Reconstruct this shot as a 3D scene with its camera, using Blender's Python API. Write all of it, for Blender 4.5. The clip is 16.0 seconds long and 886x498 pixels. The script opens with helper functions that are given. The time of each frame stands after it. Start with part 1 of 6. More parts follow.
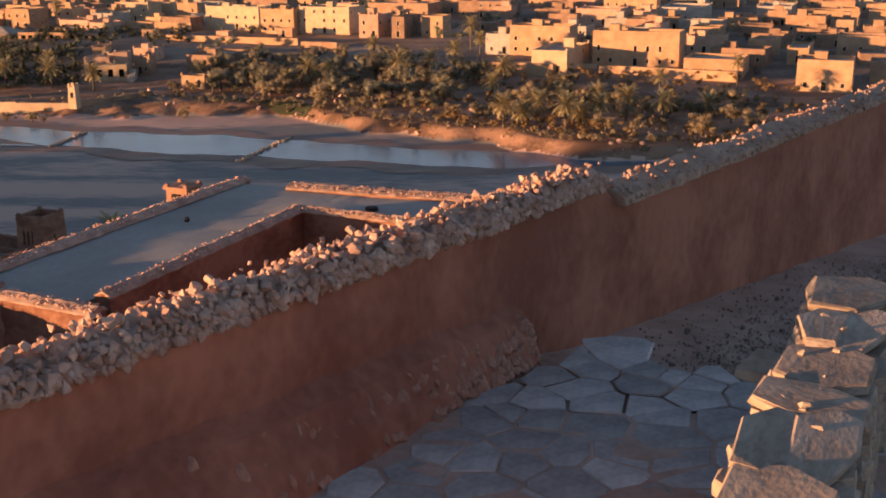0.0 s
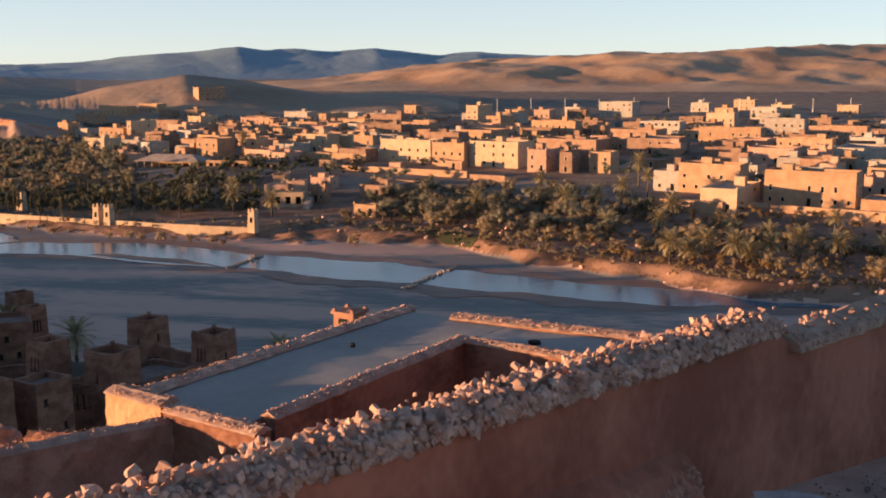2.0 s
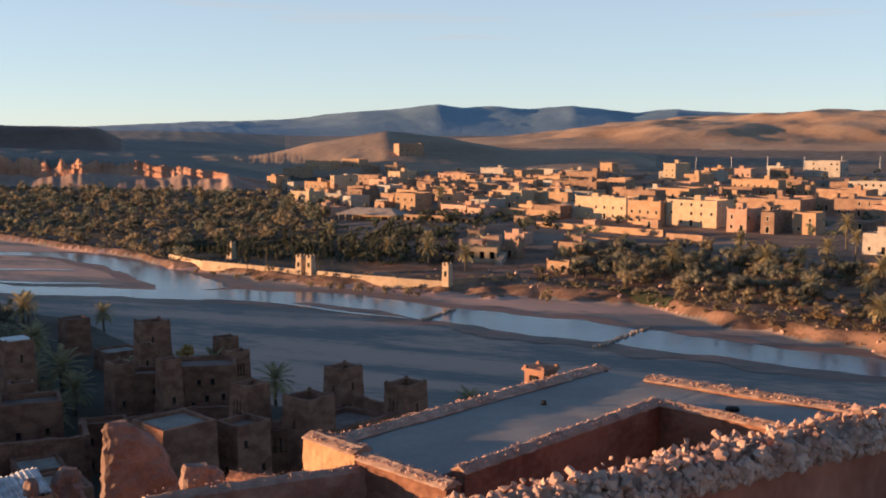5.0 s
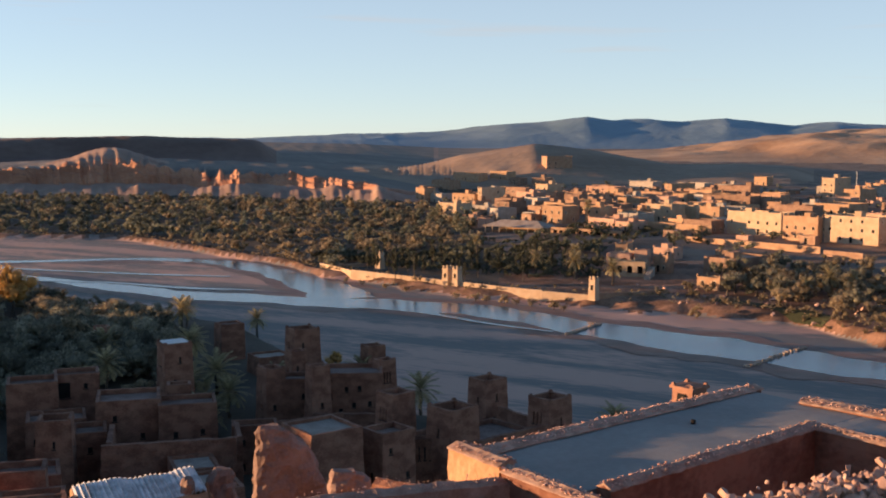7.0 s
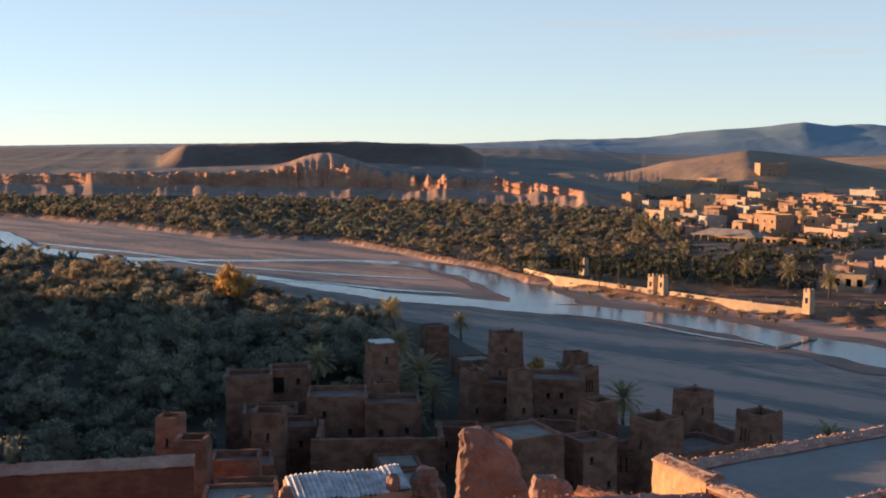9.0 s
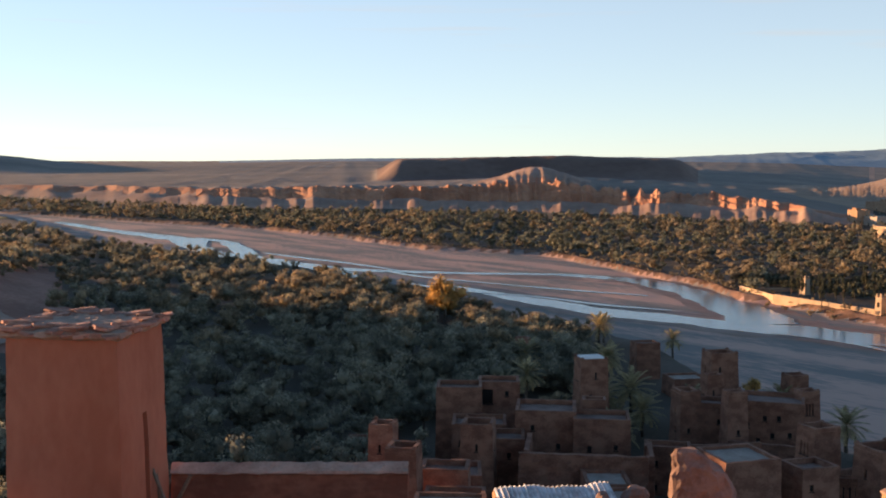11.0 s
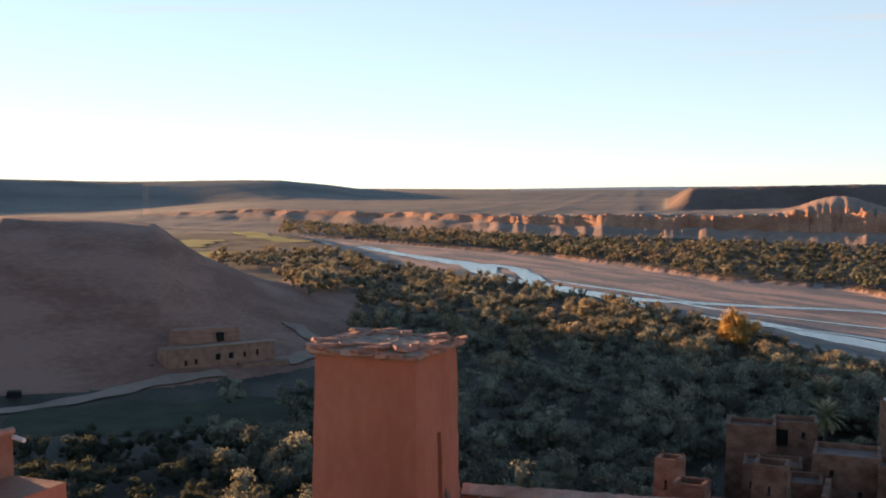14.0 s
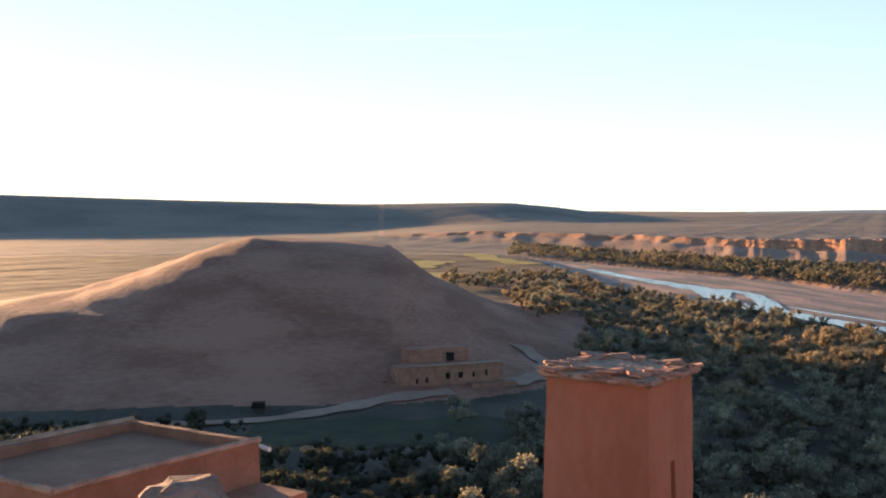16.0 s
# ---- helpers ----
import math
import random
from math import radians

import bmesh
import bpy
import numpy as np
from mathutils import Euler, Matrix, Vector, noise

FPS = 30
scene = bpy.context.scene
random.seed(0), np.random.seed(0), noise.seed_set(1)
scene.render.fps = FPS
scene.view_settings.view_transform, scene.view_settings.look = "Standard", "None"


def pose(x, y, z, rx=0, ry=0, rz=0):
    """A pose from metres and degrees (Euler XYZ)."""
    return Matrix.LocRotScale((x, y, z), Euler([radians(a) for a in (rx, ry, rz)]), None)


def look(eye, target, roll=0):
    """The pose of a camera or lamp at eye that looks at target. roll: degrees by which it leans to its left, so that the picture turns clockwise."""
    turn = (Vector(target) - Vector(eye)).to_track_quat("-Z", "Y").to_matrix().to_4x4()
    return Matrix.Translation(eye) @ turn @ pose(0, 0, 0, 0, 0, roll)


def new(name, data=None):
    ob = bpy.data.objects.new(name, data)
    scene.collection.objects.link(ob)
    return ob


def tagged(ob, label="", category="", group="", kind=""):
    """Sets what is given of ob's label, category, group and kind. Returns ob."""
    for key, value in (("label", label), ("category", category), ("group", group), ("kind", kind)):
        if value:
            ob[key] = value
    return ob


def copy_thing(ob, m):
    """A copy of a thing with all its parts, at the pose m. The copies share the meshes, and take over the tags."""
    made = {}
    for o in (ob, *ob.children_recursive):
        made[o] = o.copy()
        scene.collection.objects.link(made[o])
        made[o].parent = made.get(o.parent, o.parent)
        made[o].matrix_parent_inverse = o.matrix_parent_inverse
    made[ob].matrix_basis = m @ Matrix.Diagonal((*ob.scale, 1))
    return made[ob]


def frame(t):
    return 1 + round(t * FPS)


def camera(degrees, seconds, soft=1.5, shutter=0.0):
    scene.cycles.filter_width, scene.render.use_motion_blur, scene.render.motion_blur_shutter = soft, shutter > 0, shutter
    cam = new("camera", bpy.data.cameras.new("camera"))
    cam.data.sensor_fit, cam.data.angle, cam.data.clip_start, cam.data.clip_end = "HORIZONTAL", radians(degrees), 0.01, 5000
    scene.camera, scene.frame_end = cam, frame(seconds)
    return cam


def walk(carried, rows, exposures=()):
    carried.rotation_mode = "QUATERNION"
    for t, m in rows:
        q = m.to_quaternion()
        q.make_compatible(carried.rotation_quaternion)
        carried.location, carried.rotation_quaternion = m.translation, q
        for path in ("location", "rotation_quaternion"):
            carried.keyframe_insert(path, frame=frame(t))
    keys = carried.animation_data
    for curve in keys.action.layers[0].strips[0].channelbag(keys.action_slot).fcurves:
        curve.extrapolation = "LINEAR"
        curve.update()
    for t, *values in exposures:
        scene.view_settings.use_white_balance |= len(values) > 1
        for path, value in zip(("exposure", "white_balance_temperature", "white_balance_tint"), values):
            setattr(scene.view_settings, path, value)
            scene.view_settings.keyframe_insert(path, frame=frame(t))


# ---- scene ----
cam = camera(44.16, 16.0, soft=1.95)


def gaze(t, yaw, pitch, lean):
    """The camera turns about a point 0.31 m behind its lens."""
    a, p = radians(yaw), radians(pitch)
    reach = 0.31
    eye = (-reach * math.sin(a) * math.cos(p), reach * math.cos(a) * math.cos(p), 42.0 + reach * math.sin(p))
    return t, pose(*eye, 90 + pitch, 0, yaw) @ pose(0, 0, 0, 0, 0, lean)


EXPOSURE = ((0.0, 1.46, 10700, 31), (2.0, 1.36, 9200, 26), (4.0, 1.26, 8500, 22), (9.0, 1.38, 8700, 21), (12.5, 1.54, 9100, 21), (14.5, 1.66, 9300, 20), (16.0, 1.84, 9300, 19))
walk(cam, [
    gaze(0.0, 2.214, -16.332, -0.591),
    gaze(0.5, 4.439, -14.011, -0.454),
    gaze(1.0, 6.653, -12.026, -0.352),
    gaze(1.5, 8.808, -10.520, -0.249),
    gaze(2.0, 10.845, -9.377, -0.185),
    gaze(2.5, 12.698, -8.493, -0.138),
    gaze(3.0, 14.507, -7.779, -0.082),
    gaze(3.5, 16.291, -7.270, -0.053),
    gaze(4.0, 17.957, -6.896, -0.045),
    gaze(6.5, 26.290, -5.852, 0.100),
    gaze(7.0, 28.711, -5.773, 0.127),
    gaze(7.5, 31.624, -5.726, 0.107),
    gaze(8.0, 34.404, -5.668, 0.151),
    gaze(8.5, 36.947, -5.603, 0.206),
    gaze(9.0, 39.440, -5.500, 0.216),
    gaze(11.5, 53.140, -4.561, 0.009),
    gaze(12.0, 55.660, -4.321, 0.033),
    gaze(12.5, 58.133, -4.079, 0.072),
    gaze(13.0, 60.523, -3.843, 0.077),
    gaze(13.5, 62.974, -3.592, 0.068),
    gaze(14.0, 65.527, -3.341, 0.156),
    gaze(14.5, 68.148, -3.084, 0.142),
    gaze(15.0, 71.048, -2.814, 0.154),
    gaze(15.5, 74.326, -2.535, 0.195),
    gaze(16.0, 77.501, -2.199, 0.184),
], exposures=EXPOSURE)

# ---- world and sun: low evening sun from the left ----
SUN_AZ, SUN_EL = 111.0, 3.5
world = bpy.data.worlds.new("evening_sky")
scene.world = world
world.use_nodes = True
wn, wl = world.node_tree.nodes, world.node_tree.links
wn.clear()
sky = wn.new("ShaderNodeTexSky")
sky.sky_type = "NISHITA"
sky.sun_disc = False
sky.sun_elevation = radians(7.0)
sky.sun_rotation = radians(-SUN_AZ)
sky.altitude = 1300
sky.air_density, sky.dust_density, sky.ozone_density = 0.68, 0.08, 3.0
background = wn.new("ShaderNodeBackground")
background.inputs["Strength"].default_value = 0.12
w_out = wn.new("ShaderNodeOutputWorld")
soften = wn.new("ShaderNodeHueSaturation")
soften.inputs["Hue"].default_value = 0.495
soften.inputs["Saturation"].default_value = 1.04
wl.new(sky.outputs[0], soften.inputs["Color"])
haze = wn.new("ShaderNodeMix")
haze.data_type = "RGBA"
up = wn.new("ShaderNodeSeparateXYZ")
wl.new(wn.new("ShaderNodeTexCoord").outputs["Generated"], up.inputs[0])
fade = wn.new("ShaderNodeMapRange")          # thin bright haze towards the horizon
fade.interpolation_type = "SMOOTHSTEP"
fade.inputs["From Max"].default_value = 0.55
fade.inputs["To Min"].default_value, fade.inputs["To Max"].default_value = 0.64, 0.0
wl.new(up.outputs["Z"], fade.inputs["Value"])
wl.new(fade.outputs[0], haze.inputs["Factor"])
haze.inputs["B"].default_value = (1.74, 2.46, 3.07, 1)
wl.new(soften.outputs[0], haze.inputs["A"])
# faint stretched evening clouds low over the hills
flat = wn.new("ShaderNodeMapping")
flat.inputs["Scale"].default_value = (1, 1, 22)
wl.new(up.inputs[0].links[0].from_socket, flat.inputs["Vector"])
wisp = wn.new("ShaderNodeTexNoise")
wisp.inputs["Scale"].default_value, wisp.inputs["Detail"].default_value = 4.0, 5
wl.new(flat.outputs[0], wisp.inputs["Vector"])
thin = wn.new("ShaderNodeMapRange")
thin.inputs["From Min"].default_value, thin.inputs["From Max"].default_value = 0.60, 0.74
thin.inputs["To Max"].default_value = 0.30
wl.new(wisp.outputs["Fac"], thin.inputs["Value"])
cloud = wn.new("ShaderNodeMix")
cloud.data_type = "RGBA"
cloud.inputs["B"].default_value = (1.9, 2.1, 2.35, 1)
wl.new(thin.outputs[0], cloud.inputs["Factor"])
wl.new(haze.outputs["Result"], cloud.inputs["A"])
wl.new(cloud.outputs["Result"], background.inputs["Color"])
wl.new(background.outputs[0], w_out.inputs["Surface"])

sun_data = bpy.data.lights.new("sun", "SUN")
sun_data.energy, sun_data.angle, sun_data.color = 4.0, radians(0.6), (1.0, 0.70, 0.46)
sun = new("sun", sun_data)
sun.matrix_world = look((-1000 * math.sin(radians(SUN_AZ)), 1000 * math.cos(radians(SUN_AZ)), 1000 * math.tan(radians(SUN_EL))), (0, 0, 0))

# ---- materials ----
def surface(name, dark, light, scale=1.0, rough=0.9, bump=0.3, grain=8.0, vary=0.12, per_object=True, coords="world", spec=0.25, stretch=(1, 1, 1), island=False, dist=None, contrast=0.25):
    """A worn mineral or plant surface: broad stains, fine grain, relief, and a tint for each piece."""
    m = bpy.data.materials.new(name)
    m.use_nodes = True
    n, l = m.node_tree.nodes, m.node_tree.links
    b = n["Principled BSDF"]
    b.inputs["Roughness"].default_value = rough
    b.inputs["Specular IOR Level"].default_value = spec
    if coords == "world":
        where = n.new("ShaderNodeNewGeometry").outputs["Position"]
    else:
        where = n.new("ShaderNodeTexCoord").outputs["Object"]
    mp = n.new("ShaderNodeMapping")
    mp.inputs["Scale"].default_value = stretch
    l.new(where, mp.inputs["Vector"])
    broad, fine = n.new("ShaderNodeTexNoise"), n.new("ShaderNodeTexNoise")
    broad.inputs["Scale"].default_value, broad.inputs["Detail"].default_value = scale, 5
    fine.inputs["Scale"].default_value, fine.inputs["Detail"].default_value = scale * grain, 6
    l.new(mp.outputs[0], broad.inputs["Vector"])
    l.new(mp.outputs[0], fine.inputs["Vector"])
    mix = n.new("ShaderNodeMath")
    mix.operation = "MULTIPLY_ADD"
    l.new(fine.outputs["Fac"], mix.inputs[0])
    mix.inputs[1].default_value = 0.55
    half = n.new("ShaderNodeMath")
    half.operation = "MULTIPLY_ADD"
    l.new(broad.outputs["Fac"], half.inputs[0])
    half.inputs[1].default_value, half.inputs[2].default_value = 1.3, -0.43
    l.new(half.outputs[0], mix.inputs[2])
    cr = n.new("ShaderNodeValToRGB")
    cr.color_ramp.elements[0].position, cr.color_ramp.elements[1].position = 0.5 - contrast, 0.5 + contrast
    cr.color_ramp.elements[0].color, cr.color_ramp.elements[1].color = (*dark, 1), (*light, 1)
    l.new(mix.outputs[0], cr.inputs["Fac"])
    colour = cr.outputs["Color"]
    if vary:
        hue = n.new("ShaderNodeHueSaturation")
        src = n.new("ShaderNodeNewGeometry").outputs["Random Per Island"] if island else n.new("ShaderNodeObjectInfo").outputs["Random"]
        mr = n.new("ShaderNodeMapRange")
        mr.inputs["To Min"].default_value, mr.inputs["To Max"].default_value = 1 - vary, 1 + vary
        l.new(src, mr.inputs["Value"])
        l.new(mr.outputs[0], hue.inputs["Value"])
        l.new(colour, hue.inputs["Color"])
        colour = hue.outputs[0]
    l.new(colour, b.inputs["Base Color"])
    if bump:
        bp = n.new("ShaderNodeBump")
        bp.inputs["Strength"].default_value = bump
        bp.inputs["Distance"].default_value = dist if dist else 0.3 / scale / grain
        l.new(mix.outputs[0], bp.inputs["Height"])
        l.new(bp.outputs[0], b.inputs["Normal"])
    return m


ADOBE = {
    "adobe": surface("adobe", (0.30, 0.17, 0.11), (0.42, 0.26, 0.17), 0.5, bump=0.2),
    "ochre": surface("ochre_render", (0.36, 0.205, 0.12), (0.47, 0.29, 0.18), 0.5, bump=0.2),
    "brown": surface("brown_adobe", (0.20, 0.115, 0.08), (0.31, 0.19, 0.13), 0.5, bump=0.25),
    "cream": surface("cream_render", (0.43, 0.29, 0.185), (0.52, 0.375, 0.25), 0.5, bump=0.15),
    "pink": surface("pink_render", (0.413, 0.232, 0.163), (0.499, 0.310, 0.224), 0.5, bump=0.15),
    "pale": surface("pale_render", (0.32, 0.265, 0.215), (0.44, 0.375, 0.31), 0.5, bump=0.15),
}
M_ROOF = surface("mud_roof", (0.27, 0.205, 0.165), (0.40, 0.325, 0.265), 0.4, bump=0.3)
M_KASBAH = surface("rammed_earth", (0.185, 0.075, 0.048), (0.305, 0.140, 0.090), 0.6, contrast=0.16, bump=0.5, stretch=(1, 1, 1.6))
M_KROOF = surface("brown_mud_roof", (0.19, 0.11, 0.085), (0.29, 0.185, 0.145), 0.5, bump=0.4)
# near-black stand-in for the unlit inside of openings; also tyres and vents
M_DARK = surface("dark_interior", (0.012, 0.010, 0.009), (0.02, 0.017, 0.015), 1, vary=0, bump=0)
M_FRAME = surface("window_surround", (0.45, 0.36, 0.27), (0.58, 0.48, 0.38), 1.5, bump=0.1)
M_PLASTER = surface("red_mud_plaster", (0.285, 0.095, 0.062), (0.47, 0.175, 0.114), 0.8, contrast=0.2, rough=0.93, bump=0.4, grain=10, vary=0, stretch=(1, 1, 0.75))
M_TOWER = surface("orange_mud_plaster", (0.40, 0.125, 0.07), (0.52, 0.185, 0.11), 0.7, bump=0.35, grain=10, vary=0.04, stretch=(1, 1, 0.5))
M_WESTWALL = surface("brown_pink_plaster", (0.27, 0.125, 0.08), (0.40, 0.20, 0.135), 0.8, bump=0.4, grain=9, vary=0.04)
M_RUBBLE = surface("limestone_rubble", (0.40, 0.215, 0.16), (0.66, 0.43, 0.335), 3.0, bump=0.5, grain=5, vary=0.25, coords="object")
M_COATED = surface("mud_coated_stone", (0.33, 0.14, 0.095), (0.50, 0.25, 0.18), 2.5, bump=0.6, grain=6, vary=0.18, coords="object")
M_SLATE = surface("flat_stone", (0.25, 0.175, 0.13), (0.44, 0.33, 0.25), 2.5, bump=0.6, grain=6, vary=0.2, coords="object")
M_FLAG = surface("flagstone", (0.30, 0.265, 0.24), (0.50, 0.44, 0.40), 2.0, bump=0.5, grain=8, vary=0.25, coords="object")
M_EARTH = surface("trodden_earth", (0.37, 0.21, 0.155), (0.53, 0.335, 0.26), 1.5, bump=0.8, grain=10, vary=0)
M_GRAVEL = surface("gravel", (0.17, 0.12, 0.095), (0.34, 0.255, 0.205), 3, bump=0.5, vary=0.35, island=True)
M_STRAWMUD = surface("straw_mud_crumble", (0.30, 0.17, 0.12), (0.52, 0.34, 0.25), 2.2, bump=1.0, grain=9, vary=0.1)
M_PINKMUD = surface("pinkish_eroded_adobe", (0.20, 0.12, 0.092), (0.32, 0.20, 0.155), 1.6, bump=1.0, grain=8, vary=0.08)
M_LITMUD = surface("lit_weathered_adobe", (0.36, 0.19, 0.10), (0.50, 0.29, 0.17), 1.2, bump=0.8, grain=8, vary=0.08)
M_ROOFTOP = surface("dusty_roof_screed", (0.28, 0.255, 0.225), (0.37, 0.335, 0.29), 0.45, contrast=0.25, bump=0.25, grain=14, vary=0)
M_TIN = surface("galvanised_sheet", (0.40, 0.37, 0.34), (0.74, 0.71, 0.67), 2.5, contrast=0.16, rough=0.5, bump=0.15, vary=0.05, spec=0.5)
M_WOOD = surface("grey_wood", (0.12, 0.085, 0.06), (0.24, 0.18, 0.13), 4, bump=0.4)
M_WHITE = surface("whitewash", (0.66, 0.62, 0.56), (0.80, 0.77, 0.72), 1, bump=0.1)
M_TRUNK = surface("bark", (0.06, 0.045, 0.035), (0.14, 0.11, 0.085), 3, bump=0.8)
M_OLIVE = surface("olive_leaves", (0.125, 0.125, 0.088), (0.27, 0.262, 0.182), 0.13, contrast=0.13, rough=0.8, bump=0.7, grain=9, dist=0.2, spec=0.12, vary=0.3, island=True)
M_OLIVE_TREE = surface("olive_leaves_near", (0.15, 0.142, 0.104), (0.325, 0.305, 0.222), 0.13, contrast=0.13, rough=0.8, bump=0.7, grain=9, dist=0.2, spec=0.12, vary=0.3, island=True)
M_BUSH = surface("tamarisk_leaves", (0.21, 0.17, 0.112), (0.40, 0.31, 0.20), 0.13, contrast=0.13, rough=0.8, bump=0.7, grain=9, dist=0.2, spec=0.12, vary=0.3, island=True)
M_DRY = surface("dry_shrub", (0.20, 0.125, 0.065), (0.36, 0.24, 0.13), 0.35, rough=0.85, bump=0.7, grain=9, dist=0.2, spec=0.1, vary=0.3, island=True)
M_GOLD = surface("autumn_leaves", (0.42, 0.245, 0.08), (0.60, 0.37, 0.145), 0.35, rough=0.8, bump=0.7, grain=9, dist=0.2, spec=0.12, vary=0.3, island=True)
M_PALM = surface("palm_fronds", (0.24, 0.20, 0.11), (0.50, 0.40, 0.22), 0.5, rough=0.55, bump=0, vary=0.3, island=True)
# grass darkened so that its colour holds the meadow's shade
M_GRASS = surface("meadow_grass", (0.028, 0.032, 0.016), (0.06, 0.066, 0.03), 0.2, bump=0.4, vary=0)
M_FIELD = surface("yellow_field", (0.30, 0.24, 0.05), (0.42, 0.34, 0.09), 0.15, bump=0.2, vary=0)
# olive leaf settings in a darker colour that stands for garden shade
M_GARDEN = surface("shaded_garden_leaves", (0.075, 0.08, 0.055), (0.18, 0.18, 0.12), 0.13, contrast=0.13, rough=0.8, bump=0.7, grain=9, dist=0.2, spec=0.12, vary=0.3, island=True)
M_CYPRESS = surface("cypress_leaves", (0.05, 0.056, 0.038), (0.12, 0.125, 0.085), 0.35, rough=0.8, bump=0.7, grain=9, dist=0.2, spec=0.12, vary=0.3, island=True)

for _m in (M_OLIVE, M_OLIVE_TREE, M_BUSH, M_DRY, M_GOLD, M_PALM, M_GARDEN, M_CYPRESS):   # leaves let some light through
    _t = _m.node_tree
    _pb = _t.nodes["Principled BSDF"]
    _tr, _mx = _t.nodes.new("ShaderNodeBsdfTranslucent"), _t.nodes.new("ShaderNodeMixShader")
    _mx.inputs[0].default_value = 0.5
    _t.links.new(_pb.inputs["Base Color"].links[0].from_socket, _tr.inputs["Color"])
    _t.links.new(_pb.outputs[0], _mx.inputs[1])
    _t.links.new(_tr.outputs[0], _mx.inputs[2])
    _t.links.new(_mx.outputs[0], _t.nodes["Material Output"].inputs["Surface"])

LAND = [
    surface("dark_soil", (0.055, 0.044, 0.031), (0.115, 0.09, 0.065), 0.08, bump=0.6, grain=14, vary=0),
    # grey gravel and pink sand; the long streaks paint sun and shade
    surface("sun_streaked_gravel", (0.22, 0.197, 0.172), (0.58, 0.345, 0.26), 0.075, bump=0.7, grain=14, vary=0, stretch=(0.22, 1, 1), dist=0.3, contrast=0.085),
    surface("red_bank", (0.14, 0.075, 0.048), (0.34, 0.185, 0.12), 0.11, contrast=0.13, bump=0.7, grain=12, vary=0),
    surface("red_rock", (0.27, 0.112, 0.074), (0.42, 0.195, 0.135), 0.035, contrast=0.15, bump=0.8, grain=14, vary=0, stretch=(1, 1, 4)),
    surface("cliff_rock", (0.37, 0.15, 0.085), (0.52, 0.265, 0.165), 0.03, bump=0.8, grain=10, vary=0, stretch=(1, 1, 3)),
    surface("dark_mesa", (0.14, 0.082, 0.062), (0.22, 0.14, 0.108), 0.01, bump=0.5, grain=12, vary=0),
    surface("dusty_hill", (0.26, 0.165, 0.11), (0.42, 0.28, 0.19), 0.012, bump=0.6, grain=12, vary=0),
    surface("ochre_hill", (0.36, 0.20, 0.115), (0.56, 0.36, 0.225), 0.01, bump=0.6, grain=12, vary=0),
    # plain and plateau soil, brightened to carry the haze of distance
    surface("hazy_plain_soil", (0.17, 0.14, 0.112), (0.27, 0.215, 0.172), 0.006, bump=0.4, grain=16, vary=0),
    # far ridges: haze blue put into the base colour
    surface("haze_blue_mountain", (0.17, 0.27, 0.31), (0.24, 0.345, 0.385), 0.003, bump=0.5, grain=12, vary=0),
    surface("pale_talus", (0.29, 0.17, 0.122), (0.43, 0.28, 0.205), 0.04, bump=0.5, grain=12, vary=0),
    surface("village_earth", (0.15, 0.10, 0.072), (0.29, 0.195, 0.14), 0.08, bump=0.5, grain=12, vary=0, contrast=0.15),
]

M_SHORE = surface("wet_red_sand", (0.19, 0.10, 0.07), (0.32, 0.19, 0.14), 0.3, rough=0.6, bump=0.4, vary=0, stretch=(0.4, 1, 1))
M_WATER = bpy.data.materials.new("river_water")
M_WATER.use_nodes = True
_n, _l = M_WATER.node_tree.nodes, M_WATER.node_tree.links
_b = _n["Principled BSDF"]
_b.inputs["Base Color"].default_value = (0.015, 0.13, 0.18, 1)
_b.inputs["Roughness"].default_value = 0.12
_b.inputs["IOR"].default_value = 1.33
_w = _n.new("ShaderNodeTexNoise")
_w.inputs["Scale"].default_value, _w.inputs["Detail"].default_value = 1.2, 4
_g = _n.new("ShaderNodeNewGeometry")
_l.new(_g.outputs["Position"], _w.inputs["Vector"])
_p = _n.new("ShaderNodeBump")
_p.inputs["Strength"].default_value, _p.inputs["Distance"].default_value = 0.4, 0.14
_l.new(_w.outputs["Fac"], _p.inputs["Height"])
_l.new(_p.outputs[0], _b.inputs["Normal"])

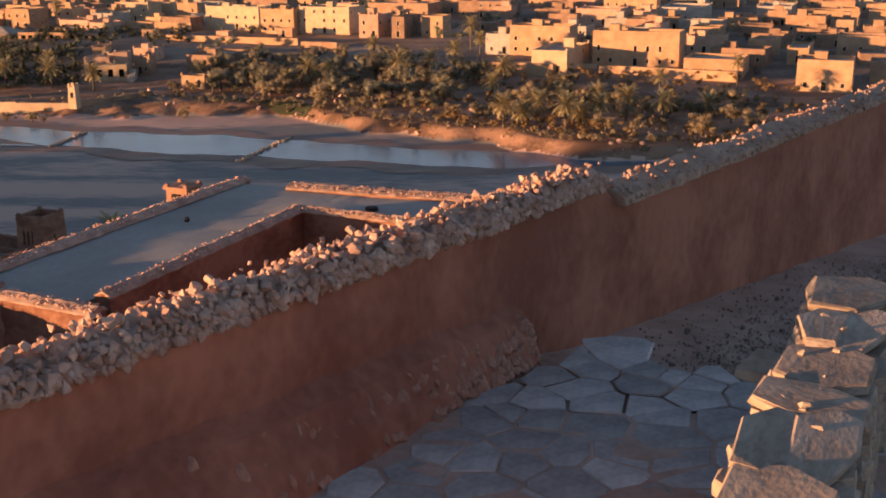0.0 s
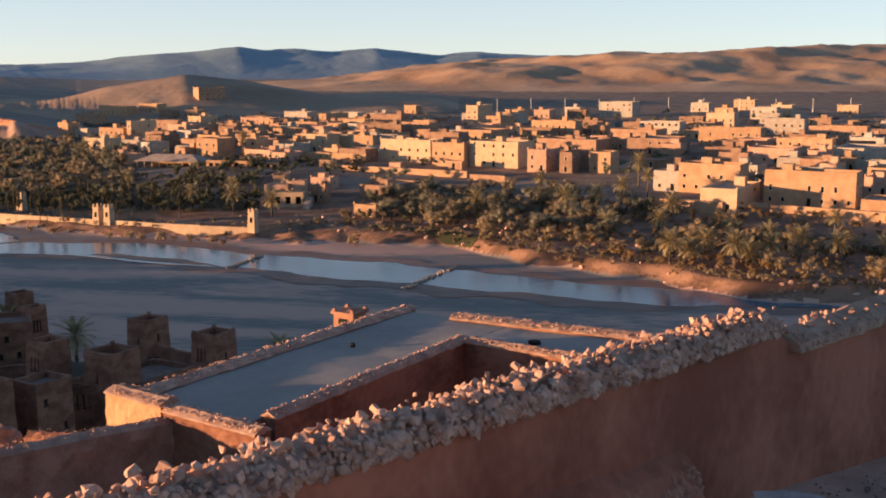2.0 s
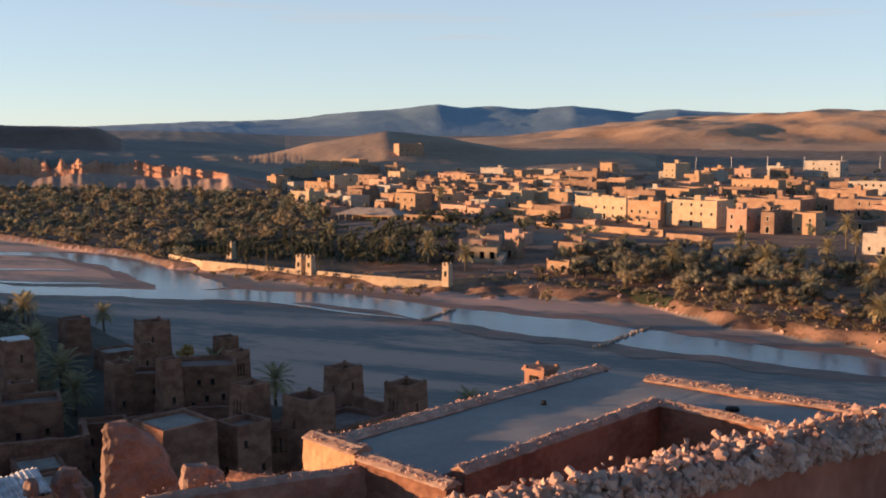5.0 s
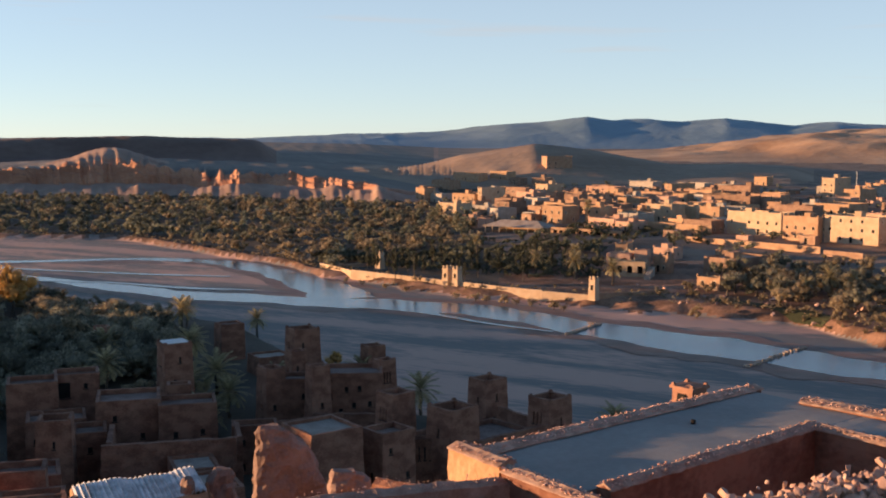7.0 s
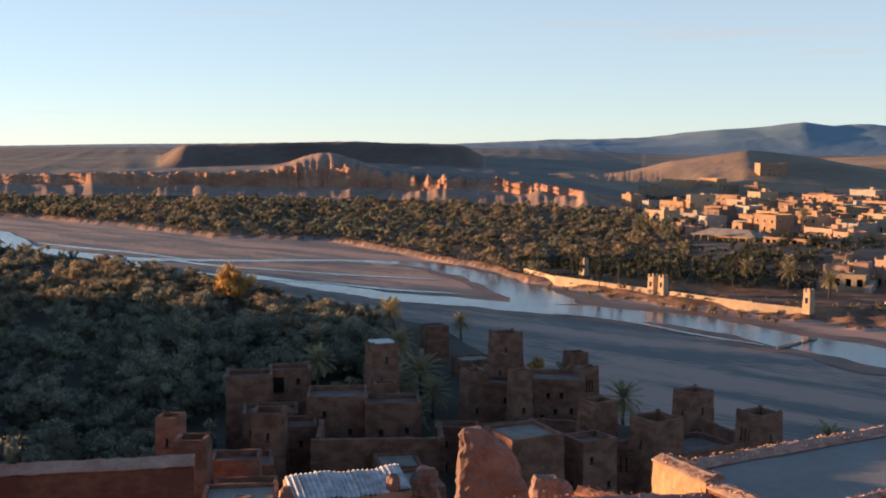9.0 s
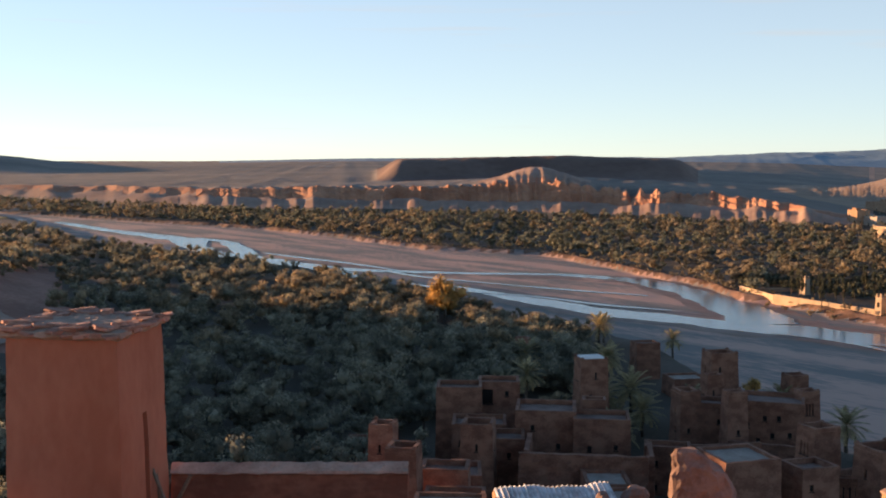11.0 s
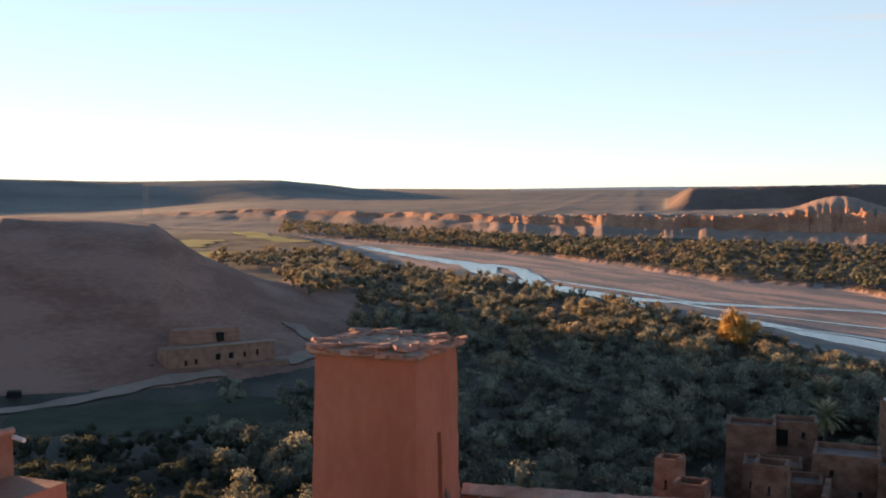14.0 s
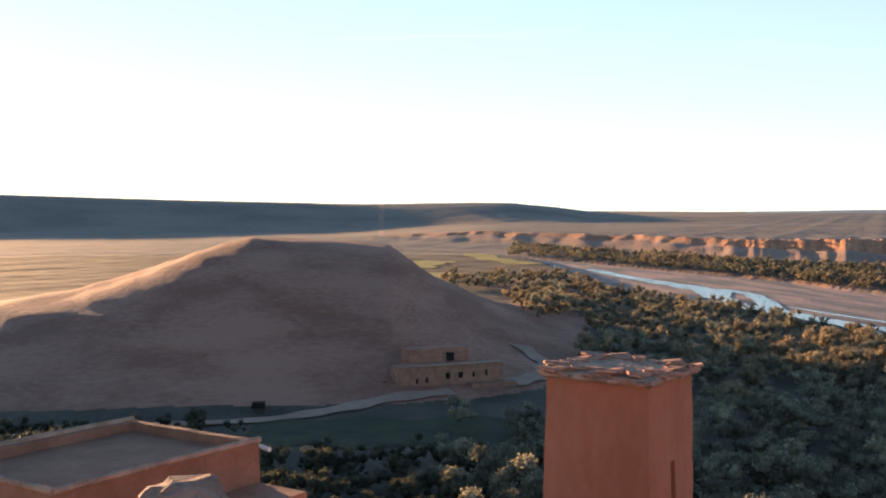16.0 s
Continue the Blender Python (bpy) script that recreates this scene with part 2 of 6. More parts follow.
# ---- building tools ----
class Shape:
    """Vertices and faces of one part."""

    def __init__(self):
        self.v, self.f = [], []

    def quad(self, *pts):
        i = len(self.v)
        self.v.extend(tuple(p) for p in pts)
        self.f.append(tuple(range(i, i + len(pts))))

    def box(self, x0, y0, z0, x1, y1, z1, tx=0.0, ty=0.0):
        """A block; tx and ty draw its top in."""
        i = len(self.v)
        self.v += [(x0, y0, z0), (x1, y0, z0), (x1, y1, z0), (x0, y1, z0),
                   (x0 + tx, y0 + ty, z1), (x1 - tx, y0 + ty, z1), (x1 - tx, y1 - ty, z1), (x0 + tx, y1 - ty, z1)]
        self.f += [(i + a, i + b, i + c, i + d) for a, b, c, d in
                   ((3, 2, 1, 0), (4, 5, 6, 7), (0, 1, 5, 4), (1, 2, 6, 5), (2, 3, 7, 6), (3, 0, 4, 7))]

    def tube(self, pts, radii, sides=6):
        """A tapered round limb along pts."""
        i = len(self.v)
        for k, (p, r) in enumerate(zip(pts, radii)):
            p = Vector(p)
            way = (Vector(pts[min(k + 1, len(pts) - 1)]) - Vector(pts[max(k - 1, 0)])).normalized()
            a = way.orthogonal().normalized()
            b = way.cross(a)
            for s in range(sides):
                q = 2 * math.pi * s / sides
                self.v.append(tuple(p + r * (math.cos(q) * a + math.sin(q) * b)))
        for k in range(len(pts) - 1):
            for s in range(sides):
                t = (s + 1) % sides
                self.f.append((i + k * sides + s, i + k * sides + t, i + (k + 1) * sides + t, i + (k + 1) * sides + s))
        self.f.append(tuple(i + (len(pts) - 1) * sides + s for s in range(sides)))
        self.f.append(tuple(i + s for s in reversed(range(sides))))

    def facade(self, o, u, width, height, holes, depth=0.25, lean=0.0):
        """A wall face from o along u (unit, z up), with real openings. holes: (centre, sill, width, height). lean: draws its top in."""
        nx, ny = -u[1], u[0]                       # inward
        xs, zs = {0.0, width}, {0.0, height}
        for c, s, w, h in holes:
            xs |= {c - w / 2, c + w / 2}
            zs |= {s, s + h}
        xs, zs = sorted(xs), sorted(zs)

        def at(a, z, inward=0.0):
            q = inward + lean * z / height
            a = a + (width / 2 - a) * 2 * lean * z / height / width
            return o[0] + u[0] * a + nx * q, o[1] + u[1] * a + ny * q, o[2] + z

        for i in range(len(xs) - 1):
            for j in range(len(zs) - 1):
                a, b, c, d = xs[i], xs[i + 1], zs[j], zs[j + 1]
                mx, mz = (a + b) / 2, (c + d) / 2
                if any(abs(mx - h[0]) < h[2] / 2 and h[1] < mz < h[1] + h[3] for h in holes):
                    continue
                self.quad(at(a, c), at(b, c), at(b, d), at(a, d))
        for c, s, w, h in holes:
            a, b, z0, z1 = c - w / 2, c + w / 2, s, s + h
            self.quad(at(a, z0), at(a, z1), at(a, z1, depth), at(a, z0, depth))
            self.quad(at(b, z0), at(b, z0, depth), at(b, z1, depth), at(b, z1))
            self.quad(at(a, z1), at(b, z1), at(b, z1, depth), at(a, z1, depth))
            self.quad(at(a, z0), at(a, z0, depth), at(b, z0, depth), at(b, z0))
        return at

    def mesh(self, name, *mats):
        me = bpy.data.meshes.new(name)
        me.from_pydata(self.v, [], self.f)
        for m in mats:
            me.materials.append(m)
        return me


def thing(name, m, label, category, group="", kind=""):
    """An Empty at a thing's base, which carries its parts."""
    ob = new(name)
    ob.empty_display_size = 0.2
    ob.matrix_world = m
    return tagged(ob, label, category, group, kind)


def part(name, shape, material, parent, label="", m=None):
    """One mesh under a thing; shape is a Shape, a bmesh or mesh data."""
    if isinstance(shape, Shape):
        data = shape.mesh(name, material)
    elif isinstance(shape, bmesh.types.BMesh):
        data = bpy.data.meshes.new(name)
        shape.to_mesh(data)
        shape.free()
        data.materials.append(material)
    else:
        data = shape
    ob = new(name, data)
    ob.parent = parent
    if m is not None:
        ob.matrix_basis = m
    return tagged(ob, label)


def smooth(data):
    for poly in data.polygons:
        poly.use_smooth = True
    return data


def rough_mesh(name, shape, material, cut, amount, scale, seed=0, merge=True):
    """A solid with worn, uneven faces: cut into small faces and pushed by noise."""
    bm = bmesh.new()
    vs = [bm.verts.new(p) for p in shape.v]
    for f in shape.f:
        bm.faces.new([vs[i] for i in f])
    if merge:
        bmesh.ops.remove_doubles(bm, verts=bm.verts, dist=0.001)
    for _ in range(6):
        long = [e for e in bm.edges if e.calc_length() > cut]
        if not long:
            break
        bmesh.ops.subdivide_edges(bm, edges=long, cuts=1, use_grid_fill=True)
    bm.normal_update()
    off = Vector((seed * 3.7, seed * 1.3, seed * 2.1))
    for v in bm.verts:
        k = noise.noise(v.co / scale + off) + 0.5 * noise.noise(v.co / scale * 2.7 + off)
        v.co += v.normal * k * amount
    data = bpy.data.meshes.new(name)
    bm.to_mesh(data)
    bm.free()
    data.materials.append(material)
    return data


def rock_mesh(seed, flat=1.0, points=17):
    """An angular stone about 1 across."""
    rng = random.Random(seed)
    bm = bmesh.new()
    for _ in range(points):
        v = Vector((rng.gauss(0, 1), rng.gauss(0, 1), rng.gauss(0, 1))).normalized() * rng.uniform(0.45, 0.51)
        bm.verts.new((v.x, v.y * rng.uniform(0.8, 1), v.z * flat))
    bmesh.ops.convex_hull(bm, input=bm.verts)
    loose = [v for v in bm.verts if not v.link_faces]
    bmesh.ops.delete(bm, geom=loose, context="VERTS")
    data = bpy.data.meshes.new("stone")
    bm.to_mesh(data)
    bm.free()
    return data


def slab_mesh(seed):
    """A flat quarried stone about 1 across and 0.45 thick, with broken edges."""
    r = random.Random(seed)
    n = r.choice((5, 6, 7))
    ring = []
    for k in range(n):
        a = 2 * math.pi * (k + r.uniform(-0.25, 0.25)) / n
        ring.append((0.5 * max(-1, min(1, 1.25 * math.cos(a))), 0.5 * max(-1, min(1, 1.25 * math.sin(a)))))
    s = Shape()
    for z, g in ((-0.22, 0.93), (-0.16, 1.0), (0.13, 1.0), (0.22, 0.92)):
        s.v += [(x * g + r.uniform(-0.03, 0.03), y * g + r.uniform(-0.03, 0.03), z + r.uniform(-0.03, 0.03)) for x, y in ring]
    for j in range(3):
        s.f += [(j * n + k, j * n + (k + 1) % n, (j + 1) * n + (k + 1) % n, (j + 1) * n + k) for k in range(n)]
    s.f.append(tuple(range(3 * n, 4 * n)))
    s.f.append(tuple(reversed(range(n))))
    return s.mesh("slab")


def stones_joined(name, meshes, places, material, parent):
    """Many small stones as one mesh of kind stuff. places: (x, y, z, size, turn)."""
    vs, fs = [], []
    for k, (x, y, z, s, q) in enumerate(places):
        me = meshes[k % len(meshes)]
        m = Matrix.Translation((x, y, z)) @ Euler((q * 1.7, q * 2.3, q)).to_matrix().to_4x4() @ Matrix.Scale(s, 4)
        i = len(vs)
        vs += [tuple(m @ v.co) for v in me.vertices]
        fs += [tuple(i + j for j in p.vertices) for p in me.polygons]
    me = bpy.data.meshes.new(name)
    me.from_pydata(vs, [], fs)
    me.materials.append(material)
    ob = new(name, me)
    ob.parent = parent
    return tagged(ob, kind="stuff")

# ---- the lie of the land: azimuth in degrees (left of +y), distance from the lookout ----
EYE_Z = 42.0
NEAR_AZ = (-60, 0, 20, 30, 36, 40, 46.5, 49.4, 51.7, 55.3, 60.6, 64.8, 69.4, 73.6, 80)
NEAR_R = (115, 115, 135, 160, 195, 241, 270, 296, 330, 366, 434, 474, 562, 900, 1000)
FAR_AZ = (-60, -30, -13, -8.7, -4.3, 0, 5.6, 11, 16, 21, 28, 31.2, 35, 36.3, 40.2, 45, 51.3, 54.7, 59.4, 66, 72.2, 80)
FAR_R = (260, 215, 204, 204, 208, 219, 233, 260, 271, 275, 293, 310, 337, 357, 400, 470, 500, 554, 640, 740, 880, 1050)
HILL_R = (0, 6, 13, 19, 30, 45, 70, 100, 130, 4000)
HILL_Z = (37.5, 37.5, 36.0, 27.0, 24.0, 19.5, 10.5, 4.0, 2.6, 2.6)
ROCK_AZ = (69, 72, 75.2, 78.2, 80.3, 84, 87.5, 90, 93, 96, 100, 112, 125)
ROCK_Z = (0, 4, 10, 19, 28, 29.5, 30.5, 26.5, 20, 15, 11.5, 8, 0)


def ramp(x, a, b):
    """Smooth 0 to 1 between a and b."""
    u = np.clip((x - a) / (b - a), 0, 1)
    return u * u * (3 - 2 * u)


def wave(x, y, s, seed=0.0):
    """Cheap smooth relief between about -1 and 1."""
    x, y = x / s + seed, y / s - seed
    return (np.sin(x * 1.3 + 1.7 * np.sin(y * 0.9 + seed)) + np.sin(y * 1.6 + 1.3 * np.sin(x * 1.1 + 2)) +
            0.6 * np.sin(x * 2.9 + y * 2.3 + seed) + 0.5 * np.sin(y * 4.1 - x * 3.3)) / 3.1


def gauss(x, m, s):
    return np.exp(-((x - m) / s) ** 2)


def land(az, r):
    """Height of the ground, and which kind of ground it is."""
    az, r = np.asarray(az, float), np.asarray(r, float)
    a = np.radians(az)
    x, y = -r * np.sin(a), r * np.cos(a)
    near, far = np.interp(az, NEAR_AZ, NEAR_R), np.interp(az, FAR_AZ, FAR_R)
    edge = 5 * wave(x, y, 14) + 2.5 * wave(x, y, 5)
    front = ramp(az, -75, -55) * (1 - ramp(az, 84, 92))
    bed = ramp(r, near + edge - 6, near + edge + 6) * (1 - ramp(r, far + edge - 4, far + edge + 4)) * front
    # the hill under the lookout and the flats at its foot
    z_in = np.interp(r, HILL_R, HILL_Z) + 0.4 * wave(x, y, 17) * ramp(r, 60, 120)
    # far side: bank, village terrace and groves
    town = 1 - ramp(az, 22, 32)
    rise = np.clip(r - far, 0, None)
    z_out = 1.0 + 1.4 * town + town * (4.2 * ramp(rise, 20, 115) + 0.012 * np.clip(rise - 110, 0, 500)) + (1 - town) * 3.6 * ramp(rise, 30, 200)
    z_out = z_out + 0.5 * wave(x, y, 23) + (0.16 * wave(x, y, 6.5, 3) + 0.1 * wave(x, y, 2.7, 8)) * ramp(rise, 0, 6) * (1 - ramp(rise, 40, 80))
    outside = ramp(r, far + edge - 4, far + edge + 10) * front
    z = z_in * (1 - outside) + z_out * outside
    z = z * (1 - bed) + bed * (0.05 * wave(x, y, 9) - 0.05 + 0.09 * wave(x * 0.22, y, 6, 2))
    kind = np.where((bed > 0.92) | ((bed > 0.5) & (r < (near + far) / 2)), 1, np.where((outside > 0.02) & (r > (near + far) / 2), np.where(rise < 3.5 + (9.5 + 6 * wave(x, y, 18)) * town, 2, np.where(az > 25 + 2 * wave(x, y, 40), 0, np.where(rise > 60 + 12 * wave(x, y, 30), 11, 2))), 0))
    # rock hill beside the fields
    shape = ramp(r, 205, 315) ** 0.8 * (1 - ramp(r, 330, 470))
    rock = np.interp(az, ROCK_AZ, ROCK_Z) * shape
    strata = 0.15 * np.sin(z * 1.1 + rock * 1.9 + 2 * wave(x, y, 40))
    z = z + rock + strata * ramp(rock, 2, 6) + 0.4 * wave(x, y, 22, 3) * ramp(rock, 1, 6)
    kind = np.where(rock > 0.9, 3, kind)
    # cliffs on the far side of the groves
    w_c = ramp(az, 27, 33) * (1 - ramp(az, 74, 84))
    rc = np.interp(az, (25, 31, 42, 50, 60, 68, 80), (600, 640, 730, 760, 830, 980, 1300))
    base = 12 * wave(az * 60, az * 37, 75, 1) + 5 * wave(x, y, 60)
    col = base + 6 * np.abs(wave(az * 60, az * 31, 26, 4)) + 1.8 * wave(az * 60, az * 43, 13, 9) * ramp(wave(az * 60, az * 19, 60, 2), -0.5, 0.3) + 0.8 * wave(az * 60, az * 29, 5, 2)
    broken = gauss(az, 39.5, 4.0)
    talus = (7.5 + 1.8 * wave(az * 60, az * 37, 45, 3) * (1 - ramp(r, rc - 10, rc + 40))) * (1 + 0.3 * wave(az * 60, az * 53, 21, 8) * (1 - ramp(r, rc - 20, rc))) * ramp(r, rc - 62 + base, rc + col)
    cliff = np.interp(az, (27, 32, 35.5, 40, 44, 48, 51, 56, 60, 70), (0.5, 2, 6.5, 9.5, 12.5, 11, 9, 7.5, 6.5, 4)) * (0.55 * ramp(r, rc + col, rc + col + 3) + 0.45 * ramp(r, rc + col + 6, rc + col + 9))
    cliff = cliff * (1 + 0.22 * wave(az * 60, az * 47, 16, 5) * (1 - ramp(r, rc + 20, rc + 70)))
    cliff = cliff * (1 - broken * (0.35 - 0.5 * wave(az * 60, az * 41, 17, 9)) * (1 - ramp(r, rc + 15, rc + 90)))
    knoll = 11 * gauss(az, 45.6, 1.9) * ramp(r, rc + 5, rc + 60) * (1 - ramp(r, rc + 90, rc + 170))
    knoll = knoll - 0.8 * np.abs(wave(az * 60, az * 37 + r * 0.1, 14, 3)) * ramp(knoll, 1, 5)
    z = z + w_c * (talus + cliff + knoll + 0.7 * wave(x, y, 12) * ramp(r, rc - 60, rc))
    up = w_c * ramp(r, rc - 58 + base, rc)
    kind = np.where(up > 0.25, 10, kind)
    kind = np.where((w_c > 0.3) & (r > rc + col - 4) & (r < rc + col + 22), 4, kind)
    kind = np.where((w_c > 0.3) & (r > rc + col + 22) & (knoll < 1), 8, kind)
    # table mountain, dark
    m_az = ramp(az, 37.0, 38.6) * (1 - ramp(az, 52.6, 54.2))
    z = z + m_az * 19.0 * ramp(r, 1000 + 8 * wave(x, y, 50), 1080) * (1 - ramp(r, 1700, 2000))
    kind = np.where((m_az > 0.1) & (r > 995) & (r < 2100), 5, kind)
    # round hill behind the village, with a long low spur
    hill = np.interp(az, (9.5, 11, 13.5, 17, 20.6, 24, 27.7, 31, 34), (0, 7, 9, 8, 19, 26, 20, 6, 0)) * ramp(r, 700, 880) * (1 - ramp(r, 930, 1250))
    gully = 1.0 * np.abs(np.sin(az * 11.0 + 1.5 * wave(x, y, 60))) * ramp(hill, 2, 6) * (1 - ramp(hill, 10, 18)) * ramp(az, 22.5, 25)
    z = z + hill - gully
    kind = np.where(hill > 1.2, 6, kind)
    # sunlit hills beyond
    top = np.interp(az, (-60, -30, -17, -5.6, 3, 10, 14.6, 17.5, 21), (56, 62, 66, 59, 50, 42, 23, 9, 0))
    hills = top * ramp(r, 1250 + 120 * wave(x, y, 300), 1850) * (1 - ramp(r, 2300, 3000))
    hills = hills * (1 + 0.2 * wave(x, y, 210, 5)) + (7.0 * wave(x, y * 0.6, 130, 2) + 2.5 * wave(x, y, 48, 7) - 9 * np.abs(wave(x, y, 95, 11)) - 5 * np.abs(wave(x, y, 42, 3))) * ramp(hills, 3, 20)
    z = z + hills
    kind = np.where(hills > 1.5, 7, kind)
    # western plateau and the far plain
    plat = np.interp(az, (60, 70, 71.5, 74, 80, 88, 100, 125, 150), (6, 10, 26, 35, 40, 49, 62, 50, 20)) * ramp(r, 1700, 2350)
    z = z + plat * ramp(az, 52, 62) * (1 - ramp(az, 150, 165))
    z = z + 14 * ramp(r, 1500, 4300) * front * ramp(az, 20, 34) * (1 - ramp(az, 54, 64))
    kind = np.where((r > 900) & (kind < 4), 8, kind)
    # distant mountains, blue because their haze is painted into the material
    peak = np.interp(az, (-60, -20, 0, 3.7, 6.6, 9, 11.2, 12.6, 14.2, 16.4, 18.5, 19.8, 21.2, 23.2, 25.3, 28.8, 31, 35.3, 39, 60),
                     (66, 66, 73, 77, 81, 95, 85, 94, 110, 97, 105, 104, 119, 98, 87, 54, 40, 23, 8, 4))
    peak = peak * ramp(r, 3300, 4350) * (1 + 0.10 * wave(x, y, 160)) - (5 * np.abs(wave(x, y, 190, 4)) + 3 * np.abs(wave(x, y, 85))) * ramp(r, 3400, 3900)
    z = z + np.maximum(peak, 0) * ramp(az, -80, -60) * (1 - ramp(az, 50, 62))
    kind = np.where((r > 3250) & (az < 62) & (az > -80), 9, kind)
    return z, kind


def ground_at(x, y):
    """Height of the ground at a place on the plan."""
    z, _ = land(math.degrees(math.atan2(-x, y)), math.hypot(x, y))
    return float(z)

# ---- the ground: one sheet to the horizon ----
def build_ground():
    az = np.concatenate([np.arange(-180, -26, 4.0), np.arange(-26, 28, 0.25), np.arange(28, 62, 0.12), np.arange(62, 106, 0.3), np.arange(106, 180, 4.0)])
    r = np.concatenate([[0.5, 4, 8, 12, 16], np.geomspace(20, 90, 24)[:-1], np.geomspace(90, 190, 60)[:-1], np.geomspace(190, 330, 120)[:-1], np.geomspace(330, 610, 75)[:-1], np.linspace(610, 880, 140)[:-1], np.geomspace(880, 1250, 40)[:-1], np.geomspace(1250, 4960, 110)])
    A, R = np.meshgrid(az, r, indexing="ij")
    Z, K = land(A, R)
    a = np.radians(A)
    co = np.stack([-R * np.sin(a), R * np.cos(a), Z], -1).reshape(-1, 3)
    na, nr = len(az), len(r)
    i = np.arange(na)[:, None] * nr + np.arange(nr - 1)[None]
    j = (np.arange(na)[:, None] + 1) % na * nr + np.arange(nr - 1)[None]
    quads = np.stack([i, i + 1, j + 1, j], -1).reshape(-1, 4)
    me = bpy.data.meshes.new("ground")
    me.from_pydata(co.tolist(), [], quads.tolist())
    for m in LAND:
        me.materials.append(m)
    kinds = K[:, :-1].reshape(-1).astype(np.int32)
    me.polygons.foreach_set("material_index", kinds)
    me.polygons.foreach_set("use_smooth", (kinds != 4))
    ob = new("ground", me)
    tagged(ob, "dry river valley with sandy bed, red banks and bare hills", "ground", kind="structure")


build_ground()


def ribbon(name, rows, label, seed=0, material=None, grow=0.0, level=0.07):
    """A sheet of water along rows of (x, y, width), with an uneven shore."""
    pts = []
    n = len(rows)
    for k in range(n - 1):
        p0, p1, p2, p3 = (np.array(rows[max(0, min(n - 1, k + q))], float) for q in (-1, 0, 1, 2))
        for u in np.linspace(0, 1, 12, endpoint=False):
            pts.append(0.5 * (2 * p1 + (p2 - p0) * u + (2 * p0 - 5 * p1 + 4 * p2 - p3) * u * u + (3 * p1 - p0 - 3 * p2 + p3) * u ** 3))
    pts.append(np.array(rows[-1], float))
    s = Shape()
    for k, p in enumerate(pts):
        way = pts[min(k + 1, len(pts) - 1)][:2] - pts[max(k - 1, 0)][:2]
        way = way / (np.linalg.norm(way) + 1e-9)
        side = np.array([-way[1], way[0]])
        for q in (-1, 1):
            wob = 1 + 0.28 * float(wave(p[0] + 30 * q, p[1], 7.0, seed + q))
            e = p[:2] + side * q * (max(p[2], 0.6) + grow) / 2 * wob
            s.v.append((e[0], e[1], level + 0.012 * seed))
        if k:
            i = 2 * k
            s.f.append((i - 2, i, i + 1, i - 1))
    ob = new(name, s.mesh(name, material or M_WATER))
    return tagged(ob, label, "river" if material is None else "sand", kind="structure")


MAIN = [(110, 222, 6), (60, 207, 7), (33, 204, 10), (6, 203, 14), (-14.5, 207.5, 15), (-37, 213, 17), (-62, 219.5, 19), (-90, 228, 15), (-119, 237, 15),
                 (-142, 235, 16), (-169, 228, 14), (-200, 222, 12), (-236, 224, 9), (-275, 229, 2)]
ribbon("water", MAIN, "shallow blue river water over gravel")
ribbon("wet_sand", MAIN, "dark reddish wet sand along the water", 0.5, M_SHORE, 12.0, 0.02)
ribbon("water", [(-369, 228, 12), (-338, 232, 9), (-303, 255, 7), (-274, 280, 7), (-244, 287, 11), (-206, 272, 13), (-181, 256, 16), (-158, 238, 18)], "braided side channel of blue river water", 2)
ribbon("water", [(-840, 236, 3), (-814, 238, 12), (-770, 243, 8), (-736, 248, 2)], "far glint of river water", 3)
ribbon("water", [(-705, 258, 2), (-692, 257, 9), (-620, 252, 10), (-556, 252, 14), (-510, 252, 18), (-470, 236, 12), (-432, 227, 11), (-400, 226, 12), (-369, 228, 13), (-335, 225, 10), (-305, 214, 3)], "pale river water winding through sand", 4)
ribbon("water", [(-520, 262, 4), (-490, 262, 8), (-455, 250, 9), (-425, 238, 9), (-400, 230, 6)], "pale braid of river water", 5)
ribbon("water", [(-330, 222, 2), (-305, 214, 4), (-285, 208, 5), (-262, 208, 2)], "narrow braid of river water", 6)

for braid in ([(-330, 240, 1.5), (-300, 238, 3), (-270, 243, 2), (-240, 250, 3), (-215, 258, 1.5)], [(-290, 222, 1.5), (-262, 222, 3), (-235, 230, 2), (-210, 232, 3), (-190, 238, 1.5)],
              [(-420, 244, 1.5), (-390, 244, 4), (-350, 246, 3), (-310, 243, 1.5)], [(-150, 226, 1), (-130, 227, 2.2), (-110, 221, 1.8), (-92, 218, 1)]):
    ribbon("water", braid, "thin braid of shallow river water", 7)
SIDE_CHANNEL = [(-369, 228, 12), (-303, 255, 7), (-244, 287, 11), (-181, 256, 16), (-158, 238, 18)]
ribbon("wet_sand", SIDE_CHANNEL, "dark reddish wet sand beside the side channel", 0.7, M_SHORE, 8.0, 0.012)

# ---- the terrace under the lookout ----
WO, WD, WN = Vector((-2.551, 6.521, 0)), Vector((0.590, 0.807, 0)), Vector((0.807, -0.590, 0))


def wp(s, off, z):
    """A place by the terrace wall: along it, out from its face, height."""
    return WO + WD * s + WN * off + Vector((0, 0, z))


ROCKS = [rock_mesh(k, 0.85, points=13) for k in range(12)]
SLABS = [slab_mesh(40 + k) for k in range(8)]
for _me in ROCKS:
    _me.materials.append(M_RUBBLE)
for _me in SLABS:
    _me.materials.append(M_SLATE)


MUDDY = [rock_mesh(70 + k, 0.7, 12) for k in range(4)]
for _me in MUDDY:
    _me.materials.append(M_COATED)


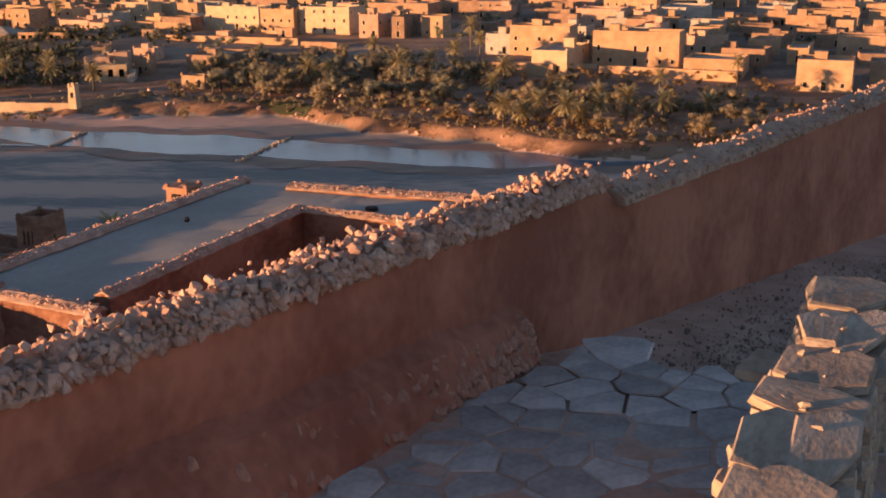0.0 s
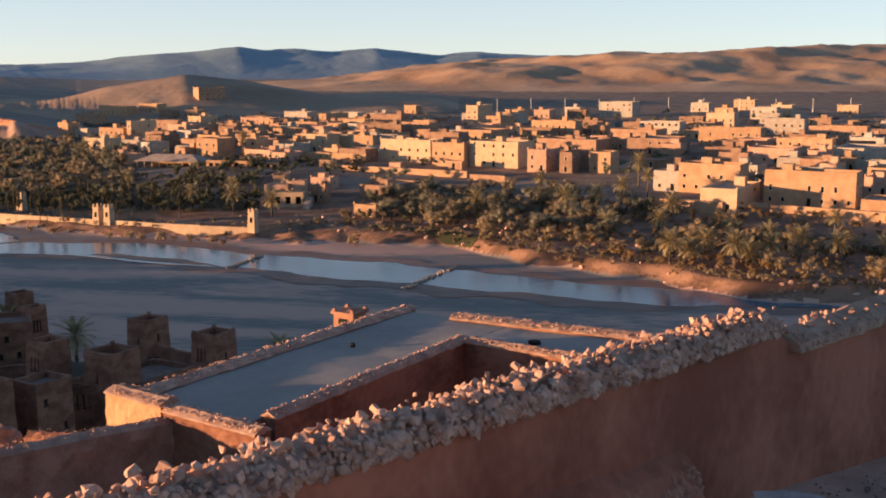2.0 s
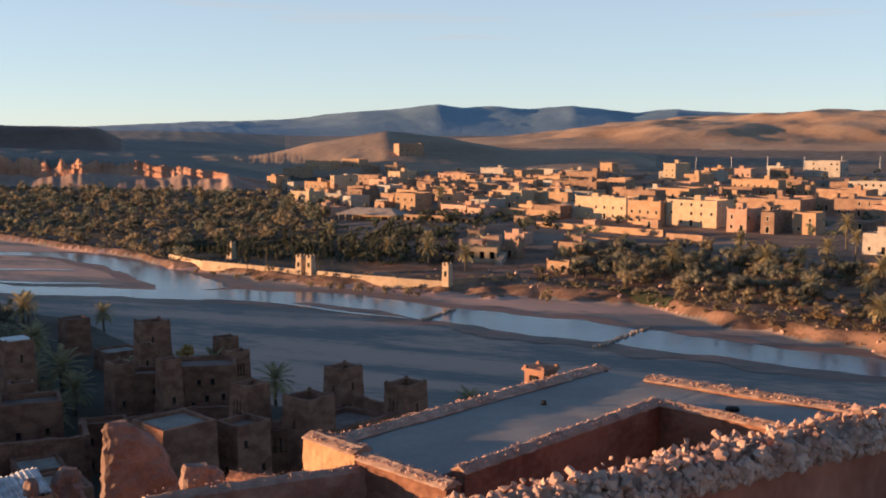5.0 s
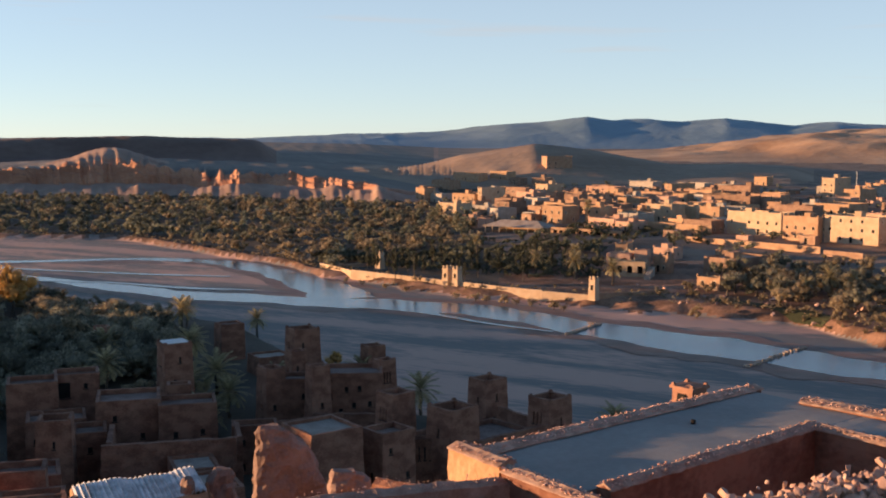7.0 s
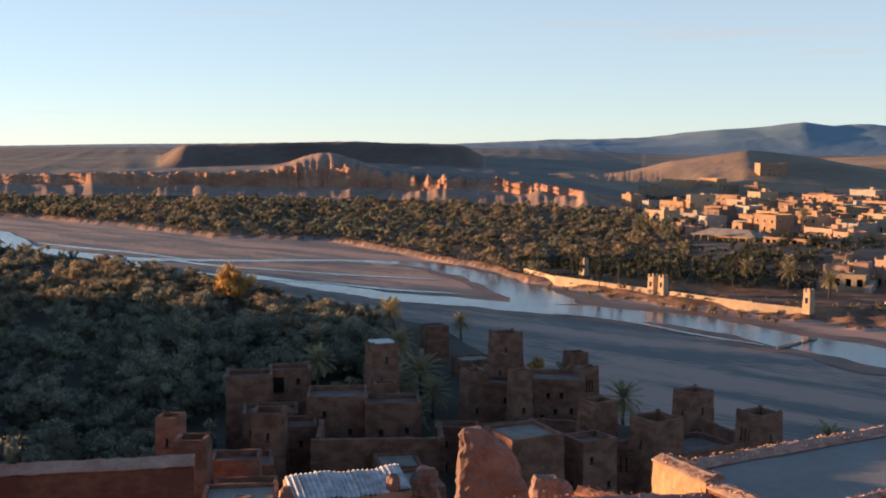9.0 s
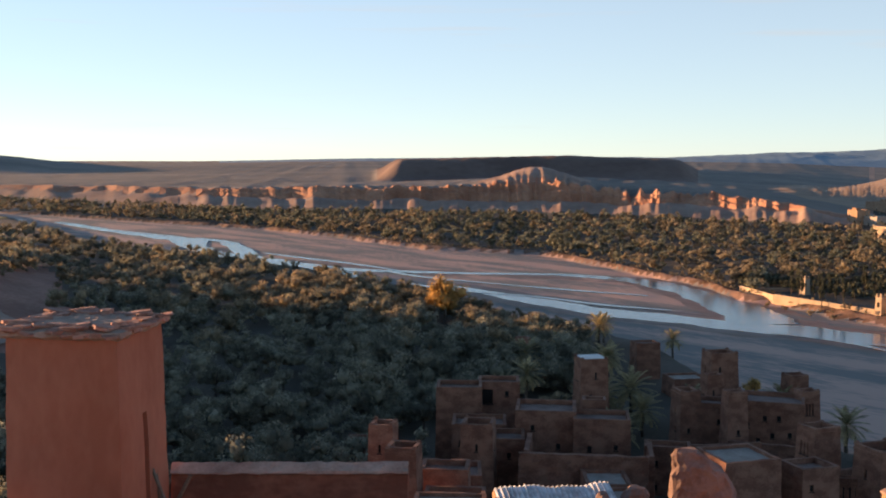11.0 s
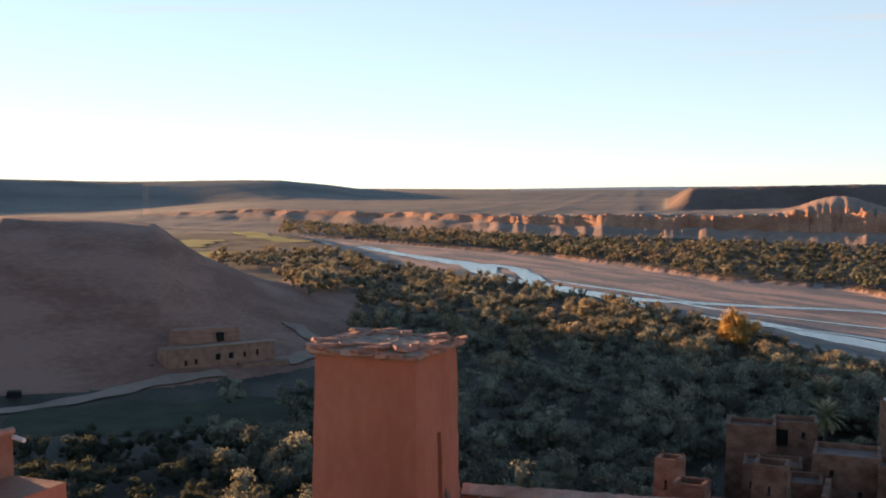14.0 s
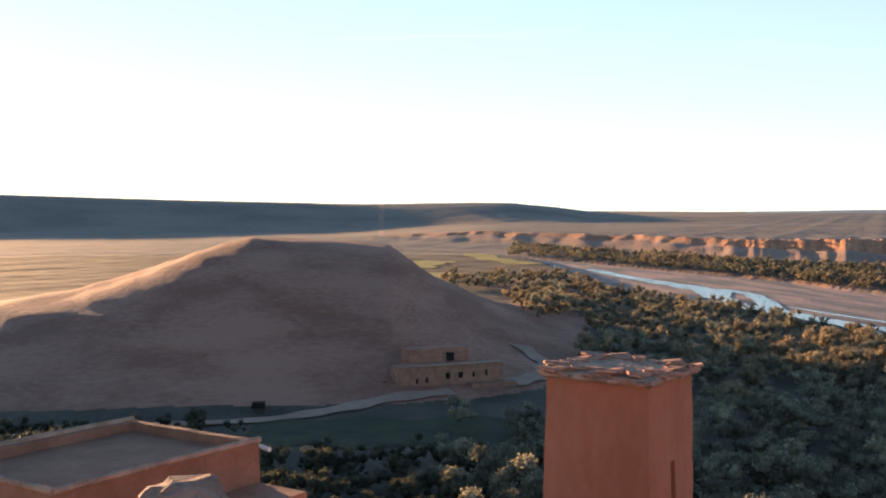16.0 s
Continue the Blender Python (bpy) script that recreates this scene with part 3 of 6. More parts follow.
def bar(rows, name, material, cut, amount, scale, seed):
    """A solid from cross-sections, each a ring of points, roughened."""
    s = Shape()
    n = len(rows[0])
    for r in rows:
        s.v.extend(tuple(p) for p in r)
    for k in range(len(rows) - 1):
        for i in range(n):
            j = (i + 1) % n
            s.f.append((k * n + i, k * n + j, (k + 1) * n + j, (k + 1) * n + i))
    s.f.append(tuple(range(n - 1, -1, -1)))
    s.f.append(tuple((len(rows) - 1) * n + i for i in range(n)))
    return rough_mesh(name, s, material, cut, amount, scale, seed)


def wall_sections(cols):
    """Sections of a wall: (s, z_foot, z_top, face offset)."""
    return [[wp(s, o, a), wp(s, o - 0.02, (a + b) / 2), wp(s, o - 0.05, b), wp(s, o - 0.45, b), wp(s, o - 0.5, a)] for s, a, b, o in cols]


terrace_wall = new("wall_terrace", bar(wall_sections([(-5, 34, 38.7, 0), (-2.2, 34, 38.8, 0), (-1.9, 34, 39.26, 0), (0, 34, 39.26, 0), (3, 34, 39.24, 0), (6.6, 33, 39.22, 0.0), (6.85, 33, 39.02, 0.02),
                                                         (10, 33, 39.0, 0.05), (16, 33, 38.96, 0.05), (24, 33, 38.9, 0.05)]), "wall_terrace", M_PLASTER, 0.26, 0.035, 0.55, 1))
tagged(terrace_wall, "red mud-plastered terrace wall topped with loose rubble stones", "wall", kind="structure")

# crumbling mud core under the stones
core = bar([[wp(s, 0.03, 39.24), wp(s, 0.0, 39.31 + 0.03 * math.sin(s * 3)), wp(s, -0.24, 39.42 + 0.03 * math.sin(s * 2)), wp(s, -0.5, 39.30), wp(s, -0.52, 39.24)] for s in np.linspace(-1.9, 6.5, 18)],
           "coping", M_STRAWMUD, 0.2, 0.03, 0.2, 3)
part("coping", core, None, terrace_wall, "crumbling mud bedding under the stones")
core2 = bar([[wp(s, 0.10, 38.98), wp(s, 0.08, 39.08), wp(s, -0.2, 39.2 + 0.03 * math.sin(s * 2.3)), wp(s, -0.45, 39.05), wp(s, -0.45, 38.95)] for s in np.linspace(6.8, 24, 30)],
            "coping", M_STRAWMUD, 0.22, 0.03, 0.2, 4)
part("coping", core2, None, terrace_wall, "crumbling mud coping")

rr = random.Random(5)


def lay_stones(owner, s0, s1, count, base, width, height, face, sizes, singles, seed):
    """Loose stones heaped on a wall: the first ones single, the rest joined."""
    r = random.Random(seed)
    rest = []
    for k in range(count):
        s = r.uniform(s0, s1)
        u = r.random()
        if u < 0.45:      # on the face side, stacked
            off, z = r.uniform(-0.03, 0.07), base + r.uniform(0.07, height * 0.85)
            off -= (z - base) * 0.35
        else:
            off = r.uniform(-width, -0.02)
            z = base + height * (0.95 - abs(off + width * 0.4) * 0.9) + r.uniform(-0.08, 0.06) + (0.07 if r.random() < 0.15 else 0)
        size = r.choice(sizes) * r.uniform(0.8, 1.2)
        p = wp(s, off + face, z)
        if k < singles:
            ob = part("stone", ROCKS[k % 12], None, owner)
            ob.matrix_basis = Matrix.LocRotScale(p, Euler((r.uniform(0, 6), r.uniform(0, 6), r.uniform(0, 6))), (size, size * r.uniform(0.7, 1), size * r.uniform(0.6, 0.95)))
        else:
            rest.append((*p, size, r.uniform(0, 6)))
    if rest:
        stones_joined("loose_stones", ROCKS, rest, M_RUBBLE, owner)


lay_stones(terrace_wall, -1.6, 6.55, 4600, 39.16, 0.50, 0.235, 0.01, (0.04, 0.05, 0.06, 0.07, 0.085, 0.10, 0.125), 300, 21)
lay_stones(terrace_wall, 6.8, 20, 2300, 38.93, 0.45, 0.20, 0.06, (0.04, 0.055, 0.07, 0.10), 0, 22)
one = part("stone", ROCKS[4], None, terrace_wall, "rounded stone standing on the wall")
one.matrix_basis = Matrix.LocRotScale(wp(-0.62, -0.2, 39.55), Euler((0.3, 0.2, 1)), (0.15, 0.14, 0.15))

# stone-faced plinth at the foot of the wall
plinth = new("plinth", bar([[wp(s, 0.58 - 0.05 * s, 37.7), wp(s, 0.40 - 0.035 * s, 38.12 - 0.02 * s), wp(s, 0.14, 38.44 - 0.035 * s), wp(s, -0.12, 38.64 - 0.045 * s), wp(s, -0.14, 37.7)] for s in np.linspace(-4, 4.85, 14)],
                            "plinth", M_PLASTER, 0.16, 0.035, 0.3, 7))
tagged(plinth, "rough mud-plastered stone plinth along the wall foot", "plinth", kind="structure")
for k in range(190):
    s = rr.uniform(-1, 4.85) if k < 90 else 4.85 - abs(rr.gauss(0, 1.3))
    u = rr.uniform(0.05, 0.95)
    p = wp(s, (0.53 - 0.05 * s) * (1 - u) + 0.10 * u, 37.85 + u * (0.56 - 0.03 * s))
    ob = part("stone", MUDDY[k % 4], None, plinth)
    ob.matrix_basis = Matrix.LocRotScale(p, Euler((rr.uniform(-0.4, 0.4), rr.uniform(0.6, 1.2), -0.63 + rr.uniform(-0.4, 0.4))), (rr.uniform(0.12, 0.34), rr.uniform(0.1, 0.26), rr.uniform(0.1, 0.2)))

# earth floor and ramp
fl = Shape()
fl.box(-9, -12, 34, 9, 6.2, 37.86)
n_cols = np.linspace(-6, 24, 31)
for a, b in zip(n_cols[:-1], n_cols[1:]):
    za, zb = (37.88 - 0.105 * max(0, q - 4.6) - 0.18 * min(1, max(0, q - 4.6) / 0.8) for q in (a, b))
    for o0, o1 in ((-0.05, 1.6), (1.6, 4.5), (4.5, 9.5)):
        fl.quad(wp(a, o0, za), wp(b, o0, zb), wp(b, o1, zb), wp(a, o1, za))
floor_mesh = rough_mesh("floor", fl, M_EARTH, 0.5, 0.03, 0.5, 9)
tagged(new("floor", floor_mesh), "trodden brown earth of the terrace and ramp", "floor", kind="structure")

pavement = new("pavement", rough_mesh("pavement", (lambda q: (q.box(-5, 3.0, 37.6, 3.2, 9.0, 37.885), q)[1])(Shape()), M_EARTH, 0.6, 0.012, 0.4, 3))
tagged(pavement, "terrace paved with irregular grey flagstones", "pavement", kind="structure")


def cell(p, others, reach):
    """The part of the plan nearer to p than to the others, as a polygon."""
    poly = [p + Vector((math.cos(a), math.sin(a))) * reach for a in np.linspace(0, 2 * math.pi, 13)[:-1]]
    for q in others:
        mid, way = (p + q) / 2, q - p
        out = []
        for a, b in zip(poly, poly[1:] + poly[:1]):
            da, db = (a - mid).dot(way), (b - mid).dot(way)
            if da <= 0:
                out.append(a)
            if da * db < 0:
                out.append(a + (b - a) * (da / (da - db)))
        poly = out
        if len(poly) < 3:
            return []
    return poly


fr = random.Random(3)
seeds = []
for _ in range(4000):
    p = Vector((fr.uniform(-4.2, 3.8), fr.uniform(4.4, 10.4)))
    if all((p - o).length > fr.choice((0.18, 0.3, 0.42, 0.56)) for o in seeds):
        seeds.append(p)
for p in seeds:
    q = Vector((p.x, p.y, 0)) - WO
    if q.dot(WN) < 0.42 or q.dot(WD) > 5.6 + q.dot(WN) * 0.35 - 0.6 or fr.random() < 0.07:
        continue
    near_pts = [o for o in seeds if o is not p and (o - p).length < 1.6]
    poly = cell(p, near_pts, 0.62)
    if len(poly) < 3:
        continue
    c = sum(poly, Vector((0, 0))) / len(poly)
    s = Shape()
    top = fr.uniform(0.006, 0.02)
    shrink = fr.uniform(0.91, 0.97)
    lo = [(c.x * 0 + (v - c).x * shrink, (v - c).y * shrink, 0.0) for v in poly]
    hi = [(v[0] * 0.95, v[1] * 0.95, top + 0.012 * fr.uniform(-1, 1)) for v in lo]
    n = len(lo)
    s.v += lo + hi
    s.f.append(tuple(range(n, 2 * n)))
    s.f += [(i, (i + 1) % n, n + (i + 1) % n, n + i) for i in range(n)]
    part("flagstone", s, M_FLAG, pavement, m=Matrix.Translation((c.x, c.y, 37.88)))

# gravel scree beside the paving
grit = []
for k in range(7500):
    s, o = fr.uniform(5.2, 14), abs(fr.gauss(2.1, 0.75))
    z = 37.9 - 0.105 * (s - 4.6) - 0.18
    grit.append((*wp(s, o, z + 0.01), fr.uniform(0.015, 0.06) * (1.7 if fr.random() < 0.06 else 0.8), fr.uniform(0, 6)))
gravel = stones_joined("gravel", ROCKS, grit, M_GRAVEL, None)
tagged(gravel, "dark loose gravel and stones on the ramp", "gravel", kind="stuff")

# dry-stone wall of flat slabs
stone_wall = thing("wall_stone", Matrix.Identity(4), "dry-stone wall of large flat sunlit slabs", "wall", kind="structure")
W0, W1 = Vector((0.56, 3.9, 0)), Vector((2.77, 8.95, 0))
wd = (W1 - W0).normalized()
wn = Vector((wd.y, -wd.x, 0))
corepts = [[W0 + wd * s + wn * 0.05 + Vector((0, 0, 37)), W0 + wd * s + wn * 0.07 + Vector((0, 0, 39.02)), W0 + wd * s + wn * 0.5 + Vector((0, 0, 39.02)), W0 + wd * s + wn * 0.54 + Vector((0, 0, 37))] for s in np.linspace(0, 5.4, 12)]
part("wall_core", bar(corepts, "wall_core", M_STRAWMUD, 0.2, 0.03, 0.2, 12), None, stone_wall, "mud-bedded inner face")
sr = random.Random(8)
for layer in range(13):
    s = sr.uniform(-0.3, 0.0)
    top = layer == 12
    while s < 5.3:
        length = sr.uniform(0.3, 0.6) if not top else sr.uniform(0.28, 0.85)
        for side in ((0.11, 0.45) if not top else ((0.16, 0.42) if sr.random() < 0.35 else (0.28,))):
            alone = side == 0.28
            p = W0 + wd * (s + length / 2) + wn * (side + sr.uniform(-0.015, 0.015)) + Vector((0, 0, 37.86 + layer * 0.108 + sr.uniform(-0.015, 0.015)))
            ob = part("slab", SLABS[sr.randrange(8)], None, stone_wall)
            wide = sr.uniform(0.5, 0.62) if alone else sr.uniform(0.24, 0.36)
            ob.matrix_basis = Matrix.LocRotScale(p, Euler((sr.uniform(-0.05, 0.05), sr.uniform(-0.05, 0.05), math.atan2(wd.y, wd.x) + sr.uniform(-0.06, 0.06))), (length * 1.22, wide * 1.1, sr.uniform(0.22, 0.3) if not top else sr.uniform(0.10, 0.2)))
        s += length
pressed = []
for k in range(60):
    p = W0 + wd * sr.uniform(-0.2, 5.3) + wn * sr.uniform(0.0, 0.56) + Vector((0, 0, 39.15 + sr.uniform(0, 0.03)))
    pressed.append((*p, sr.choice((0.03, 0.05, 0.08, 0.12)), sr.uniform(0, 6)))
stones_joined("loose_rubble", ROCKS, pressed, M_SLATE, stone_wall)
step = part("slab", rough_mesh("slab", (lambda q: (q.box(-0.24, -0.14, 0, 0.24, 0.14, 0.07), q)[1])(Shape()), M_SLATE, 0.12, 0.02, 0.15, 5), None, stone_wall, "flat step stone at the wall side")
step.matrix_basis = Matrix.Translation((2.16, 8.25, 38.6)) @ Matrix.Rotation(0.95, 4, "Z")

# ---- roofs and ruins just below the terrace ----
def frame_at(x, y, z, turn):
    return pose(x, y, z, 0, 0, turn)


def ragged(name, x0, y0, x1, y1, z0, z1, thick, material, seed, cut=0.3, amount=0.07, scale=0.5):
    """A rough mud wall between two places."""
    a, b = Vector((x0, y0, 0)), Vector((x1, y1, 0))
    way = (b - a).normalized()
    side = Vector((-way.y, way.x, 0)) * thick / 2
    n = max(3, int((b - a).length / 0.7))
    rows = []
    for k in range(n + 1):
        p = a.lerp(b, k / n)
        rows.append([p - side * 1.1 + Vector((0, 0, z0)), p - side + Vector((0, 0, z1 - 0.05)), p + Vector((0, 0, z1 + 0.05)), p + side + Vector((0, 0, z1 - 0.05)), p + side * 1.1 + Vector((0, 0, z0))])
    return bar(rows, name, material, cut, amount, scale, seed)


def crumbs(parent, x0, y0, x1, y1, z, width, count, seed, sizes=(0.025, 0.035, 0.045)):
    """Small stones bedded in a coping."""
    r = random.Random(seed)
    places = []
    for _ in range(count):
        u, o = r.random(), r.uniform(-0.5, 0.5) * width
        dx, dy = x1 - x0, y1 - y0
        k = math.hypot(dx, dy)
        places.append((x0 + dx * u - dy / k * o, y0 + dy * u + dx / k * o, z + r.uniform(-0.03, 0.015), r.choice(sizes), r.uniform(0, 6)))
    stones_joined("loose_rubble", ROCKS, places, M_RUBBLE, parent)


roof_house = thing("adobe_house", frame_at(-11.25, 21.3, 30.0, -23.5), "flat-roofed adobe house with dusty roof, rubble parapets and open court", "house")
Z = 5.2   # parapet top above the base


def inner(name, x0, y0, x1, y1, z0, z1, thick, seed, material=M_KASBAH, label="", stones=0):
    ob = part(name, ragged(name, x0, y0, x1, y1, z0, z1, thick, material, seed, 0.25, 0.05, 0.35), None, roof_house, label)
    part("coping", ragged("coping", x0, y0, x1, y1, z1 - 0.03, z1 + 0.05, thick * 1.15, M_STRAWMUD, seed + 300, 0.16, 0.035, 0.2), None, ob, "pale crumbling coping")
    if stones:
        crumbs(ob, x0, y0, x1, y1, z1 + 0.065, thick * 1.1, int(stones * 2.2), seed, (0.03, 0.04, 0.055, 0.07))
    return ob


inner("parapet", 0.32, 0.1, 0.10, 10.6, -2, Z - 0.16, 0.44, 31, stones=300, label="outer parapet with stony coping")
# one end wall: sunlit stretch painted orange, the next stretch darker as if shaded
inner("end_wall", -0.1, 0.0, 1.7, -0.05, -2, Z - 0.04, 0.45, 32, M_LITMUD, "weathered end wall, its sunlit stretch in orange adobe", 150)
inner("end_wall", 1.72, -0.05, 4.4, -0.1, -2, Z - 0.14, 0.4, 37, M_KASBAH, "", 150)
inner("parapet", 1.9, 10.25, 9.5, 11.2, -2, Z - 0.14, 0.5, 33, stones=380)
inner("court_wall", 3.95, 0.5, 3.68, 8.0, -1.5, Z - 0.08, 0.36, 34, stones=200)
inner("court_wall", 3.5, 7.95, 9.6, 7.95, -1.5, Z - 0.08, 0.36, 35, stones=280)
inner("court_wall", 9.4, -1, 9.4, 10.4, -1.5, Z - 0.1, 0.42, 36)
deck = Shape()
deck.box(0.1, 0.1, 4.3, 3.6, 10.3, Z - 0.22)
deck.box(3.6, 8.0, 4.3, 9.5, 11.0, Z - 0.224)
part("roof", rough_mesh("roof", deck, M_ROOFTOP, 0.7, 0.03, 1.4, 4), None, roof_house, "grey dusty roof screed")
court = Shape()
court.box(3.6, -1, 1.2, 9.5, 8, 1.5)
part("court_floor", court, M_KROOF, roof_house)
pl = Shape()
pl.tube([(8.2, 7.6, 1.5), (8.0, 7.75, 4.6)], [0.05, 0.04])
part("pole", pl, M_WOOD, roof_house, "thin wooden pole leaning in the court")
vent = Shape()
vent.tube([(1.5, 6.2, 4.9), (1.5, 6.2, 5.08)], [0.07, 0.06], 8)
part("chimney_pot", vent, M_DARK, roof_house, "small dark smoke vent")
vent2 = Shape()
vent2.tube([(5.2, 9.0, 4.9), (5.2, 9.0, 5.06)], [0.2, 0.17], 8)
part("hatch", vent2, M_DARK, roof_house, "dark round roof hatch")

ruin = thing("ruined_house", Matrix.Identity(4), "roofless ruined adobe house with eroded mud walls", "ruin")
for k, (x0, y0, x1, y1, za, zb, th, m) in enumerate((
        (-12.75, 17.15, -9.2, 20.95, 28, 34.9, 0.5, M_STRAWMUD),
        (-12.75, 17.1, -9.4, 14.4, 28, 34.2, 0.5, M_STRAWMUD),
        (-14.6, 23.2, -11.4, 22.8, 26, 33.35, 0.45, M_KASBAH),
        (-27.5, 13.6, -23.4, 17.6, 25, 33.25, 0.5, M_KASBAH),
        (-23.4, 17.6, -21.4, 15.2, 25, 33.0, 0.5, M_KASBAH))):
    w = part("mud_wall", ragged("mud_wall", x0, y0, x1, y1, za, zb, th, m, 50 + k, 0.3, 0.07, 0.5), None, ruin)
    crumbs(w, x0, y0, x1, y1, zb + 0.06, th, 130, 60 + k)


def lump(name, parent, sections, material, seed, label, amount=0.16, turn=0.0):
    """An eroded mass of adobe: (x, y, z, half width, half depth) from the foot up."""
    rows = []
    for x, y, z, a, b in sections:
        c, d = math.cos(radians(turn)), math.sin(radians(turn))
        ring = []
        for q in np.linspace(0, 2 * math.pi, 13)[:-1]:
            u, v = (a * math.copysign(abs(math.cos(q)) ** 0.6, math.cos(q)), b * math.copysign(abs(math.sin(q)) ** 0.6, math.sin(q)))
            ring.append((x + u * c - v * d, y + u * d + v * c, z))
        rows.append(ring)
    data = bar([[Vector(p) for p in r] for r in rows], name, material, 0.13, amount, 0.45, seed)
    for v in data.vertices:
        k = noise.noise(v.co * 5.0) + 0.6 * noise.noise(v.co * 11.0)
        v.co.x += 0.045 * k
        v.co.y += 0.045 * noise.noise(v.co * 6.0 + Vector((7, 1, 3)))
        v.co.z += 0.03 * k
    return part(name, data, None, parent, label)


lump("eroded_pillar", ruin, [(-15.7, 21.2, 27, 1.25, 0.4), (-15.7, 21.2, 32, 1.05, 0.34), (-15.8, 21.1, 33.6, 0.9, 0.3), (-15.95, 21.0, 34.5, 0.68, 0.26), (-16.15, 20.85, 34.95, 0.46, 0.22), (-16.2, 20.8, 35.12, 0.25, 0.15)], M_PINKMUD, 3, "tall eroded adobe pillar", 0.12, 48)
lump("eroded_pillar", ruin, [(-13.4, 20.3, 29, 0.8, 0.35), (-13.4, 20.3, 33.6, 0.65, 0.3), (-13.5, 20.25, 34.3, 0.45, 0.25), (-13.6, 20.2, 34.55, 0.25, 0.18)], M_PINKMUD, 5, "sunlit broken adobe stub", 0.12, 40)
lump("eroded_pillar", ruin, [(-19.5, 22.9, 27, 0.7, 0.5), (-19.5, 22.9, 31.6, 0.55, 0.4), (-19.45, 22.9, 32.5, 0.4, 0.3), (-19.4, 22.9, 32.95, 0.2, 0.16)], M_PINKMUD, 6, "crumbling adobe stub", 0.16, 45)
lump("eroded_pillar", ruin, [(-20.2, 17.0, 30, 0.6, 0.35), (-20.2, 17.0, 33.2, 0.4, 0.25), (-20.2, 17.0, 33.5, 0.2, 0.14)], M_PINKMUD, 8, "low adobe stub", 0.12, 50)

# shed with a corrugated roof
shed = thing("tin_roof_shed", Matrix.Identity(4), "small mud shed with white corrugated metal roof", "shed")
A, B, C, D = Vector((-21.75, 19.75, 33.0)), Vector((-20.2, 22.6, 33.0)), Vector((-18.95, 21.75, 32.78)), Vector((-20.4, 18.85, 32.78))
tin = Shape()
n = 72
for k in range(n + 1):
    u = k / n
    lift = (0.02 + 0.03 * ((k * 37) % 11) / 10) * math.sin(k * math.pi / 1.5) + 0.05 * math.sin(u * 7) + 0.02 * math.sin(u * 23)
    for j, (p, q) in enumerate(((A, B), (D, C))):
        v = p.lerp(q, u)
        tin.v.append((v.x, v.y, v.z + lift))
    if k:
        i = 2 * k
        tin.f.append((i - 2, i - 1, i + 1, i))
i = len(tin.v)
tin.v += [(x, y, z - 0.03) for x, y, z in tin.v[:i]]
tin.f += [tuple(reversed([j + i for j in f])) for f in list(tin.f)]
part("roof", tin, M_TIN, shed, "wavy whitish corrugated sheet")
for k, (p, q) in enumerate(((D, C), (A, D), (B, C), (A, B))):
    part("wall", ragged("wall", p.x, p.y, q.x, q.y, 27, min(p.z, q.z) - 0.1, 0.3, M_LITMUD, 70 + k, 0.3, 0.04, 0.4), None, shed)
for k, (x, y) in enumerate(((-20.75, 18.9), (-19.3, 21.4))):
    lump("mud_weight", shed, [(x, y, 32.6, 0.18, 0.18), (x, y, 33.0, 0.15, 0.14), (x, y, 33.14, 0.1, 0.1)], M_PINKMUD, 20 + k, "mud block beside the roof edge", 0.05)
ladder = thing("wooden_ladder", pose(-18.6, 21.9, 31.2, 12, 8, -40), "grey wooden ladder top leaning on a mud wall", "ladder")
ls = Shape()
ls.tube([(-0.2, 0, 0), (-0.2, 0, 1.9)], [0.035, 0.03])
part("rail", ls, M_WOOD, ladder)
ls = Shape()
ls.tube([(0.2, 0, 0), (0.2, 0, 1.75)], [0.035, 0.03])
part("rail", ls, M_WOOD, ladder)
for z in (0.4, 0.8, 1.2, 1.55):
    ls = Shape()
    ls.tube([(-0.2, 0, z), (0.2, 0, z)], [0.025, 0.025])
    part("rung", ls, M_WOOD, ladder)

# plastered watch tower beside the terrace
tower = thing("mud_tower", pose(-15.19, 6.46, 31.0, 0, 0, 0), "square orange mud-plastered tower with ragged stone-slab top", "tower")
tl, tr = Vector((-0.727, -0.685, 0)), Vector((-0.685, 0.727, 0))
SIDE, TOPZ = 1.70, 8.38


def tower_ring(grow, z):
    c = (tl + tr) * SIDE / 2
    return [c + (a * tl + b * tr) * (SIDE / 2 + grow) + Vector((0, 0, z)) for a, b in ((-1, -1), (1, -1), (1, 1), (-1, 1))]


tw = Shape()

lo = tower_ring(0.14, 0)
for k in range(4):
    a, b = lo[k], lo[(k + 1) % 4]
    u = (b - a).normalized()
    if (Vector((-u.y, u.x, 0))).dot(sum(lo, Vector()) / 4 - a) < 0:
        a, b = b, a
        u = -u
    width = (b - a).length
    holes = [(width - 0.92, 5.0, 0.18, 2.1)] if k == 3 else []
    tw.facade(a, (u.x, u.y), width, TOPZ, holes, depth=0.3, lean=0.14)
part("wall", rough_mesh("wall", tw, M_TOWER, 0.3, 0.018, 0.6, 6), None, tower)
# black lining makes the slit read as dark inside
core_t = Shape()
r0, r1 = tower_ring(-0.25, 0), tower_ring(-0.35, TOPZ)
for k in range(4):
    core_t.quad(r0[k], r0[(k + 1) % 4], r1[(k + 1) % 4], r1[k])
part("dark_core", core_t, M_DARK, tower)
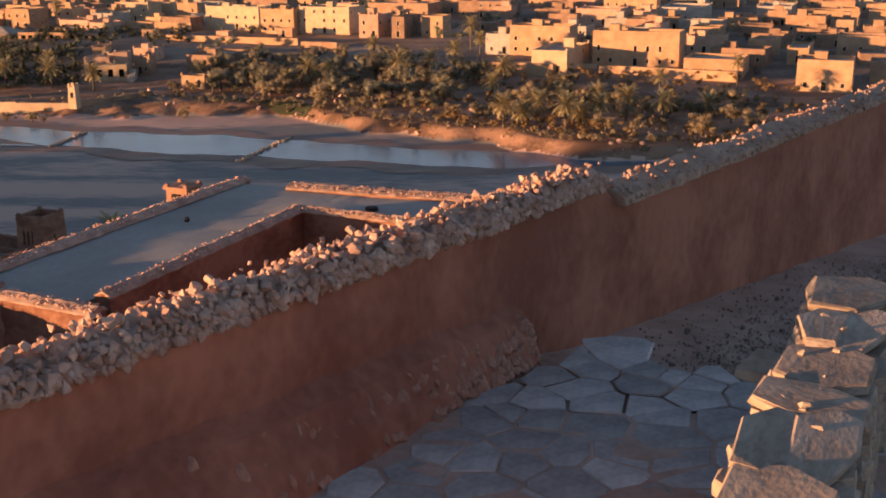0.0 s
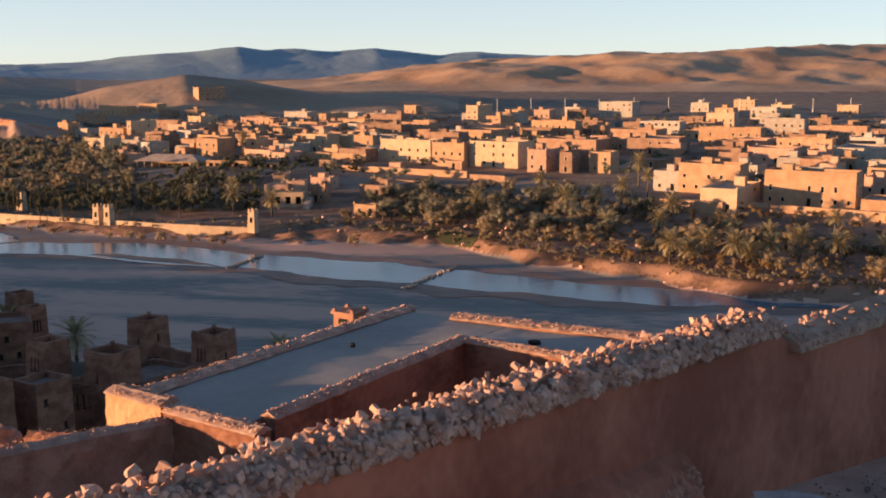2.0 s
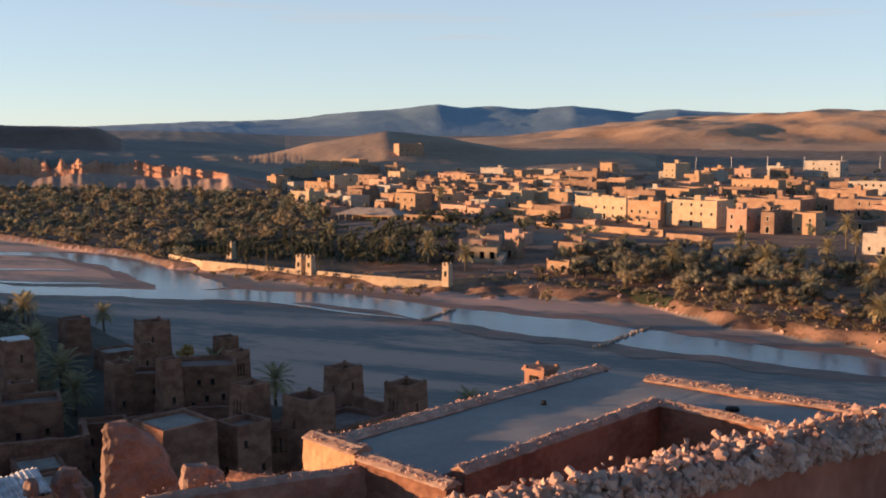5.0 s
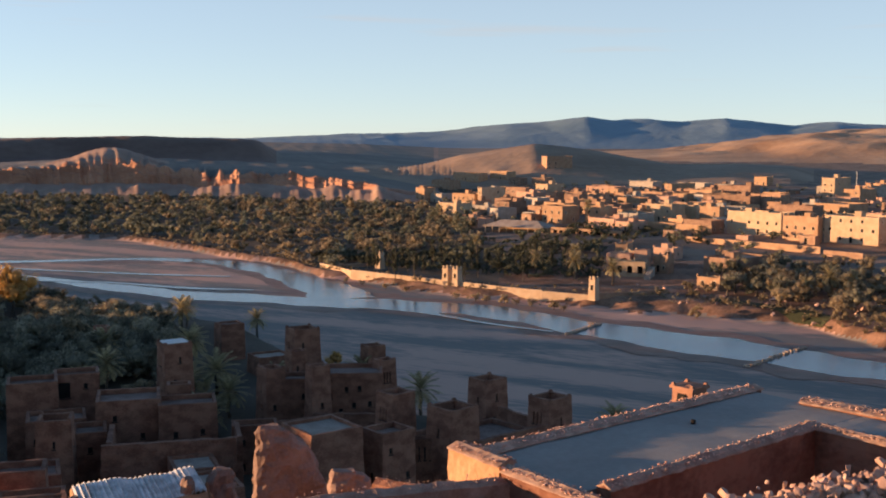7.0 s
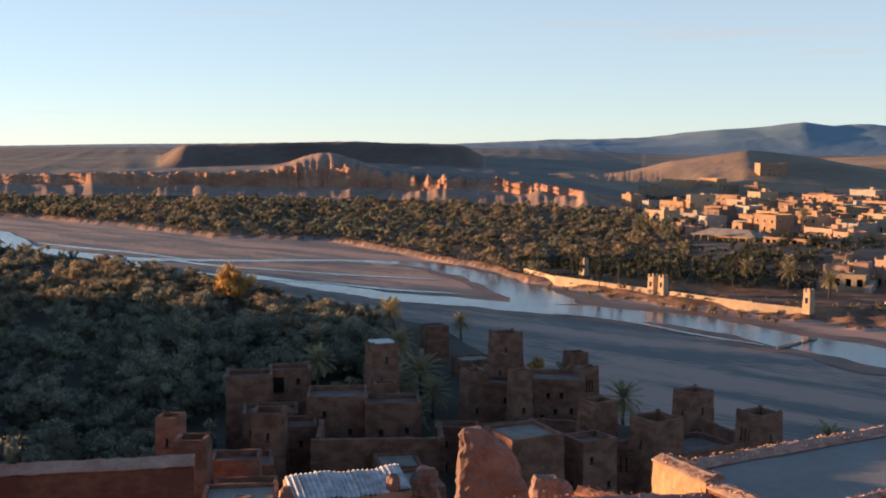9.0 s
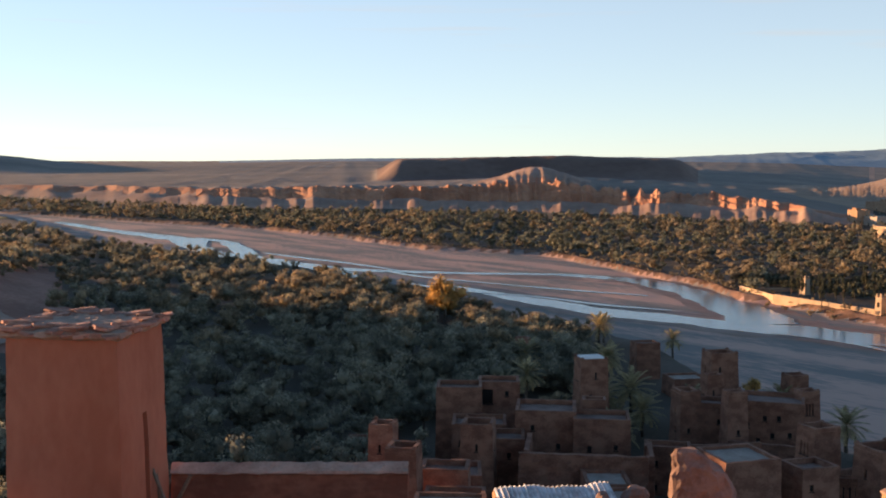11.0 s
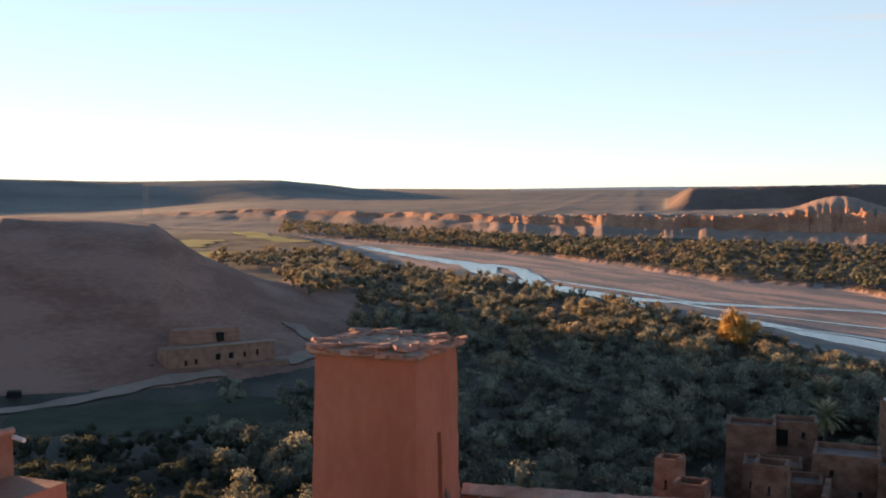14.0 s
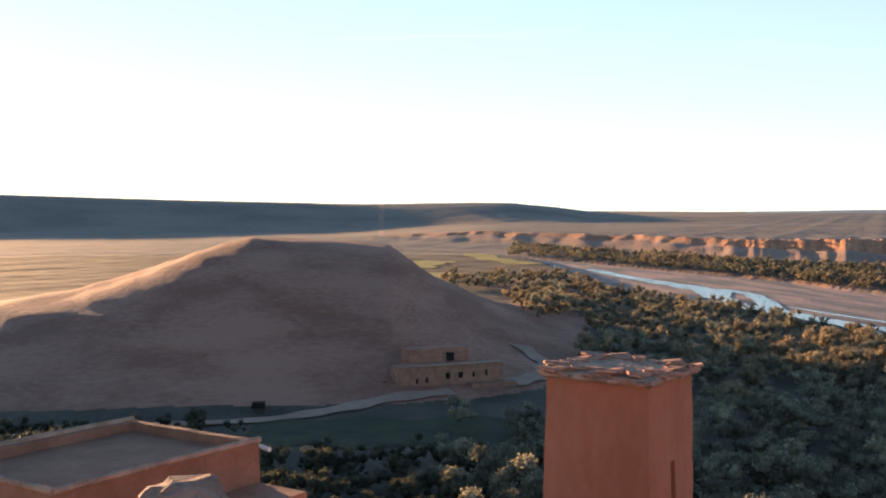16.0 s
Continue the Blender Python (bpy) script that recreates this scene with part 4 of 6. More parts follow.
cap = bar([[p for p in tower_ring(g, z)] for g, z in ((0.03, TOPZ - 0.03), (0.11, TOPZ + 0.02), (0.10, TOPZ + 0.09), (-0.25, TOPZ + 0.13))], "coping", M_STRAWMUD, 0.14, 0.035, 0.15, 5)
part("coping", cap, None, tower, "ragged pinkish stone and mud coping")
tr_ = random.Random(12)
TOP_SLABS = [slab_mesh(140 + k) for k in range(8)]
for _me in TOP_SLABS:
    _me.materials.append(M_COATED)
for k in range(130):
    q = tr_.uniform(0, 4)
    ring = tower_ring(tr_.uniform(-0.22, 0.09), TOPZ + tr_.uniform(0.04, 0.16))
    p = ring[int(q)].lerp(ring[(int(q) + 1) % 4], q % 1)
    ob = part("slab", TOP_SLABS[k % 8], None, tower)
    ob.matrix_basis = Matrix.LocRotScale(p, Euler((tr_.uniform(-0.15, 0.15), tr_.uniform(-0.15, 0.15), tr_.uniform(0, 6))), (tr_.uniform(0.2, 0.46), tr_.uniform(0.16, 0.34), tr_.uniform(0.07, 0.15)))

low = thing("parapet_wall", Matrix.Identity(4), "low mud parapet wall with pinkish coping beside the tower", "wall")
for k, (x0, y0, x1, y1, zt) in enumerate(((-16.5, 7.9, -14.1, 10.9, 36.95), (-16.9, 4.7, -14.4, 6.3, 36.86))):
    w = part("wall", ragged("wall", x0, y0, x1, y1, 30, zt - 0.05, 0.32, M_KASBAH, 80 + k, 0.25, 0.03, 0.4), None, low)
    part("coping", ragged("coping", x0, y0, x1, y1, zt - 0.06, zt + 0.02, 0.42, M_STRAWMUD, 90 + k, 0.15, 0.03, 0.2), None, low, "pinkish crumbling coping")
sticks = thing("wooden_poles", Matrix.Identity(4), "crossed grey wooden poles leaning by the tower", "poles")
for a, b in (((-15.95, 7.3, 37.15), (-15.45, 7.55, 36.0)), ((-15.55, 7.75, 37.05), (-15.85, 7.35, 36.1)), ((-16.1, 7.4, 37.2), (-15.9, 7.5, 36.0))):
    s = Shape()
    s.tube([a, b], [0.03, 0.035])
    part("pole", s, M_WOOD, sticks)

# roof at the far left of the sweep
west = thing("adobe_house", pose(-22.95, -1.95, 31.5, 0, 0, -46), "adobe house with low-walled empty flat roof", "house")
s = Shape()
hw, hd, ht = 2.6, 2.0, 5.6
cs = ((-hw, -hd), (hw, -hd), (hw, hd), (-hw, hd))
for (cx, cy), u, width in zip(cs, ((1, 0), (0, 1), (-1, 0), (0, -1)), (2 * hw, 2 * hd, 2 * hw, 2 * hd)):
    at = s.facade((cx, cy, 0), u, width, ht, [(1.4, 4.3, 0.3, 0.45)] if cy < 0 and cx < 0 else [], lean=0.05)
    s.quad(at(0, ht), at(width, ht), at(width - 0.22, ht, 0.22), at(0.22, ht, 0.22))
    s.quad(at(0.22, ht, 0.22), at(width - 0.22, ht, 0.22), at(width - 0.22, ht - 0.22, 0.22), at(0.22, ht - 0.22, 0.22))
part("wall", rough_mesh("wall", s, M_WESTWALL, 0.4, 0.025, 0.6, 14), None, west)
s = Shape()
s.box(-hw + 0.2, -hd + 0.2, ht - 0.6, hw - 0.2, hd - 0.2, ht - 0.2)
part("roof", rough_mesh("roof", s, M_WESTWALL, 0.6, 0.02, 0.8, 15), None, west, "dusty reddish mud roof")
s = Shape()
for x0, y0, x1, y1 in ((-hw, -hd, hw, -hd), (hw, -hd, hw, hd), (-hw, hd, hw, hd)):
    s.tube([(x0 * 0.98, y0 * 0.98, ht + 0.01), ((x0 + x1) * 0.49, (y0 + y1) * 0.49, ht + 0.03), (x1 * 0.98, y1 * 0.98, ht + 0.01)], [0.07, 0.07, 0.07], 6)
part("coping", s, M_STRAWMUD, west, "pale rounded mud coping")
s = Shape()
s.box(-hw + 0.1, hd + 0.02, 0, -0.3, hd + 1.35, 4.72, 0.03, 0.03)
part("annex", rough_mesh("annex", s, M_WESTWALL, 0.4, 0.03, 0.5, 16), None, west, "lower roofed annex")
# white tube added to imitate a bright glint at the roof corner
s = Shape()
s.tube([(-hw + 0.05, hd - 0.1, ht - 0.12), (-hw + 0.1, hd + 0.28, ht - 0.16)], [0.05, 0.05], 8)
part("spout", s, M_WHITE, west, "short white tube for a bright glint")
mound = thing("mud_stub", Matrix.Identity(4), "eroded top of a mud wall catching the low sun", "ruin")
lump("mud_stub", mound, [(-14.2, -0.2, 34, 1.0, 1.2), (-14.2, -0.2, 37.8, 0.8, 0.9), (-14.2, -0.15, 38.4, 0.5, 0.55), (-14.2, -0.1, 38.6, 0.25, 0.25)], M_PINKMUD, 33, "", 0.12)

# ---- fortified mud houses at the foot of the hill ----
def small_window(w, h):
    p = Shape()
    # sheet behind the slot, near black in place of the room's darkness
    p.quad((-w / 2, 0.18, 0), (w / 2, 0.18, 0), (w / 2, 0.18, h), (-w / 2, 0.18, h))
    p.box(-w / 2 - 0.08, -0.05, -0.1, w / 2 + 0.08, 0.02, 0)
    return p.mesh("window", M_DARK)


SLOTS = {k: small_window(*k) for k in ((0.35, 0.9), (0.5, 0.7), (0.7, 1.0), (0.22, 1.5), (1.9, 2.0))}


def merlon_mesh(up):
    p = Shape()
    p.box(-0.26, -0.26, 0, 0.26, 0.26, up, 0.14, 0.14)
    return p.mesh("merlon", M_KASBAH)


MERLONS = (merlon_mesh(0.2), merlon_mesh(0.34))


def block(parent, name, x, y, z, w, d, h, turn, holes, lean, merlons=True, material=M_KASBAH, seed=0, drop=1.0, roof=M_KROOF, worn=0.07):
    """One tower or wing: leaning worn walls with real openings, a sunk roof, low corner merlons."""
    base = parent.matrix_world.inverted() @ pose(x, y, z, 0, 0, turn)
    s = Shape()
    t = 0.38
    cs = ((-w / 2, -d / 2), (w / 2, -d / 2), (w / 2, d / 2), (-w / 2, d / 2))
    fits = []
    for k, ((cx, cy), u, width) in enumerate(zip(cs, ((1, 0), (0, 1), (-1, 0), (0, -1)), (w, d, w, d))):
        hs = holes[k] if k < len(holes) else []
        at = s.facade((cx, cy, 0), u, width, h, hs, depth=0.2, lean=lean)
        s.quad(at(0, h), at(width, h), at(width - t, h, t), at(t, h, t))
        s.quad(at(t, h, t), at(width - t, h, t), at(width - t, h - drop, t), at(t, h - drop, t))
        fits += [(at(c, sill), u, (ww, hh)) for c, sill, ww, hh in hs]
        if merlons:    # thin lip under the parapet
            s.quad(at(0, h - 0.55, -0.07), at(width, h - 0.55, -0.07), at(width, h - 0.42, -0.07), at(0, h - 0.42, -0.07))
            s.quad(at(0, h - 0.42, -0.07), at(width, h - 0.42, -0.07), at(width, h - 0.42), at(0, h - 0.42))
    r = random.Random(seed)
    wall = part(name, rough_mesh(name, s, material, 0.8, worn, 1.2, seed), None, parent, m=base)
    if merlons:
        for cx, cy in cs:
            px, py = cx - math.copysign(lean + 0.2, cx), cy - math.copysign(lean + 0.2, cy)
            part("merlon", MERLONS[r.random() < 0.5], None, wall, m=Matrix.Translation((px, py, h - 0.08)))
    q = Shape()
    q.box(-w / 2 + t + lean, -d / 2 + t + lean, h - drop - 0.3, w / 2 - t - lean, d / 2 - t - lean, h - drop + 0.01)
    part("roof", rough_mesh("roof", q, roof, 1.2, 0.05, 1.5, seed + 3), None, wall)
    for p, u, size in fits:
        part("window", SLOTS[size], None, wall, m=Matrix.Translation(p) @ Matrix.Rotation(math.atan2(u[1], u[0]), 4, "Z"))
    return wall


def tower_holes(w, h, r):
    """A few small windows, or a row of tall blind niches on the finer towers."""
    kind = r.random()
    out = []
    if kind < 0.35:
        out = [(w * q, h - 3.2, 0.22, 1.5) for q in (0.32, 0.5, 0.68)]
    elif kind < 0.75:
        out = [(w * r.uniform(0.35, 0.65), h - r.uniform(2.6, 3.4), 0.35, 0.9)]
    if r.random() < 0.6:
        out.append((w * r.uniform(0.35, 0.65), h - 5.6, 0.5, 0.7))
    return out


def wing_holes(w, h, r):
    out = []
    n = max(1, int(w / 2.2))
    for k in range(n):
        if r.random() < 0.5:
            out.append((w * (k + 0.5) / n, h - r.choice((2.6, 3.0)), 0.5, 0.7))
        if h > 6 and r.random() < 0.5:
            out.append((w * (k + 0.5) / n, h - r.choice((5.0, 5.5)), 0.5, 0.7))
    return out


def settle(x, y, angle=-0.2):
    """Turns a place about the lookout by a small angle."""
    c, q = math.cos(radians(angle)), math.sin(radians(angle))
    return x * c - y * q, x * q + y * c


def kasbah(label, towers, wings, special=None):
    x, y = settle(*towers[0][:2])
    e = thing("kasbah", pose(x, y, towers[0][2]), label, "kasbah", "fortified mud houses")
    r = random.Random(len(towers) * 7 + len(wings))
    for k, (x, y, z, w, d, h, turn) in enumerate(towers):
        x, y = settle(x, y)
        block(e, "tower", x, y, z - 1, w * 1.1, d * 1.1, h + 0.75, turn, [tower_holes(w, h + 0.75, r), tower_holes(d, h + 0.75, r), [], tower_holes(d, h + 0.75, r)], 0.12 + 0.022 * h, seed=k + int(w * 10))
    for k, (x, y, z, w, d, h, turn) in enumerate(wings):
        x, y = settle(x, y)
        many = min(w, d) > 1.5
        holes = [wing_holes(w, h + 1, r), wing_holes(d, h + 1, r), [], wing_holes(d, h + 1, r)] if many else []
        if special and k in special:
            holes = special[k]
        block(e, "wing", x, y, z - 1, w, d, h + 0.75, turn, holes, 0.14, merlons=False, seed=k + 9, drop=0.6 if many else 0.9, worn=0.08 if many else 0.16)
    return e


kasbah("brown rammed-earth kasbah with four corner towers and open court",
       [(-57.5, 106.5, 3.2, 4.3, 4.3, 9.1, -20), (-65.0, 106.4, 3.1, 3.4, 3.6, 10.0, -20), (-63.8, 127.9, 2.5, 3.6, 4.0, 8.2, -20), (-51.6, 120.4, 2.8, 3.7, 4.1, 8.4, -20)],
       [(-61.0, 98.3, 3.6, 4.2, 4.6, 7.6, -22), (-61.4, 104.3, 3.2, 5.6, 1.8, 5.4, 36), (-52.8, 112.5, 3.0, 0.8, 12.0, 5.4, -20), (-57.6, 124.5, 2.6, 9.0, 0.8, 4.8, -28), (-58.0, 116.5, 2.6, 8.5, 9.5, 4.4, -20), (-63.0, 113.5, 2.6, 0.8, 14.0, 5.2, -12)],
       {1: [[(0.8 + 0.66 * k, 3.7, 0.22, 1.5) for k in range(7)]]})
kasbah("tall brown rammed-earth kasbah with clustered towers catching sun on top",
       [(-99.5, 135.4, 2.8, 3.9, 4.4, 10.4, -30), (-93.8, 126.1, 2.6, 2.5, 2.7, 9.2, -30), (-91.0, 116.6, 2.4, 3.7, 3.0, 9.0, -30), (-83.7, 117.2, 2.5, 2.6, 2.9, 9.8, -30), (-80.7, 129.0, 2.7, 2.6, 2.9, 8.6, -30), (-91.8, 143.5, 2.9, 2.9, 3.2, 7.0, -30)],
       [(-82.9, 124.4, 2.6, 8.4, 7.1, 8.0, 32), (-88.0, 120.0, 2.5, 7.0, 5.0, 7.4, 34), (-81.0, 100.5, 2.7, 5.6, 3.5, 6.0, 40), (-76.5, 105.5, 2.8, 0.7, 9.0, 6.0, -30), (-75.5, 112.0, 2.7, 9.0, 0.8, 5.2, 30)],
       {0: [[(1.2, 5.2, 0.5, 0.7), (2.6, 3.2, 0.5, 0.7), (3.4, 6.2, 0.5, 0.7), (5.2, 6.3, 0.5, 0.7), (4.4, 4.0, 0.5, 0.7), (6.6, 4.2, 0.5, 0.7)]]})
pale_top = kasbah("rammed-earth house with a tall pale-topped tower and ragged yard wall",
       [(-103.9, 111.9, 2.4, 3.9, 4.1, 12.0, -30)],
       [(-95.1, 94.4, 2.6, 7.6, 6.9, 9.1, 44), (-88.8, 97.6, 2.6, 7.0, 5.6, 8.6, 44), (-81.5, 86.7, 3.1, 14.4, 0.9, 6.6, 43), (-90.0, 86.5, 3.1, 0.9, 8.0, 6.4, 43), (-79.4, 95.5, 3.1, 0.8, 7.0, 6.2, 43), (-92.9, 100.7, 3.1, 3.2, 2.6, 9.0, 43)],
       {0: [[(2.2, 7.4, 0.5, 0.7), (5.4, 5.2, 0.5, 0.7)]], 1: [[(2.0, 5.4, 0.5, 0.7), (5.2, 5.6, 0.5, 0.7)]], 5: []})
kasbah("stepped brown adobe house with square openings under flat roofs",
       [(-92.7, 81.2, 3.1, 3.8, 3.9, 9.1, 42)],
       [(-109.2, 92.3, 2.6, 6.2, 5.2, 9.8, 48), (-108.6, 98.8, 2.7, 5.8, 4.6, 9.6, 48), (-94.0, 87.2, 2.8, 4.0, 5.5, 6.7, 47), (-86.9, 72.5, 3.2, 6.4, 6.0, 6.4, 50), (-102.0, 89.5, 2.8, 7.0, 6.0, 6.6, 48)],
       {1: [[(1.1, 7.3, 1.9, 2.0), (4.0, 8.4, 0.5, 0.7)]], 0: [[(4.2, 5.0, 0.5, 0.7)]], 3: []})
kasbah("pair of slender brown mud towers beside a low walled roof",
       [(-88.9, 65.0, 3.6, 2.9, 2.9, 11.7, 40), (-81.3, 61.8, 3.9, 3.3, 3.2, 11.2, 40)],
       [(-82.0, 67.5, 3.8, 5.0, 4.1, 8.2, 46), (-76.5, 64.0, 3.9, 6.0, 6.0, 7.0, 46)])
for _x, _y, _z, _w, _d, _h, _t, _l in ((-65.0, 91.7, 3.9, 6.6, 6.4, 8.6, -25, "adobe house with a wide dusty flat roof"),
                                       (-127.5, 151.5, 2.5, 4.1, 4.6, 6.7, -30, "ruined reddish mud tower near the river"),
                                       (-142.5, 135.5, 2.5, 2.6, 2.6, 7.2, -30, "slender ruined mud tower among trees"),
                                       (-113.3, 145.0, 2.6, 5.6, 6.4, 3.4, -30, "low adobe house with pale roof"),
                                       (-77.5, 86.0, 3.2, 6.0, 5.0, 5.0, -40, "low brown adobe house"),
                                       (-70.5, 80.5, 4.2, 7.0, 5.5, 4.6, -36, "low brown adobe house with broken parapet"),
                                       (-70.0, 58.0, 6.0, 6.0, 6.5, 7.0, -44, "low brown adobe house under the hill"),
                                       (-100.5, 75.5, 3.0, 5.0, 5.0, 4.2, -44, "low brown adobe house by the grove"),
                                       (-112.0, 79.0, 2.8, 4.0, 5.0, 3.8, -44, "small mud house among trees")):
    _x, _y = settle(_x, _y)
    _e = thing("mud_house", pose(_x, _y, _z), _l, "house", "fortified mud houses")
    block(_e, "wall", _x, _y, _z - 1, _w, _d, _h + 0.8, _t, [wing_holes(_w, _h, random.Random(4)), wing_holes(_d, _h, random.Random(5)), [], []], 0.15, merlons=False, seed=int(_w * 10), drop=0.35, roof=M_ROOF if _w > 5.5 else M_KROOF, worn=0.1)

cover = Shape()
cover.box(-1.45, -1.65, 0.02, 1.45, 1.65, 0.14, 0.05, 0.05)
part("roof_cover", cover, M_WHITE, pale_top, "white sheet over the tower top", m=pale_top.matrix_world.inverted() @ pose(*settle(-103.9, 111.9), 14.15, 0, 0, -30))

# little roof turret with corner horns
turret = thing("roof_turret", pose(-16.6, 58.6, 15.3, 0, 0, -20), "small sunlit mud roof turret with corner horns and arched opening", "turret")
s = Shape()
s.box(-0.72, -0.72, -1, 0.72, 0.72, 13.05, 0.06, 0.06)
part("shaft", s, M_WESTWALL, turret)
s = Shape()
s.box(-0.78, -0.78, 13.05, 0.78, 0.78, 13.2)
part("cornice", s, M_WESTWALL, turret)
for a in (-1, 1):
    for b in (-1, 1):
        s = Shape()
        s.box(a * 0.62 - 0.13, b * 0.62 - 0.13, 13.2, a * 0.62 + 0.13, b * 0.62 + 0.13, 13.36, 0.07, 0.07)
        part("horn", s, M_WESTWALL, turret)
s = Shape()
s.box(-0.35, -0.35, 13.2, 0.35, 0.35, 13.28, 0.2, 0.2)
part("dome", s, M_WESTWALL, turret)
# near-black block on the face, in place of the opening's shade
s = Shape()
s.box(-0.32, -0.76, 12.1, 0.32, -0.6, 12.82, 0.07, 0)
part("opening", s, M_DARK, turret, "dark arched opening")

# ---- the village across the river ----
TURN = -20.0
rng = random.Random(11)
HOUSES = []


def window_meshes(w, h):
    s = Shape()
    b = 0.12
    s.box(-w / 2 - b, -0.06, -b, w / 2 + b, 0.0, 0)
    s.box(-w / 2 - b, -0.06, h, w / 2 + b, 0.0, h + b)
    s.box(-w / 2 - b, -0.06, 0, -w / 2, 0.0, h)
    s.box(w / 2, -0.06, 0, w / 2 + b, 0.0, h)
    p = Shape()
    # panes and door leaves carry the darkness of the rooms in their colour
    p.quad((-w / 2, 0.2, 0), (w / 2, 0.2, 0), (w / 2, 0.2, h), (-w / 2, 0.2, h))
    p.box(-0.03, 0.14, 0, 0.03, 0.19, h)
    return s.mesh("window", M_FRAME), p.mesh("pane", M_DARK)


WINDOWS = {k: window_meshes(*k) for k in ((0.8, 1.1), (0.7, 1.5), (1.2, 1.2), (1.1, 2.1), (0.45, 0.6), (1.8, 2.3))}


def horn_mesh(tone):
    p = Shape()
    p.box(-0.3, -0.3, -0.02, 0.3, 0.3, 0.7, 0.2, 0.2)
    return p.mesh("horn", ADOBE[tone])


HORNS = {k: horn_mesh(k) for k in ADOBE}


def openings(w, h, r, density=0.75, ground=True):
    """Openings for a face of that size, by storeys."""
    out = []
    floors = max(1, int(h / 3.1))
    n = max(1, int(w / 3.3))
    kind = r.choice(((0.8, 1.1), (0.7, 1.5), (1.2, 1.2), (0.8, 1.1)))
    for k in range(floors):
        for i in range(n):
            c = w * (i + 0.5) / n
            if k == 0 and ground and i == n // 2 and h > 3.4 and w > 3:
                out.append((c, 0.75, 1.1, 2.1))
            elif r.random() < density and h > 2.6 and w > 2:
                q = kind if k else (0.8, 1.1)
                if 0.75 + k * 3.0 + 0.9 + q[1] < h - 0.9:
                    out.append((c, 1.6 + k * 3.0, *q))
    return out


def body(parent, w, d, h, tone, sides, lean=0.0, parapet=0.7, horns=False, name="wall", roof=M_ROOF, material=None):
    """Walls with openings, parapet and flat roof. sides: openings for front, right, back, left."""
    s = Shape()
    cs = ((-w / 2, -d / 2), (w / 2, -d / 2), (w / 2, d / 2), (-w / 2, d / 2))
    us = ((1, 0), (0, 1), (-1, 0), (0, -1))
    t = 0.35
    for (cx, cy), u, width, holes in zip(cs, us, (w, d, w, d), sides):
        at = s.facade((cx, cy, 0), u, width, h, holes, lean=lean)
        a, b = at(0, h), at(width, h)
        s.quad(a, b, at(width - t, h, t), at(t, h, t))
        s.quad(at(t, h, t), at(width - t, h, t), at(width - t, h - parapet, t), at(t, h - parapet, t))
        for c, sill, ww, hh in holes:
            if (ww, hh) in WINDOWS:
                p = at(c, sill)
                frame_data, pane_data = WINDOWS[ww, hh]
                m = Matrix.Translation(p) @ Matrix.Rotation(math.atan2(u[1], u[0]), 4, "Z")
                win = part("window" if hh < 2 else "door", frame_data, None, parent, m=m)
                part("pane" if hh < 2 else "leaf", pane_data, None, win)
    if horns:
        for cx, cy in cs:
            x, y = cx * (1 - 0.2 / w) - math.copysign(lean, cx), cy * (1 - 0.2 / d) - math.copysign(lean, cy)
            part("horn", HORNS[tone], None, parent, m=Matrix.Translation((x, y, h)))
    wall = part(name, s, material or ADOBE[tone], parent)
    q = Shape()
    q.box(-w / 2 + t + lean, -d / 2 + t + lean, h - parapet - 0.3, w / 2 - t - lean, d / 2 - t - lean, h - parapet + 0.02)
    part("roof", q, roof, parent)
    return wall


WORDS = {"adobe": "brown adobe", "brown": "dark brown adobe", "ochre": "ochre-rendered", "cream": "sunlit cream-rendered", "pink": "pinkish-rendered", "pale": "pale grey-rendered"}


def house(x, y, z, w, d, h, tone, turn=TURN):
    """A flat-roofed village house."""
    HOUSES.append((x, y, max(w, d) / 2))
    storeys = "low" if h < 5 else "two-storey" if h < 8.6 else "tall"
    e = thing("village_house", pose(x, y, z, 0, 0, turn), f"{storeys} {WORDS[tone]} flat-roofed village house with parapet", "house", "village houses")
    body(e, w, d, h, tone, (openings(w, h, rng), openings(d, h, rng, 0.4, False), [], openings(d, h, rng, 0.3, False)), lean=0.06, horns=tone in ("cream", "pink") or rng.random() < 0.25)
    if w > 6 and rng.random() < 0.6:
        a, b, c = rng.uniform(2.2, 3.4), rng.uniform(2.2, 3.2), rng.uniform(1.6, 2.6)
        px, py = rng.uniform(-w / 2 + a, w / 2 - a) * 0.8, rng.uniform(-0.2, 0.35) * d
        s = Shape()
        s.box(px - a / 2, py - b / 2, h - 0.72, px + a / 2, py + b / 2, h - 0.72 + c, 0.05, 0.05)
        s.box(px - a / 2 - 0.1, py - b / 2 - 0.1, h - 0.72 + c, px + a / 2 + 0.1, py + b / 2 + 0.1, h - 0.6 + c)
        part("roof_room", s, ADOBE[tone], e, "small stair room on the roof")
    return e


house(-89.8, 405.9, 6.8, 22.4, 9.0, 9.0, "cream")
house(-72.1, 390.9, 6.4, 13.4, 3.4, 9.1, "ochre")
house(-53.3, 392.1, 6.6, 19.4, 13.0, 9.8, "cream")
house(-36.7, 376.1, 6.7, 7.1, 10.8, 8.1, "pink")
house(-26.0, 374.0, 6.7, 4.6, 14.1, 7.6, "brown")
house(-15.8, 373.3, 6.7, 7.5, 7.8, 7.6, "ochre")
house(-116.9, 440.4, 6.6, 9.6, 3.6, 8.3, "ochre")
house(-130.1, 454.9, 7.0, 12.7, 9.0, 6.9, "cream")
house(-137.4, 444.0, 7.1, 13.1, 9.0, 8.1, "cream")
house(-149.4, 440.7, 7.0, 11.9, 9.0, 5.6, "ochre")
